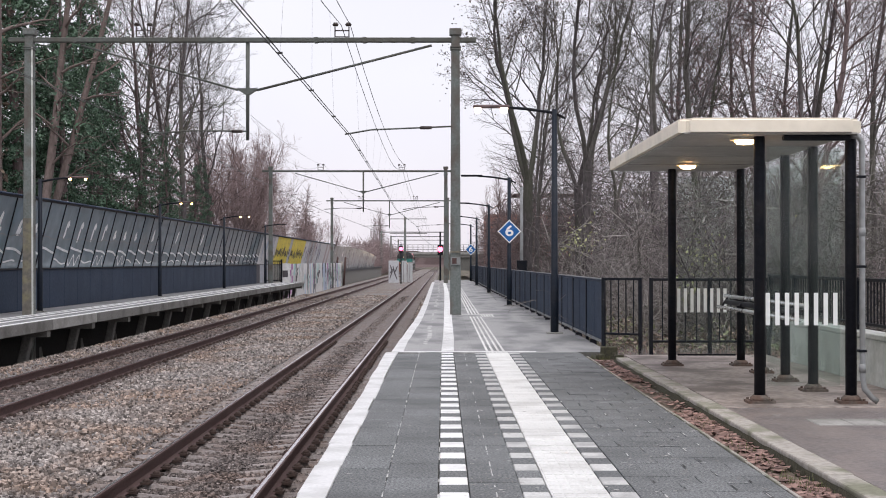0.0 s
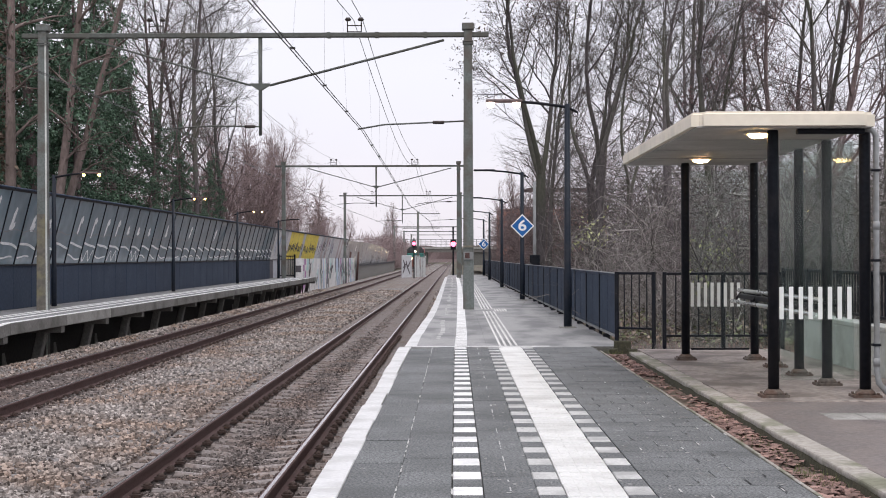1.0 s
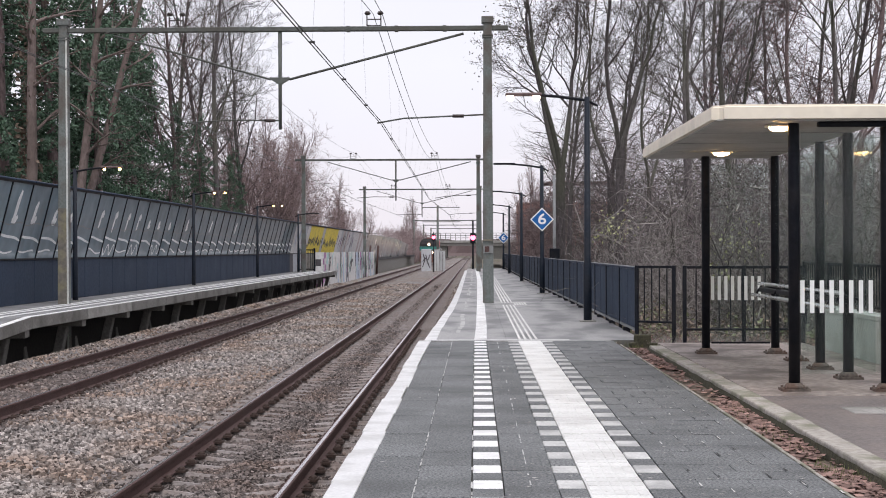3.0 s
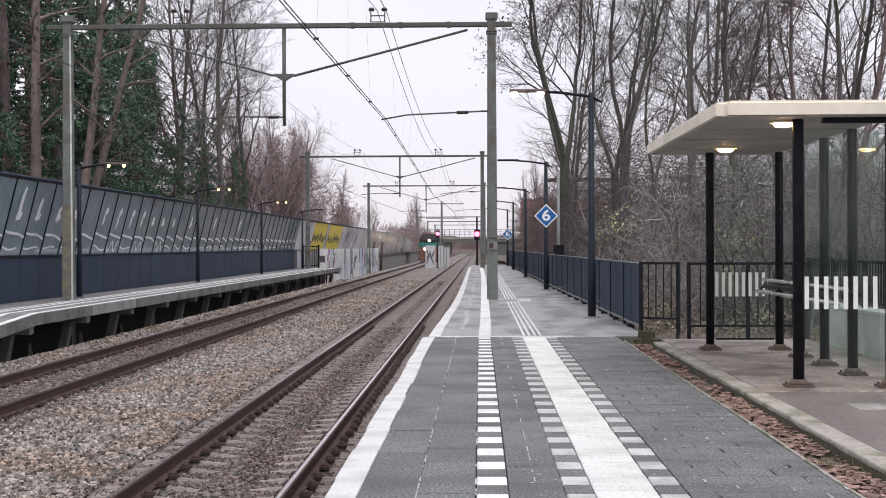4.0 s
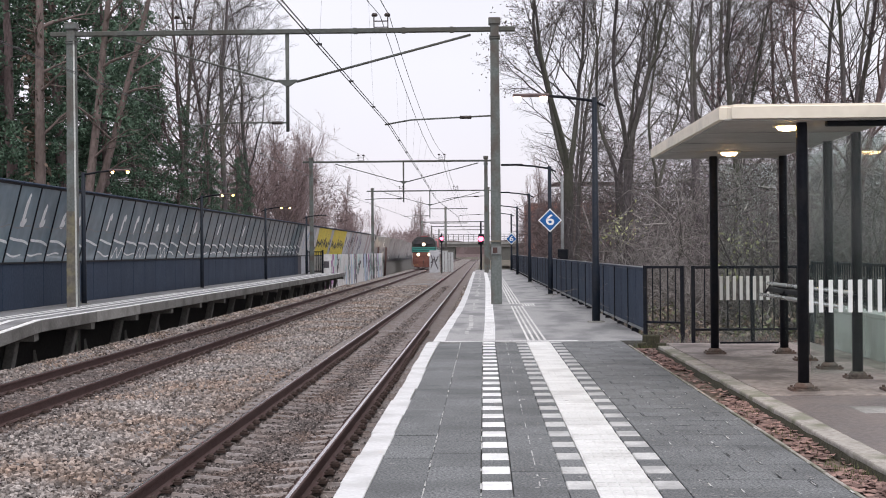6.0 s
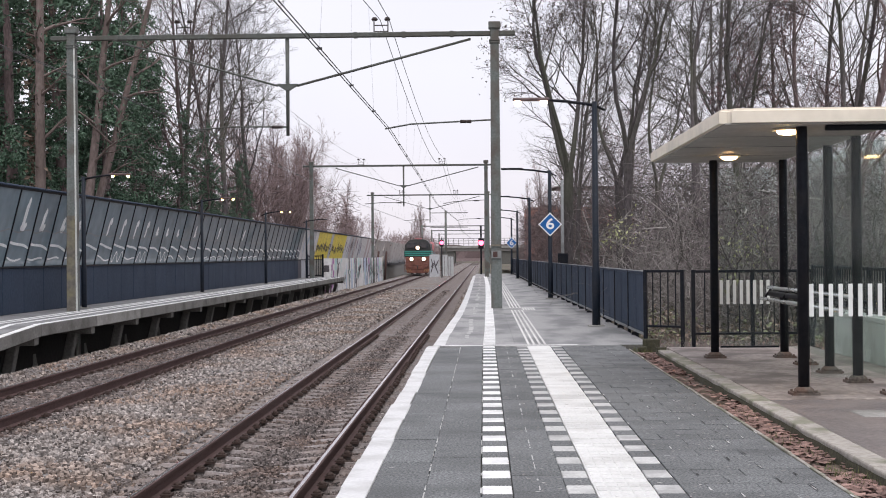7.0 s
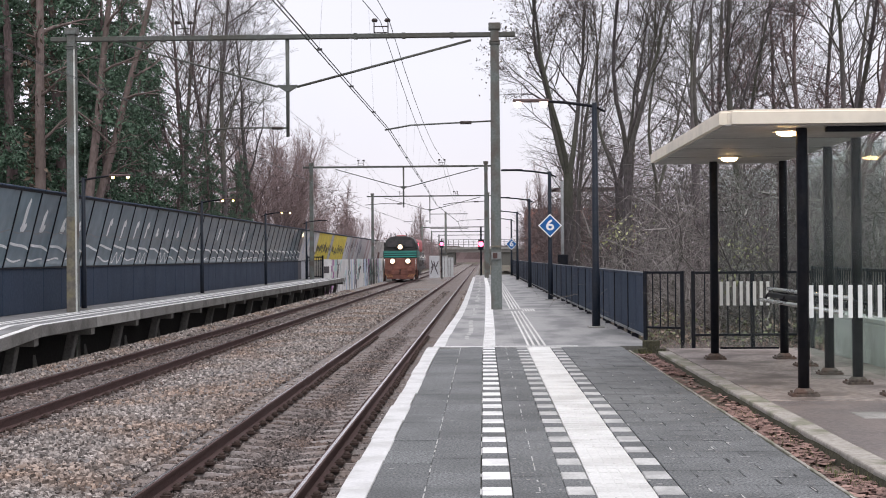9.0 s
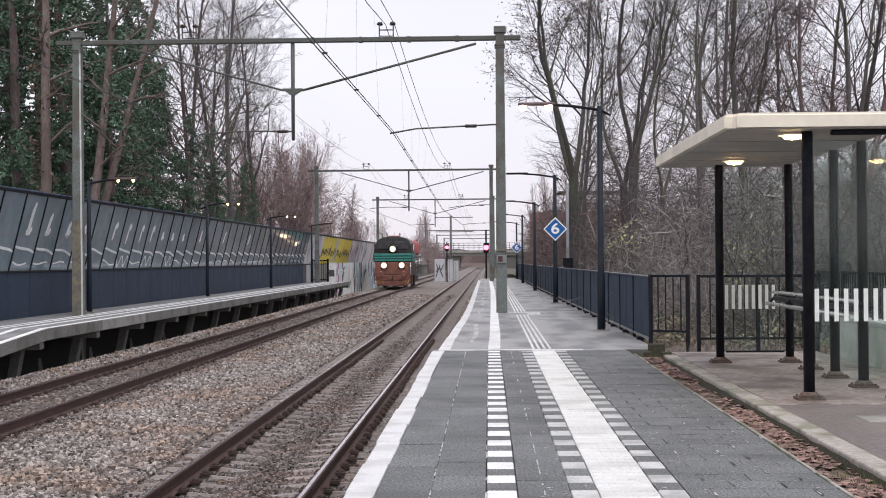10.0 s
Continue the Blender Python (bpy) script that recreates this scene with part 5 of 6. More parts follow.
        col = r6.choice((("dark", (0.10, 0.09, 0.10)), ("dark", (0.10, 0.09, 0.10)), ("dark", (0.10, 0.09, 0.10)), ("white", (0.80, 0.79, 0.79)), ("aqua", (0.50, 0.72, 0.71)), ("sea_green", (0.12, 0.34, 0.28))))
        part("graffiti", bm, paint(*col), pal, "broad sprayed graffiti stroke")
    for z in (-0.5, 0.9):
        part("rail", box(bmesh.new(), -10.82, -10.77, 95.3, 150.2, z, z + 0.06), "black", pal)
    props = thing("timber_props", "weathered leaning timber props beside the track", "timber props")
    for k in range(3):
        part("prop", tube(bmesh.new(), [(-11.3 + 0.35 * k, 148 + 1.5 * k, -1.3), (-11.0 + 0.3 * k, 148 + 1.5 * k, 1.9 - 0.5 * (k % 2))], [0.12, 0.1], 7), "kerb" if k == 1 else "rail", props)
    board = thing("painted_board", "white painted board with a dark mark beside the gate", "board", pose(-10.6, 95.3, 0))
    part("sheet", rounded(box(bmesh.new(), -0.3, 0.3, -0.02, 0.02, -0.3, 1.28), 0.01, 1), paint("white", (0.80, 0.79, 0.79)), board)
    part("mark", box(bmesh.new(), -0.2, 0.16, -0.026, -0.022, 0.35, 0.8), paint("dark", (0.10, 0.09, 0.10)), board, "dark painted mark")
    for x in (-0.27, 0.27):
        part("post", box(bmesh.new(), x - 0.03, x + 0.03, 0.022, 0.08, -1.3, 1.25), "black", board)
    gate = thing("gate", "dark steel gate at the end of the far platform", "gate")
    for x in (-11.9, -10.85):
        part("post", box(bmesh.new(), x - 0.06, x + 0.06, 95.0, 95.12, -0.2, 1.55), "black", gate)
    for z in (0.1, 1.4):
        part("rail", box(bmesh.new(), -11.9, -10.85, 95.03, 95.09, z, z + 0.07), "black", gate)
    for k in range(6):
        part("bar", box(bmesh.new(), -11.75 + k * 0.15, -11.72 + k * 0.15, 95.04, 95.08, 0.1, 1.4), "black", gate)


# ---- cabinets, bridge, distance ----
def build_far_things():
    c = thing("trackside_cabinet", "graffiti-covered grey trackside cabinet", "cabinet")
    part("body", rounded(box(bmesh.new(), -6.05, -4.95, 157.2, 158.4, -1.3, 1.5), 0.05), paint("pale", (0.58, 0.59, 0.62)), c)
    bm = bmesh.new()
    m = pose(-5.5, 157.19, 0, 0, 0, 90)
    for k, pts in enumerate(([(-0.4, -0.6), (-0.1, 0.2), (0.05, 0.9)], [(0.4, -0.5), (0.15, 0.3), (0.35, 1.0)], [(-0.45, 0.9), (-0.2, 0.3), (0.1, 0.5), (0.4, 0.1)])):
        stroke(bm, pts, 0.16, m @ Matrix.Translation((-0.004 * (k + 1), 0, 0)))
    part("graffiti", bm, paint("dark", (0.10, 0.09, 0.10)), c, "dark sprayed graffiti")
    for x0, x1, y0, top in ((-4.75, -4.15, 160.0, 1.45), (-4.1, -3.55, 163.0, 1.3)):
        c = thing("equipment_cabinet", "pale grey metal equipment cabinet beside the track", "cabinet", group="equipment cabinets")
        part("body", rounded(box(bmesh.new(), x0, x1, y0, y0 + 2.4, -1.3, top), 0.04), paint("silver", (0.60, 0.62, 0.63)), c)
        part("lid", box(bmesh.new(), x0 - 0.04, x1 + 0.04, y0 - 0.04, y0 + 2.44, top + 0.002, top + 0.07), "concrete", c)
        part("door_seam", box(bmesh.new(), (x0 + x1) / 2 - 0.015, (x0 + x1) / 2 + 0.015, y0 - 0.012, y0 - 0.003, -1, top - 0.1), "clip", c)
    signal(-4.45, 150, 3.3, 2.75, "railway signal showing red between the tracks")
    signal(-0.2, 104, 3.6, 2.30, "railway signal showing red at the platform's end")
    m = thing("camera_mast", "slim grey metal mast with a small box behind the fence", "mast", pose(2.75, 49.5, 0))
    part("pole", tube(bmesh.new(), [(0, 0, -0.5), (0, 0, 4.0)], [0.065, 0.05], 10), "pipe", m)
    part("box", rounded(box(bmesh.new(), -0.18, 0.18, -0.2, -0.1, 1.05, 1.45), 0.02), "black", m)
    xs, rr = np.linspace(-160, 160, 90), random.Random(6)
    verts = [(x, 640 + 6 * (j > 0), z) for j, z in enumerate((-2, 0)) for x in xs] + [(x, 646 + rr.uniform(-3, 3), 5.5 + 2.5 * noise.noise((x * 0.05, 1, 0)) + rr.uniform(-0.7, 0.7)) for x in xs]
    faces = [(j * 90 + i, j * 90 + i + 1, (j + 1) * 90 + i + 1, (j + 1) * 90 + i) for j in range(2) for i in range(89)]
    tagged(new("backdrop", raw_mesh("backdrop", verts, faces, "bark_red")), "distant brown wood line beyond the bridge", kind="structure")
    # road bridge
    b = thing("road_bridge", "grey concrete road bridge with railing crossing the tracks", "bridge")
    Y = 420
    part("deck", box(bmesh.new(), -40, 40, Y, Y + 14, 2.6, 4.0), "trestle", b, "grey concrete bridge deck")
    part("deck_edge", box(bmesh.new(), -40, 40, Y - 0.3, Y - 0.05, 3.5, 4.2), "concrete", b)
    for x0, x1 in ((-40, -8.5), (0.8, 40)):
        part("abutment", box(bmesh.new(), x0, x1, Y + 0.5, Y + 14, -2, 2.58), "joint", b)
    for z in (4.9, 5.6, 6.3):
        part("rail", box(bmesh.new(), -40, 40, Y - 0.2, Y - 0.1, z, z + 0.12), "mast_pale", b)
    for k in range(40):
        part("baluster", box(bmesh.new(), -30 + k * 1.5, -29.85 + k * 1.5, Y - 0.2, Y - 0.1, 4.2, 6.4), "mast_pale", b)
    # brick house seen past the fence
    h = thing("brick_house", "red brick house behind the trees", "house")
    wall_mat = material("red_brick", (0.34, 0.13, 0.095), (0.52, 0.25, 0.19), 0.9, grain=6, stain=0.5, relief=0.2, stretch=(1, 1, 4))
    M["brick"] = wall_mat
    M["loco_roof"] = material("dark_red_tiles", (0.12, 0.06, 0.05), (0.22, 0.12, 0.10), 0.9, grain=4, stain=0.8, relief=0.2)
    part("wall", box(bmesh.new(), 4.6, 16, 150, 160, -1.3, 6.4), "brick", h)
    bm = bmesh.new()
    a = [bm.verts.new(p) for p in ((4.3, 149.7, 6.4), (4.3, 160.3, 6.4), (7.5, 149.7, 8.6), (7.5, 160.3, 8.6), (16.3, 149.7, 8.6), (16.3, 160.3, 8.6))]
    for f in ((0, 1, 3, 2), (2, 3, 5, 4)):
        bm.faces.new([a[i] for i in f])
    bmesh.ops.solidify(bm, geom=bm.faces[:], thickness=0.25)
    part("roof", bm, "loco_roof", h, "dark reddish roof")
    for x in (5.6, 8.2, 10.8):
        for z in (0.6, 3.6):
            part("window", box(bmesh.new(), x, x + 1.2, 149.9, 149.996, z, z + 1.4), "shade_and_pane", h, "dark window")


build_shelter()
build_fences()
build_lamps()
build_portals()
build_wires()
build_far_platform()
build_barrier()
build_far_things()


# ---- trees and brush ----
class Growth:
    """Collects tapered branches, level by level, and the places where leaves may sit."""

    def __init__(self, seed, reach=99.0):
        self.reach = reach
        self.rng = random.Random(seed)
        self.wood, self.twig = ([], []), ([], [])
        self.tips = []

    def tube(self, store, pts, radii, sides):
        verts, faces = store
        base = len(verts)
        for i, p in enumerate(pts):
            d = (pts[min(i + 1, len(pts) - 1)] - pts[max(i - 1, 0)]).normalized()
            a = d.cross(Vector((0, 0, 1)) if abs(d.z) < 0.9 else Vector((1, 0, 0))).normalized()
            b = d.cross(a)
            for k in range(sides):
                w = k * 2 * math.pi / sides
                verts.append(p + radii[i] * (math.cos(w) * a + math.sin(w) * b))
        for i in range(len(pts) - 1):
            for k in range(sides):
                q, s = base + i * sides, (k + 1) % sides
                faces.append((q + k, q + s, q + sides + s, q + sides + k))

    def spike(self, store, pts, radius):
        """A thin twig that ends in a point."""
        verts, faces = store
        d = (pts[-1] - pts[0]).normalized()
        a = d.cross(Vector((0, 0, 1)) if abs(d.z) < 0.9 else Vector((1, 0, 0))).normalized()
        b = d.cross(a)
        ring = lambda p, w: [p + w * a, p + w * (-0.5 * a + 0.87 * b), p + w * (-0.5 * a - 0.87 * b)]
        base = len(verts)
        for p in pts[:-1]:
            verts.extend(ring(p, radius))
        verts.append(pts[-1])
        for i in range(len(pts) - 2):
            q = base + 3 * i
            for k in range(3):
                s = (k + 1) % 3
                faces.append((q + k, q + s, q + 3 + s, q + 3 + k))
        q, tip = base + 3 * (len(pts) - 2), base + 3 * (len(pts) - 1)
        for k in range(3):
            faces.append((q + k, q + (k + 1) % 3, tip))

    def branch(self, start, way, length, radius, level, plan):
        r = self.rng
        steps, sides, wobble, lift, count, ratio, spread = plan[level]
        pts, d = [start], way.normalized()
        for i in range(steps):
            d = (d + Vector((r.uniform(-1, 1), r.uniform(-1, 1), r.uniform(-0.7, 0.7))) * wobble + Vector((0, 0, lift))).normalized()
            out = Vector((pts[-1].x, pts[-1].y, 0))
            if out.length > self.reach:
                d = (d - 0.8 * out.normalized()).normalized()
            pts.append(pts[-1] + d * length / steps)
        radii = [max(0.004, radius * (1 - 0.8 * i / steps)) for i in range(steps + 1)]
        if steps <= 2 and level >= 1:
            self.spike(self.wood if level < 2 else self.twig, pts, radii[0])
        else:
            self.tube(self.wood if level < 2 else self.twig, pts, radii, sides)
        if level >= 2:
            self.tips.append(pts[-1])
        if level + 1 >= len(plan):
            return
        for k in range(count):
            u = (0.22 if level else 0.3) + (0.78 if level else 0.7) * (k + r.random()) / count
            i = min(steps - 1, int(u * steps))
            p = pts[i].lerp(pts[i + 1], u * steps - i)
            axis = (pts[i + 1] - pts[i]).normalized()
            side = axis.orthogonal().normalized()
            side.rotate(Matrix.Rotation(r.uniform(0, 6.283), 3, axis))
            out = axis * math.cos(spread) + side * math.sin(spread) * r.uniform(0.7, 1.2)
            n = length * ratio * (1.15 - 0.65 * u) * r.uniform(0.7, 1.2)
            self.branch(p, out, n, max(0.0045, radii[i] * r.uniform(0.35, 0.6)), level + 1, plan)


def leaf_mesh(name, places, size, mat, rng, scatter=0.2, each=1):
    verts, faces = [], []
    for p in places:
        for _ in range(each):
            c = Vector(p) + Vector((rng.gauss(0, scatter), rng.gauss(0, scatter), rng.gauss(0, scatter)))
            s = rng.uniform(0.6, 1.25) * size
            a = Vector((rng.gauss(0, 1), rng.gauss(0, 1), rng.gauss(-0.5, 0.8))).normalized()
            b = a.orthogonal().normalized()
            b.rotate(Matrix.Rotation(rng.uniform(0, 6.28), 3, a))
            n = a.cross(b) * 0.12
            i = len(verts)
            verts += [c - a * s, c + b * s * 0.55 + n * s, c + a * s, c - b * s * 0.55 + n * s]
            faces.append((i, i + 1, i + 2, i + 3))
    return raw_mesh(name, verts, faces, mat)


# a plan for each level: steps, sides, wobble, lift, children, length ratio, angle
TALL = [(9, 7, 0.10, 0.05, 18, 0.34, 0.8), (5, 4, 0.28, 0.12, 9, 0.50, 0.8), (3, 3, 0.18, 0.03, 9, 0.5, 0.65), (2, 3, 0.16, 0.02, 4, 0.55, 0.65), (1, 3, 0.1, 0.03, 0, 0, 0)]
FORKED = [(9, 6, 0.17, 0.09, 12, 0.38, 0.75), (6, 4, 0.28, 0.10, 9, 0.5, 0.75), (4, 3, 0.24, 0.05, 8, 0.5, 0.7), (2, 3, 0.16, 0.02, 4, 0.55, 0.65), (1, 3, 0.1, 0.0, 0, 0, 0)]
SLIM = [(9, 6, 0.04, 0.08, 24, 0.26, 0.55), (4, 4, 0.08, 0.16, 8, 0.5, 0.5), (3, 3, 0.10, 0.10, 6, 0.55, 0.5), (1, 3, 0.1, 0.05, 3, 0.6, 0.5), (1, 3, 0.1, 0.05, 0, 0, 0)]
TALL_FAR = [(8, 6, 0.08, 0.05, 16, 0.36, 0.9), (4, 3, 0.2, 0.07, 8, 0.52, 0.8), (2, 3, 0.18, 0.03, 8, 0.55, 0.7), (1, 3, 0.1, 0.02, 2, 0.6, 0.6), (1, 3, 0.1, 0.02, 0, 0, 0)]
ROUND = [(4, 7, 0.06, 0.03, 10, 1.45, 0.5), (7, 4, 0.2, 0.09, 11, 0.36, 0.7), (3, 3, 0.26, 0.08, 8, 0.52, 0.7), (2, 3, 0.14, 0.05, 4, 0.55, 0.55), (1, 3, 0.1, 0.03, 0, 0, 0)]
BOLE = [(12, 9, 0.05, 0.03, 16, 0.16, 1.0), (4, 4, 0.3, 0.02, 6, 0.5, 0.8), (2, 3, 0.2, 0.03, 5, 0.5, 0.7), (1, 3, 0.1, 0.0, 0, 0, 0)]
SHRUB = [(10, 4, 0.34, -0.03, 7, 0.42, 0.8), (5, 3, 0.36, -0.01, 4, 0.5, 0.8), (2, 3, 0.3, 0.0, 1, 0.6, 0.8), (1, 3, 0.25, 0.0, 0, 0, 0)]


def tree(name, seed, plan, height, radius, bark, label, leaves=None, twig=None, stems=0):
    g = Growth(seed)
    if stems:
        # a short trunk that forks into upright stems
        top = Vector((0.1, 0.05, height))
        g.tube(g.wood, [Vector((0, 0, -0.4)), Vector((0.04, 0, height * 0.5)), top], [radius * 1.15, radius * 0.95, radius * 0.9], 9)
        for k in range(stems):
            a = k * 6.283 / stems + g.rng.uniform(-0.3, 0.3)
            g.branch(top - Vector((0, 0, 0.25)), Vector((0.36 * math.cos(a), 0.36 * math.sin(a), 1)), g.rng.uniform(7.5, 9.5), radius * 0.55, 0, plan)
    else:
        g.branch(Vector((0, 0, -0.4)), Vector((g.rng.uniform(-0.08, 0.08), g.rng.uniform(-0.08, 0.08), 1)), height, radius, 0, plan)
    t = thing(name, label, "tree", pose(0, -400, 0), "trees beside the line")
    part("trunk", raw_mesh("trunk", *g.wood, bark, True), None, t, "bare trunk and limbs")
    crown = part("crown", raw_mesh("crown", *g.twig, twig or bark), None, t, "fine leafless twigs")
    if leaves:
        mat, share, size, scatter, each, tag = leaves
        places = [p for p in g.tips if g.rng.random() < share]
        part("leaves", leaf_mesh("leaves", places, size, mat, g.rng, scatter, each), None, crown, tag)
    return t


def build_woods():
    rng = random.Random(77)
    bare_a = tree("bare_tree", 1, TALL, 15.5, 0.14, "bark", "tall leafless grey-brown tree with fine twigs")
    bare_b = tree("bare_tree", 4, TALL, 14.0, 0.13, "bark_red", "tall leafless tree with reddish twigs")
    fork = tree("forked_tree", 9, FORKED, 4.6, 0.17, "bark", "forked tree with few withered brown leaves", ("leaf_brown", 0.17, 0.048, 0.28, 1, "few withered leaves"), stems=3)
    fork_b = tree("forked_tree", 12, FORKED, 5.2, 0.16, "bark", "forked leafless tree with many branches", stems=2)
    far_a = tree("bare_tree", 6, TALL_FAR, 15.0, 0.15, "bark", "tall leafless grey-brown tree deep in the wood")
    slim = tree("slim_tree", 15, SLIM, 10.5, 0.13, "bark_red", "slim leafless tree with upright pinkish twigs", twig="twig_pink")

    budded = tree("budded_tree", 27, TALL, 15.0, 0.14, "bark_red", "tall tree with a haze of purple-red buds and dead leaves", ("leaf_rust", 0.5, 0.05, 0.22, 2, "purple-red buds and dead leaves"))
    round_tree = tree("round_tree", 17, ROUND, 4.0, 0.14, "bark_red", "bushy leafless tree with a haze of pinkish twigs", twig="twig_pink")
    bole = tree("pine_tree", 29, BOLE, 17.0, 0.2, "bark_pink", "tall leaning tree with a bare pinkish-brown trunk", ("leaf_dark", 0.35, 0.06, 0.3, 4, "dark evergreen leaves"))
    evergreen = []
    for seed in (51, 52, 53):
        r = random.Random(seed)
        h = 16.0
        places, g = [], Growth(seed)
        g.tube(g.wood, [Vector((0.15 * math.sin(z), 0.1 * math.cos(2 * z), z)) for z in np.linspace(-0.4, h, 9)], [0.24 * (1 - 0.9 * k / 8) for k in range(9)], 7)
        z = 0.8
        while z < h:
            n = (2.6 * (1 - z / h) ** 0.6 + 0.25) * r.uniform(0.6, 1.15)
            a = r.uniform(0, 6.28)
            pts = [Vector((n * u * math.cos(a + 0.3 * u), n * u * math.sin(a + 0.3 * u), z + 0.45 * u - 0.75 * u * u)) for u in (0, 0.35, 0.7, 1.0)]
            g.tube(g.twig, pts, [0.035, 0.025, 0.015, 0.008], 3)
            for q in range(int(40 * n)):
                u = r.random() ** 0.6
                i = min(2, int(u * 3))
                places.append(pts[i].lerp(pts[i + 1], u * 3 - i) + Vector((r.gauss(0, 0.12), r.gauss(0, 0.12), r.gauss(-0.1, 0.11))))
            z += r.uniform(0.09, 0.26)
        t = thing("evergreen_tree", "dark green evergreen tree with dense drooping foliage", "tree", pose(0, -400, 0), "trees beside the line")
        part("trunk", raw_mesh("trunk", *g.wood, "bark_red", True), None, t)
        crown = part("crown", leaf_mesh("crown", places, 0.068, "leaf_dark", r, 0.06, 4), None, t, "dense dark green foliage")
        part("branch_tangle", raw_mesh("branch_tangle", *g.twig, "bark"), None, crown, kind="stuff")
        evergreen.append(t)

    def plant(src, x, y, z=-0.3, s=1.0):
        return copy_thing(src, pose(x, y, z, rng.uniform(-3, 3), rng.uniform(-3, 3), rng.uniform(0, 360)) @ Matrix.Scale(s, 4))

    def place(src, x, y, z=-0.3, s=1.0, turn=None):
        t = copy_thing(src, pose(x, y, z, rng.uniform(-3, 3), rng.uniform(-3, 3), rng.uniform(0, 360) if turn is None else turn))
        t.scale = (s, s, s * rng.uniform(0.95, 1.08))
        return t

    # two leaning trunks and an old ivy-covered one before the evergreens
    for x, y, src, ry, s in ((-14.4, 50, bole, 8, 1.0), (-14.8, 50.6, bole, 17, 0.92), (-15.7, 49, bole, 1, 1.15)):
        t = copy_thing(src, pose(x, y, 0, 0, ry, 0) @ pose(0, 0, 0, 0, 0, 40 * ry))
        t.scale = (s, s, s)
        r2 = random.Random(ry)
        low, high = (0.5, 11) if ry == 1 else (6, 9.5)
        spots = [Vector((r2.gauss(0, 0.16), r2.gauss(0, 0.16), r2.uniform(low, high))) for k in range(900 if ry == 1 else 260)]
        part("ivy", leaf_mesh("ivy", spots, 0.1, "leaf_brown" if ry == 1 else "leaf_dark", r2, 0.1, 1), None, t, "withered ivy on the trunk" if ry == 1 else "dark ivy on the trunk", "stuff")
    # right of the platform
    wide = place(fork, 2.95, 50, s=1.0, turn=20)
    wide.scale = (1.1, 1.1, 1.0)
    place(fork_b, 4.6, 46, s=0.95, turn=70)
    place(fork_b, 6.5, 43, s=0.9, turn=110)
    for x, y, src, s in ((8.0, 44, bare_a, 1.0), (5.9, 60, fork, 1.05), (10.5, 42, bare_b, 1.05), (6.9, 57, fork_b, 0.85), (9.4, 54, bare_a, 0.85), (13.6, 66, budded, 1.0),
                         (12.0, 47, fork_b, 1.1), (4.6, 70, far_a, 0.95), (13.5, 58, bare_b, 1.2), (10.8, 68, far_a, 1.2), (16, 64, far_a, 1.15),
                         (14.8, 49, bare_a, 0.95), (5.2, 88, far_a, 1.0), (8.5, 84, far_a, 1.1), (18.5, 76, far_a, 1.25), (13, 82, far_a, 1.2)):
        place(src, x, y, s=s)
    # left, behind the barrier
    for x, y, src, s in ( 
                         (-14.2, 76, bare_a, 1.3), (-14.8, 70, bare_b, 1.2), (-14.6, 88, bare_a, 1.2), (-18.5, 92, far_a, 1.2), (-14.4, 97, round_tree, 1.2), (-14.6, 106, round_tree, 1.65), (-15.4, 112, round_tree, 1.75), (-14.9, 100, round_tree, 1.55), (-16.4, 118, round_tree, 1.75), (-15.6, 95, round_tree, 1.5), (-17, 80, far_a, 1.35), (-15.5, 83, far_a, 1.2)):
        place(src, x, y, z=0.0, s=s)
    for i, (x, y, s) in enumerate(((-17.2, 52, 1.2), (-18.9, 55, 1.3), (-16.6, 56, 1.2), (-15.2, 57, 0.9), (-17.2, 62, 1.3), (-15.2, 62, 0.8), (-20.5, 64, 1.4), (-16.2, 67, 0.9),
                                   (-14.4, 66, 0.55), (-14.2, 72, 0.5), (-15.2, 76, 0.55), (-14.0, 80, 0.42), (-17.5, 73, 0.75), (-14.8, 86, 0.45), (-20, 54, 1.3))):
        place(evergreen[i % 3], x, y, z=0.0, s=s)
    # unseen evergreens added behind the camera, to darken what the shelter glass mirrors
    for x, y, s, sz in ((9, -37, 0.9, 0.24), (12, -36.5, 0.9, 0.23), (15, -37, 0.9, 0.24), (18.5, -37, 1, 0.8), (22.5, -38, 1.3, 0.9), (6, -38, 1, 0.8), (2.5, -37, 1, 0.7), (-2, -39, 1, 0.8)):
        t = copy_thing(evergreen[0], pose(x, y, -1.3, 0, 0, 50 * x))
        t.scale = (s * 1.15, s * 1.15, sz)
    for k in range(24):
        y = 98 + 3.9 * k
        place(round_tree if k % 4 else slim, -14.3 - rng.uniform(0, 5), y, z=0.0, s=rng.uniform(0.85, 1.1) * (1.1 - 0.0016 * (y - 98)))
    for x, y, s in ((-13.2, 300, 1.2), (-12.6, 301, 1.15), (-13.9, 303, 1.1), (-14.8, 305, 0.95), (-22.5, 310, 0.6), (-20.5, 312, 0.65), (-18.5, 309, 0.6), (-16.0, 312, 0.8), (-12.0, 315, 0.7), (4.6, 118, 0.8), (5.6, 126, 0.9), (3.9, 135, 0.8), (6.8, 112, 0.9)):
        place(slim, x, y, z=-1, s=s)
    for src in (bare_a, bare_b, budded, far_a, fork, fork_b, slim, bole, round_tree, *evergreen):
        for o in (*src.children_recursive, src):
            bpy.data.objects.remove(o)

    # shrubs with thin arching stems
    shrubs = []
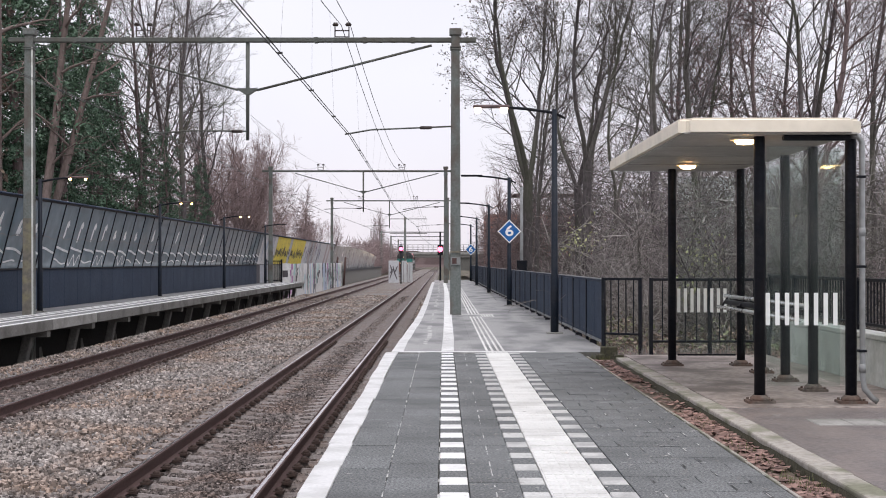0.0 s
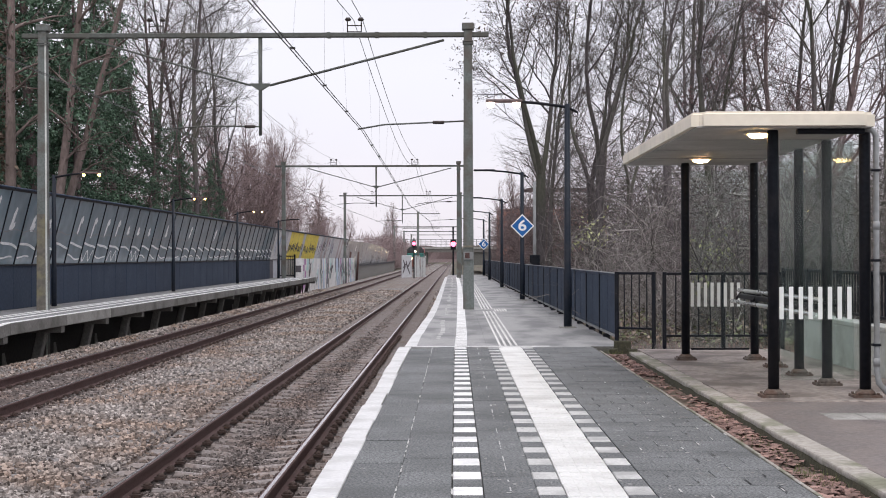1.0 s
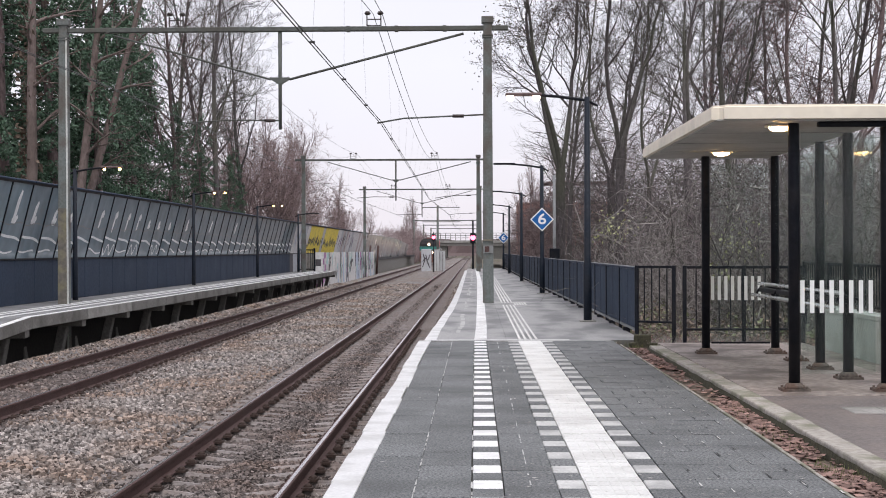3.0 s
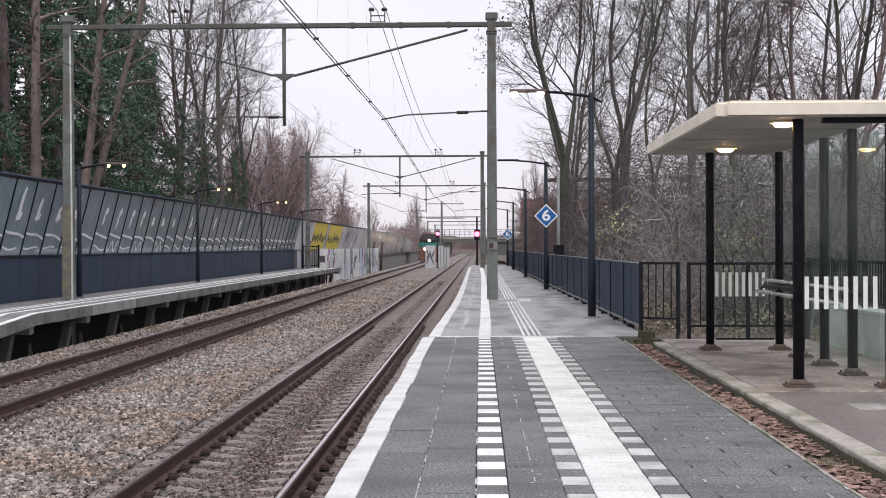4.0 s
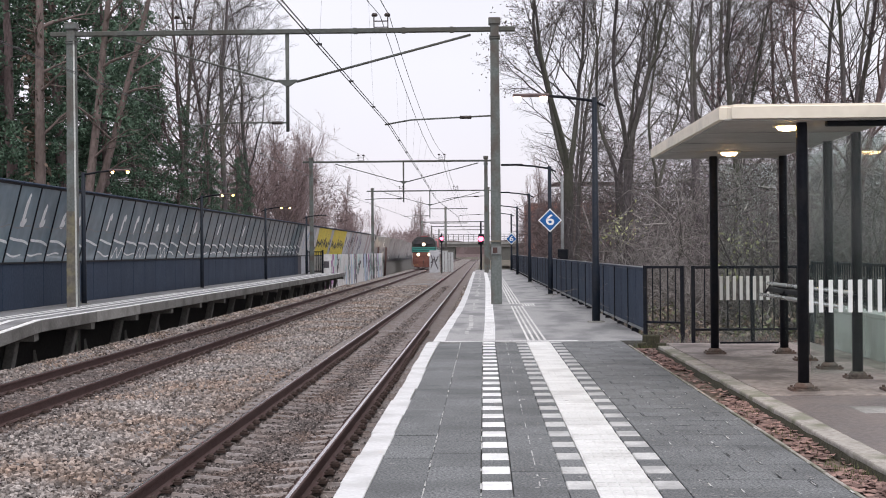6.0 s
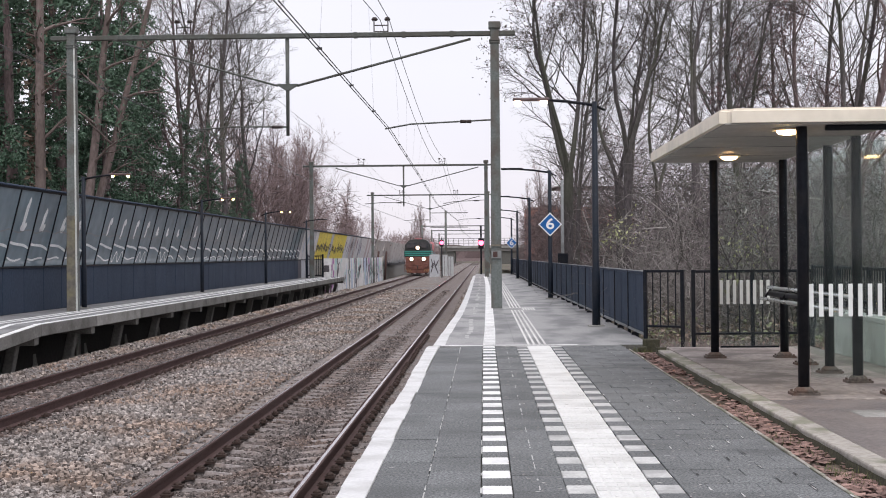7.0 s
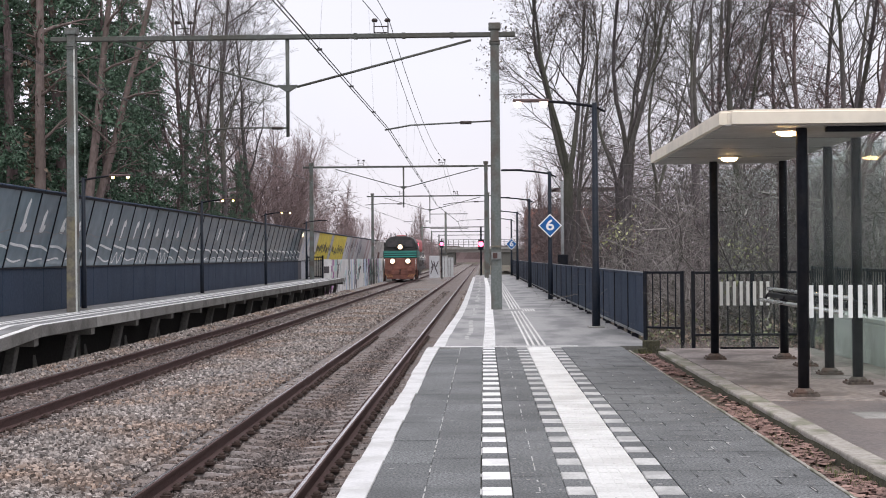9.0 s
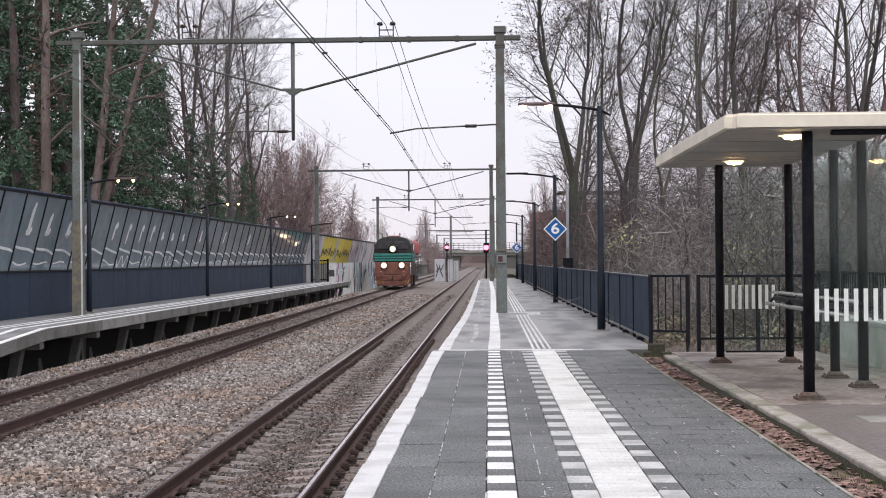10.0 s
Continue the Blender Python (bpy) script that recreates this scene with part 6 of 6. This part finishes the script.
    for seed in (31, 32, 33, 34):
        g, dark = Growth(seed, 1.5), Growth(seed + 50, 1.5)
        for k in range(13):
            a = g.rng.uniform(0, 6.28)
            (g if k % 3 == 0 else dark).branch(Vector((0.25 * math.cos(a), 0.25 * math.sin(a), -0.2)), Vector((0.6 * math.cos(a), 0.6 * math.sin(a), 1)), g.rng.uniform(1.8, 4.2), 0.026, 0, SHRUB)
        s = thing("shrub", "leafless tangled shrub with pale arching stems", "shrub", pose(0, -400, 0), "shrubs beside the platform")
        part("stem_tangle", raw_mesh("stem_tangle", *g.wood, "brush"), None, s, kind="stuff")
        part("twig_tangle", raw_mesh("twig_tangle", *g.twig, "brush"), None, s, kind="stuff")
        part("stem_tangle", raw_mesh("stem_tangle", *dark.wood, "bark"), None, s, "dark stems", kind="stuff")
        part("twig_tangle", raw_mesh("twig_tangle", *dark.twig, "twig_haze"), None, s, kind="stuff")
        if seed == 34:
            part("leaves", leaf_mesh("leaves", [p for p in g.tips for c in g.tips[60:70:4] if (p - c).length < 0.45 and g.rng.random() < 0.5], 0.055, "leaf_light", g.rng, 0.06, 2), None, s, "few pale green leaves", "stuff")
        shrubs.append(s)
    spots = [(5.4, 37), (5.3, 31.0), (5.9, 41), (5.6, 25.5), (5.6, 46)]
    spots += [(5.7 + rng.uniform(-0.2, 0.5), 26 + 4.0 * k) for k in range(7)]
    spots += [(5.4 + 0.8 * k, 25.6 + rng.uniform(-0.4, 1.6)) for k in range(9)]
    spots += [(5.4 + 1.1 * k, 28 + rng.uniform(-1, 2)) for k in range(5)]
    spots += [(7.6 + 0.5 * k, 17.5 + 1.3 * k + rng.uniform(-0.4, 0.4)) for k in range(7)]
    for i, (x, y) in enumerate(spots):
        t = copy_thing(shrubs[3 if i in (0, 3) else i % 3], pose(x, y, -0.3, 0, 0, rng.uniform(0, 360)))
        t.scale = (1, 1, rng.uniform(0.75, 1.25))
    for src in shrubs:
        for o in (*src.children_recursive, src):
            bpy.data.objects.remove(o)

    # the thicket of thin stems that closes the woods
    def thicket(name, mat, count, label, region, thick, seed, bend=0.0):
        r = np.random.default_rng(seed)
        x0, x1, y0, y1, z0, z1 = region
        p = np.stack([r.uniform(x0, x1, count), r.uniform(y0, y1, count), z0 + (z1 - z0) * r.random(count) ** (1.5 if z1 < 12 else 1.1)], -1)
        d = np.stack([r.normal(0, 0.6, count), r.normal(0, 0.6, count), r.uniform(-0.35, 1.0, count)], -1)
        d /= np.linalg.norm(d, axis=1)[:, None]
        n = r.uniform(0.5, 2.1, count)[:, None]
        w = thick * r.uniform(0.5, 1.5, count)[:, None]
        side = np.cross(d, r.normal(0, 1, (count, 3)))
        side /= np.linalg.norm(side, axis=1)[:, None]
        up = np.cross(d, side)
        ring = lambda c, w: [c + side * w, c + (-0.5 * side + 0.87 * up) * w, c + (-0.5 * side - 0.87 * up) * w]
        if bend:
            # a stem that curves through two joints
            sway = side * r.uniform(-bend, bend, count)[:, None] + up * r.uniform(-bend, bend, count)[:, None]
            v = np.stack(ring(p, w) + ring(p + (0.33 * d + 0.16 * sway) * n, w * 0.8) + ring(p + (0.66 * d + 0.12 * sway) * n, w * 0.55) + [p + (d - 0.2 * sway) * n], 1).reshape(-1, 3)
            tri = [t for q in (0, 3) for a, b in ((0, 1), (1, 2), (2, 0)) for t in ((q + a, q + b, q + 3 + b), (q + a, q + 3 + b, q + 3 + a))]
            tri = np.array(tri + [(6, 7, 9), (7, 8, 9), (8, 6, 9)])
        else:
            v = np.stack(ring(p, w) + [p + d * n], 1).reshape(-1, 3)
            tri = np.array(((0, 1, 3), (1, 2, 3), (2, 0, 3)))
        f = (tri[None] + (10 if bend else 4) * np.arange(count)[:, None, None]).reshape(-1, 3).tolist()
        tagged(new(name, raw_mesh(name, v.tolist(), f, mat)), label, kind="stuff")

    thicket("twig_haze", "twig_haze", 30000, "haze of purple-brown twigs in the depth of the wood", (5.0, 36, 62, 118, 0, 10), 0.013, 46)
    thicket("thicket", "bark", 30000, "tangled leafless undergrowth of the wood beside the platform", (5.0, 34, 55, 110, -0.5, 6.0), 0.016, 41)
    thicket("thicket", "bark", 5200, "dark dry undergrowth behind the railing", (4.4, 18, 25, 50, -0.5, 3.2), 0.008, 42, 1.0)
    thicket("thicket", "brush", 2400, "low pale bramble stems behind the railing", (3.6, 7.8, 24.2, 34, -0.35, 0.7), 0.006, 47, 1.3)
    thicket("thicket", "brush", 850, "pale curving branches behind the railing", (4.4, 12, 25, 40, -0.3, 3.4), 0.012, 48, 1.6)
    thicket("thicket", "brush", 500, "pale dry stems behind the platform fence", (3.0, 5.4, 27, 48, -0.3, 2.2), 0.010, 49, 1.7)
    r3 = random.Random(9)
    for mat, count, label in (("dead_leaf", 3600, "withered bramble leaves behind the railing"), ("bramble", 2600, "dull green bramble leaves behind the railing")):
        spots = []
        while len(spots) < count:
            x, y = r3.uniform(2.95, 7.5), 23.4 + 10.5 * r3.random() ** 1.4
            h = 0.55 + 0.5 * noise.noise((x * 1.1, y * 0.7, 3.0))
            spots.append((x, y, -0.33 + max(0.08, h) * r3.random() ** 1.3))
        tagged(new("bramble_leaves", leaf_mesh("bramble_leaves", spots, 0.042, mat, r3, 0.03, 1)), label, kind="stuff")
    for (x, y, z), size, count in (((5.2, 28, 1.5), 0.28, 150), ((5.42, 28.3, 1.15), 0.16, 60), ((3.75, 38, 2.1), 0.34, 90), ((3.5, 38, 1.8), 0.3, 50)):
        spots = [(x + r3.gauss(0, size), y + r3.gauss(0, size), z + r3.gauss(0, size * 0.7)) for k in range(count)]
        sprig = thing("leafy_sprig", "sprig of pale yellow-green leaves in the brush", "shrub", group="leafy sprigs")
        part("leaves", leaf_mesh("leaves", spots, 0.05, "leaf_light", r3, 0.03, 1), None, sprig)
        part("stem", tube(bmesh.new(), [(x + 0.2, y, -0.5), (x + 0.1, y, z * 0.6), (x, y, z + size)], [0.02, 0.015, 0.006], 5), "bark", sprig)
    thicket("thicket", "bark_red", 18000, "tangled undergrowth behind the noise barrier", (-34, -13, 60, 150, 0, 8), 0.022, 43)
    thicket("thicket", "twig_pink", 8000, "pinkish far undergrowth by the line", (-18, -11.5, 240, 380, -1, 5), 0.04, 44)
    thicket("thicket", "bark_red", 7500, "reddish undergrowth behind the far fence", (3.4, 8.5, 80, 146, -0.5, 5.0), 0.02, 45)


build_woods()


# ---- locomotive ----
def build_loco():
    lo = thing("locomotive", "diesel locomotive with dark cab, turquoise stripes and red hood, headlights lit", "locomotive")
    M["loco_dark"] = material("grimy_black_paint", (0.010, 0.011, 0.011), (0.028, 0.028, 0.026), 0.5, grain=5, stain=1.5, relief=0.03)
    M["loco_green"] = material("dark_green_paint", (0.012, 0.05, 0.045), (0.025, 0.085, 0.075), 0.45, grain=5, stain=1.5, relief=0.03)
    M["teal"] = material("turquoise_stripe", (0.035, 0.22, 0.19), (0.055, 0.31, 0.265), 0.45, grain=5, stain=2, relief=0)
    M["loco_red"] = material("faded_red_paint", (0.34, 0.045, 0.055), (0.50, 0.09, 0.10), 0.5, grain=4, stain=1.2, relief=0.03)
    M["loco_rust"] = material("rust_red_buffer_beam", (0.15, 0.058, 0.043), (0.27, 0.115, 0.088), 0.7, grain=8, stain=2, relief=0.1, stain_color=(0.09, 0.05, 0.042), stain_amount=0.5)
    M["chevron"] = material("faded_orange_paint", (0.30, 0.14, 0.07), (0.45, 0.24, 0.13), 0.7, grain=8, stain=3, relief=0)
    M["loco_glass"] = material("dark_cab_glass", (0.02, 0.022, 0.026), (0.06, 0.05, 0.05), 0.12, grain=2, relief=0, spec=0.35)
    # cab: upper half drawn in towards a rounded roof
    bm = bmesh.new()
    prof = [(-1.42, 1.05), (1.42, 1.05), (1.45, 2.62), (1.34, 3.2), (1.16, 3.56), (0.85, 3.76), (0.4, 3.84), (-0.4, 3.84), (-0.85, 3.76), (-1.16, 3.56), (-1.34, 3.2), (-1.45, 2.62)]
    n = len(prof)
    a = [bm.verts.new((x, 0.25 + 0.22 * max(0, z - 2.5), z)) for x, z in prof]
    b = [bm.verts.new((x, 3.6, z)) for x, z in prof]
    for i in range(n):
        bm.faces.new((a[i], a[(i + 1) % n], b[(i + 1) % n], b[i]))
    bm.faces.new(a[::-1]), bm.faces.new(b)
    cab = part("cab", rounded(bm, 0.07), "loco_dark", lo, "dark driver's cab")
    slope = pose(0, 0.25, 2.62, -12.4, 0, 0)
    for x0, x1 in ((-1.12, -0.1), (0.1, 1.12)):
        part("window", rounded(box(bmesh.new(), x0, x1, -0.03, 0.02, 0.28, 0.86, slope), 0.012), "loco_glass", cab, "dark cab windscreen")
    part("lamp_box", rounded(box(bmesh.new(), -0.36, 0.36, 0.13, 0.32, 2.68, 3.14), 0.05), "loco_dark", cab)
    for s in (-1, 1):
        part("side_window", box(bmesh.new(), s * 1.42 - 0.03, s * 1.42 + 0.03, 1.0, 2.6, 2.75, 3.3), "loco_glass", cab, "dark side window")
    part("roof_hatch", rounded(box(bmesh.new(), -0.4, 0.4, 1.2, 3.2, 3.82, 3.92), 0.04), "loco_red", cab)
    for x in (-0.8, -0.45, 0.5):
        part("horn", tube(bmesh.new(), [(x, 0.7, 3.76), (x, 0.7, 3.98), (x, 0.55, 4.02)], [0.03, 0.03, 0.06], 8), "loco_dark", cab)
    # nose band with stripes
    part("nose", rounded(box(bmesh.new(), -1.46, 1.46, 0.16, 3.62, 1.95, 2.6), 0.08), "loco_green", lo, "dark green band below the windscreen")
    for z in (2.02, 2.22, 2.42):
        bm = box(bmesh.new(), -1.39, 1.39, 0.148, 0.157, z, z + 0.105)
        part("stripe", bm, "teal", lo, "turquoise stripe")
        for s in (-1, 1):
            part("stripe", box(bmesh.new(), s * 1.467 - 0.004, s * 1.467 + 0.004, 0.25, 3.55, z, z + 0.105), "teal", lo, "turquoise stripe")
    part("lower_front", rounded(box(bmesh.new(), -1.42, 1.42, 0.12, 1.0, 0.95, 1.93), 0.07), "loco_rust", lo, "rust-brown lower front")
    part("buffer_beam", rounded(box(bmesh.new(), -1.3, 1.3, 0.0, 0.35, 0.55, 0.96), 0.04), "loco_rust", lo)
    part("plough", rounded(box(bmesh.new(), -1.15, 1.15, 0.02, 0.2, 0.16, 0.55), 0.03), "loco_rust", lo)
    for s in (-1, 1):
        buf = part("buffer", tube(bmesh.new(), [(s * 0.88, 0.1, 1.02), (s * 0.88, -0.42, 1.02), (s * 0.88, -0.44, 1.02), (s * 0.88, -0.52, 1.02)], [0.1, 0.1, 0.22, 0.2], 16), "loco_rust", lo)
        part("handrail", tube(bmesh.new(), [(s * 1.33, 0.0, 0.9), (s * 1.33, -0.08, 1.0), (s * 1.33, -0.08, 1.85), (s * 1.33, 0.14, 1.92)], 0.025, 6), "chrome", lo)
        steps = part("steps", box(bmesh.new(), s * 1.25 - 0.18, s * 1.25 + 0.18, 0.15, 0.5, 0.3, 0.34), "loco_rust", lo)
        part("step_side", box(bmesh.new(), s * 1.42 - 0.02, s * 1.42 + 0.02, 0.15, 0.5, 0.3, 1.0), "loco_rust", steps)
        h = part("headlight_box", rounded(box(bmesh.new(), s * 0.66 - 0.24, s * 0.66 + 0.24, 0.05, 0.16, 1.43, 1.92), 0.06), "loco_dark", lo)
        part("headlight", tube(bmesh.new(), [(s * 0.66, 0.04, 1.68), (s * 0.66, 0.0, 1.68), (s * 0.66, -0.03, 1.68)], [0.165, 0.15, 0.08], 20), "headlight", h, "glowing headlight")
        # emissive ring added round the lens to draw its bloom
        part("reflector", tube(bmesh.new(), [(s * 0.66, 0.08, 1.68), (s * 0.66, 0.02, 1.68), (s * 0.66, 0.01, 1.68)], [0.22, 0.22, 0.2], 20), "reflector", h, "glowing ring painted as the headlight's halo")
    part("headlight", tube(bmesh.new(), [(0, 0.12, 2.9), (0, 0.08, 2.9), (0, 0.05, 2.9)], [0.165, 0.15, 0.08], 20), "headlight", cab, "glowing headlight")
    part("reflector", tube(bmesh.new(), [(0, 0.16, 2.9), (0, 0.10, 2.9), (0, 0.09, 2.9)], [0.22, 0.22, 0.2], 20), "reflector", cab, "glowing ring painted as the headlight's halo")
    for s in (-1, 1):
        for k in range(3):
            x = s * (0.78 + 0.2 * k)
            part("warning_stripe", box(bmesh.new(), -0.05, 0.05, -0.004, 0.004, -0.22, 0.22, pose(x, 0.012, 0.5, 0, s * 35, 0)), "chevron", lo, "faded orange warning stripe")
    part("coupling", tube(bmesh.new(), [(0, 0.0, 0.95), (0, -0.3, 0.93), (0, -0.36, 0.6)], 0.05, 8), "loco_dark", lo)
    # long hood, frame, rails and bogies
    part("hood", rounded(box(bmesh.new(), -1.2, 1.2, 3.62, 13.2, 2.45, 3.62), 0.25), "loco_red", lo, "long red engine hood")
    part("hood_base", rounded(box(bmesh.new(), -1.32, 1.32, 3.61, 13.3, 1.21, 2.44), 0.05), "loco_dark", lo, "dark lower side of the hood")
    part("roof_grille", rounded(box(bmesh.new(), -0.7, 0.7, 5.0, 8.0, 3.56, 3.7), 0.05), "loco_dark", lo)
    for k in range(8):
        for s in (-1, 1):
            part("hood_door", rounded(box(bmesh.new(), s * 1.325 - 0.012, s * 1.325 + 0.012, 3.8 + k * 1.15, 4.85 + k * 1.15, 1.4, 2.35), 0.01, 1), "loco_dark", lo)
    part("frame", rounded(box(bmesh.new(), -1.42, 1.42, 0.4, 14.2, 0.92, 1.2), 0.03), "loco_dark", lo)
    for s in (-1, 1):
        for z in (1.75, 2.2):
            part("walkway_rail", tube(bmesh.new(), [(s * 1.45, 3.7, z), (s * 1.45, 14.0, z)], 0.02, 6), "chrome", lo)
        for k in range(7):
            part("rail_post", tube(bmesh.new(), [(s * 1.45, 3.75 + 1.7 * k, 1.2), (s * 1.45, 3.75 + 1.7 * k, 2.2)], 0.02, 6), "chrome", lo)
    part("fuel_tank", rounded(box(bmesh.new(), -1.25, 1.25, 5.8, 8.4, 0.35, 0.93), 0.1), "loco_dark", lo)
    for yb in (2.9, 11.3):
        for s in (-1, 1):
            part("bogie_side", rounded(box(bmesh.new(), s * 1.02 - 0.06, s * 1.02 + 0.06, yb - 1.7, yb + 1.7, 0.4, 0.8), 0.05), "loco_dark", lo)
        for dy in (-1.2, 1.2):
            w = bmesh.new()
            for s in (-1, 1):
                tube(w, [(s * 0.70, 0, 0), (s * 0.735, 0, 0), (s * 0.74, 0, 0), (s * 0.83, 0, 0)], [0.53, 0.53, 0.5, 0.497], 28)
            tube(w, [(-0.7, 0, 0), (0.7, 0, 0)], 0.09, 10)
            WHEELS.append(part("wheelset", w, "loco_dark", lo, m=pose(0, yb + dy, 0.497)))
    return lo


WHEELS = []
LOCO = build_loco()
LOCO.scale = (1.08, 1.0, 1.075)


# ---- what moves ----
def loco_y(t):
    return 113.0 * (1 + 0.1517 * (10 - t))


def motions():
    walk(LOCO, [(t, pose(FAR_X - 0.2, loco_y(t), RAIL_Z, 0, 0, -0.9)) for t in range(11)])
    for w in WHEELS:
        y = w.location.y
        walk(w, [(k / FPS, pose(0, y, 0.497, math.degrees((loco_y(k / FPS) - loco_y(0)) / -0.497) % 360)) for k in range(10 * FPS + 1)])


motions()
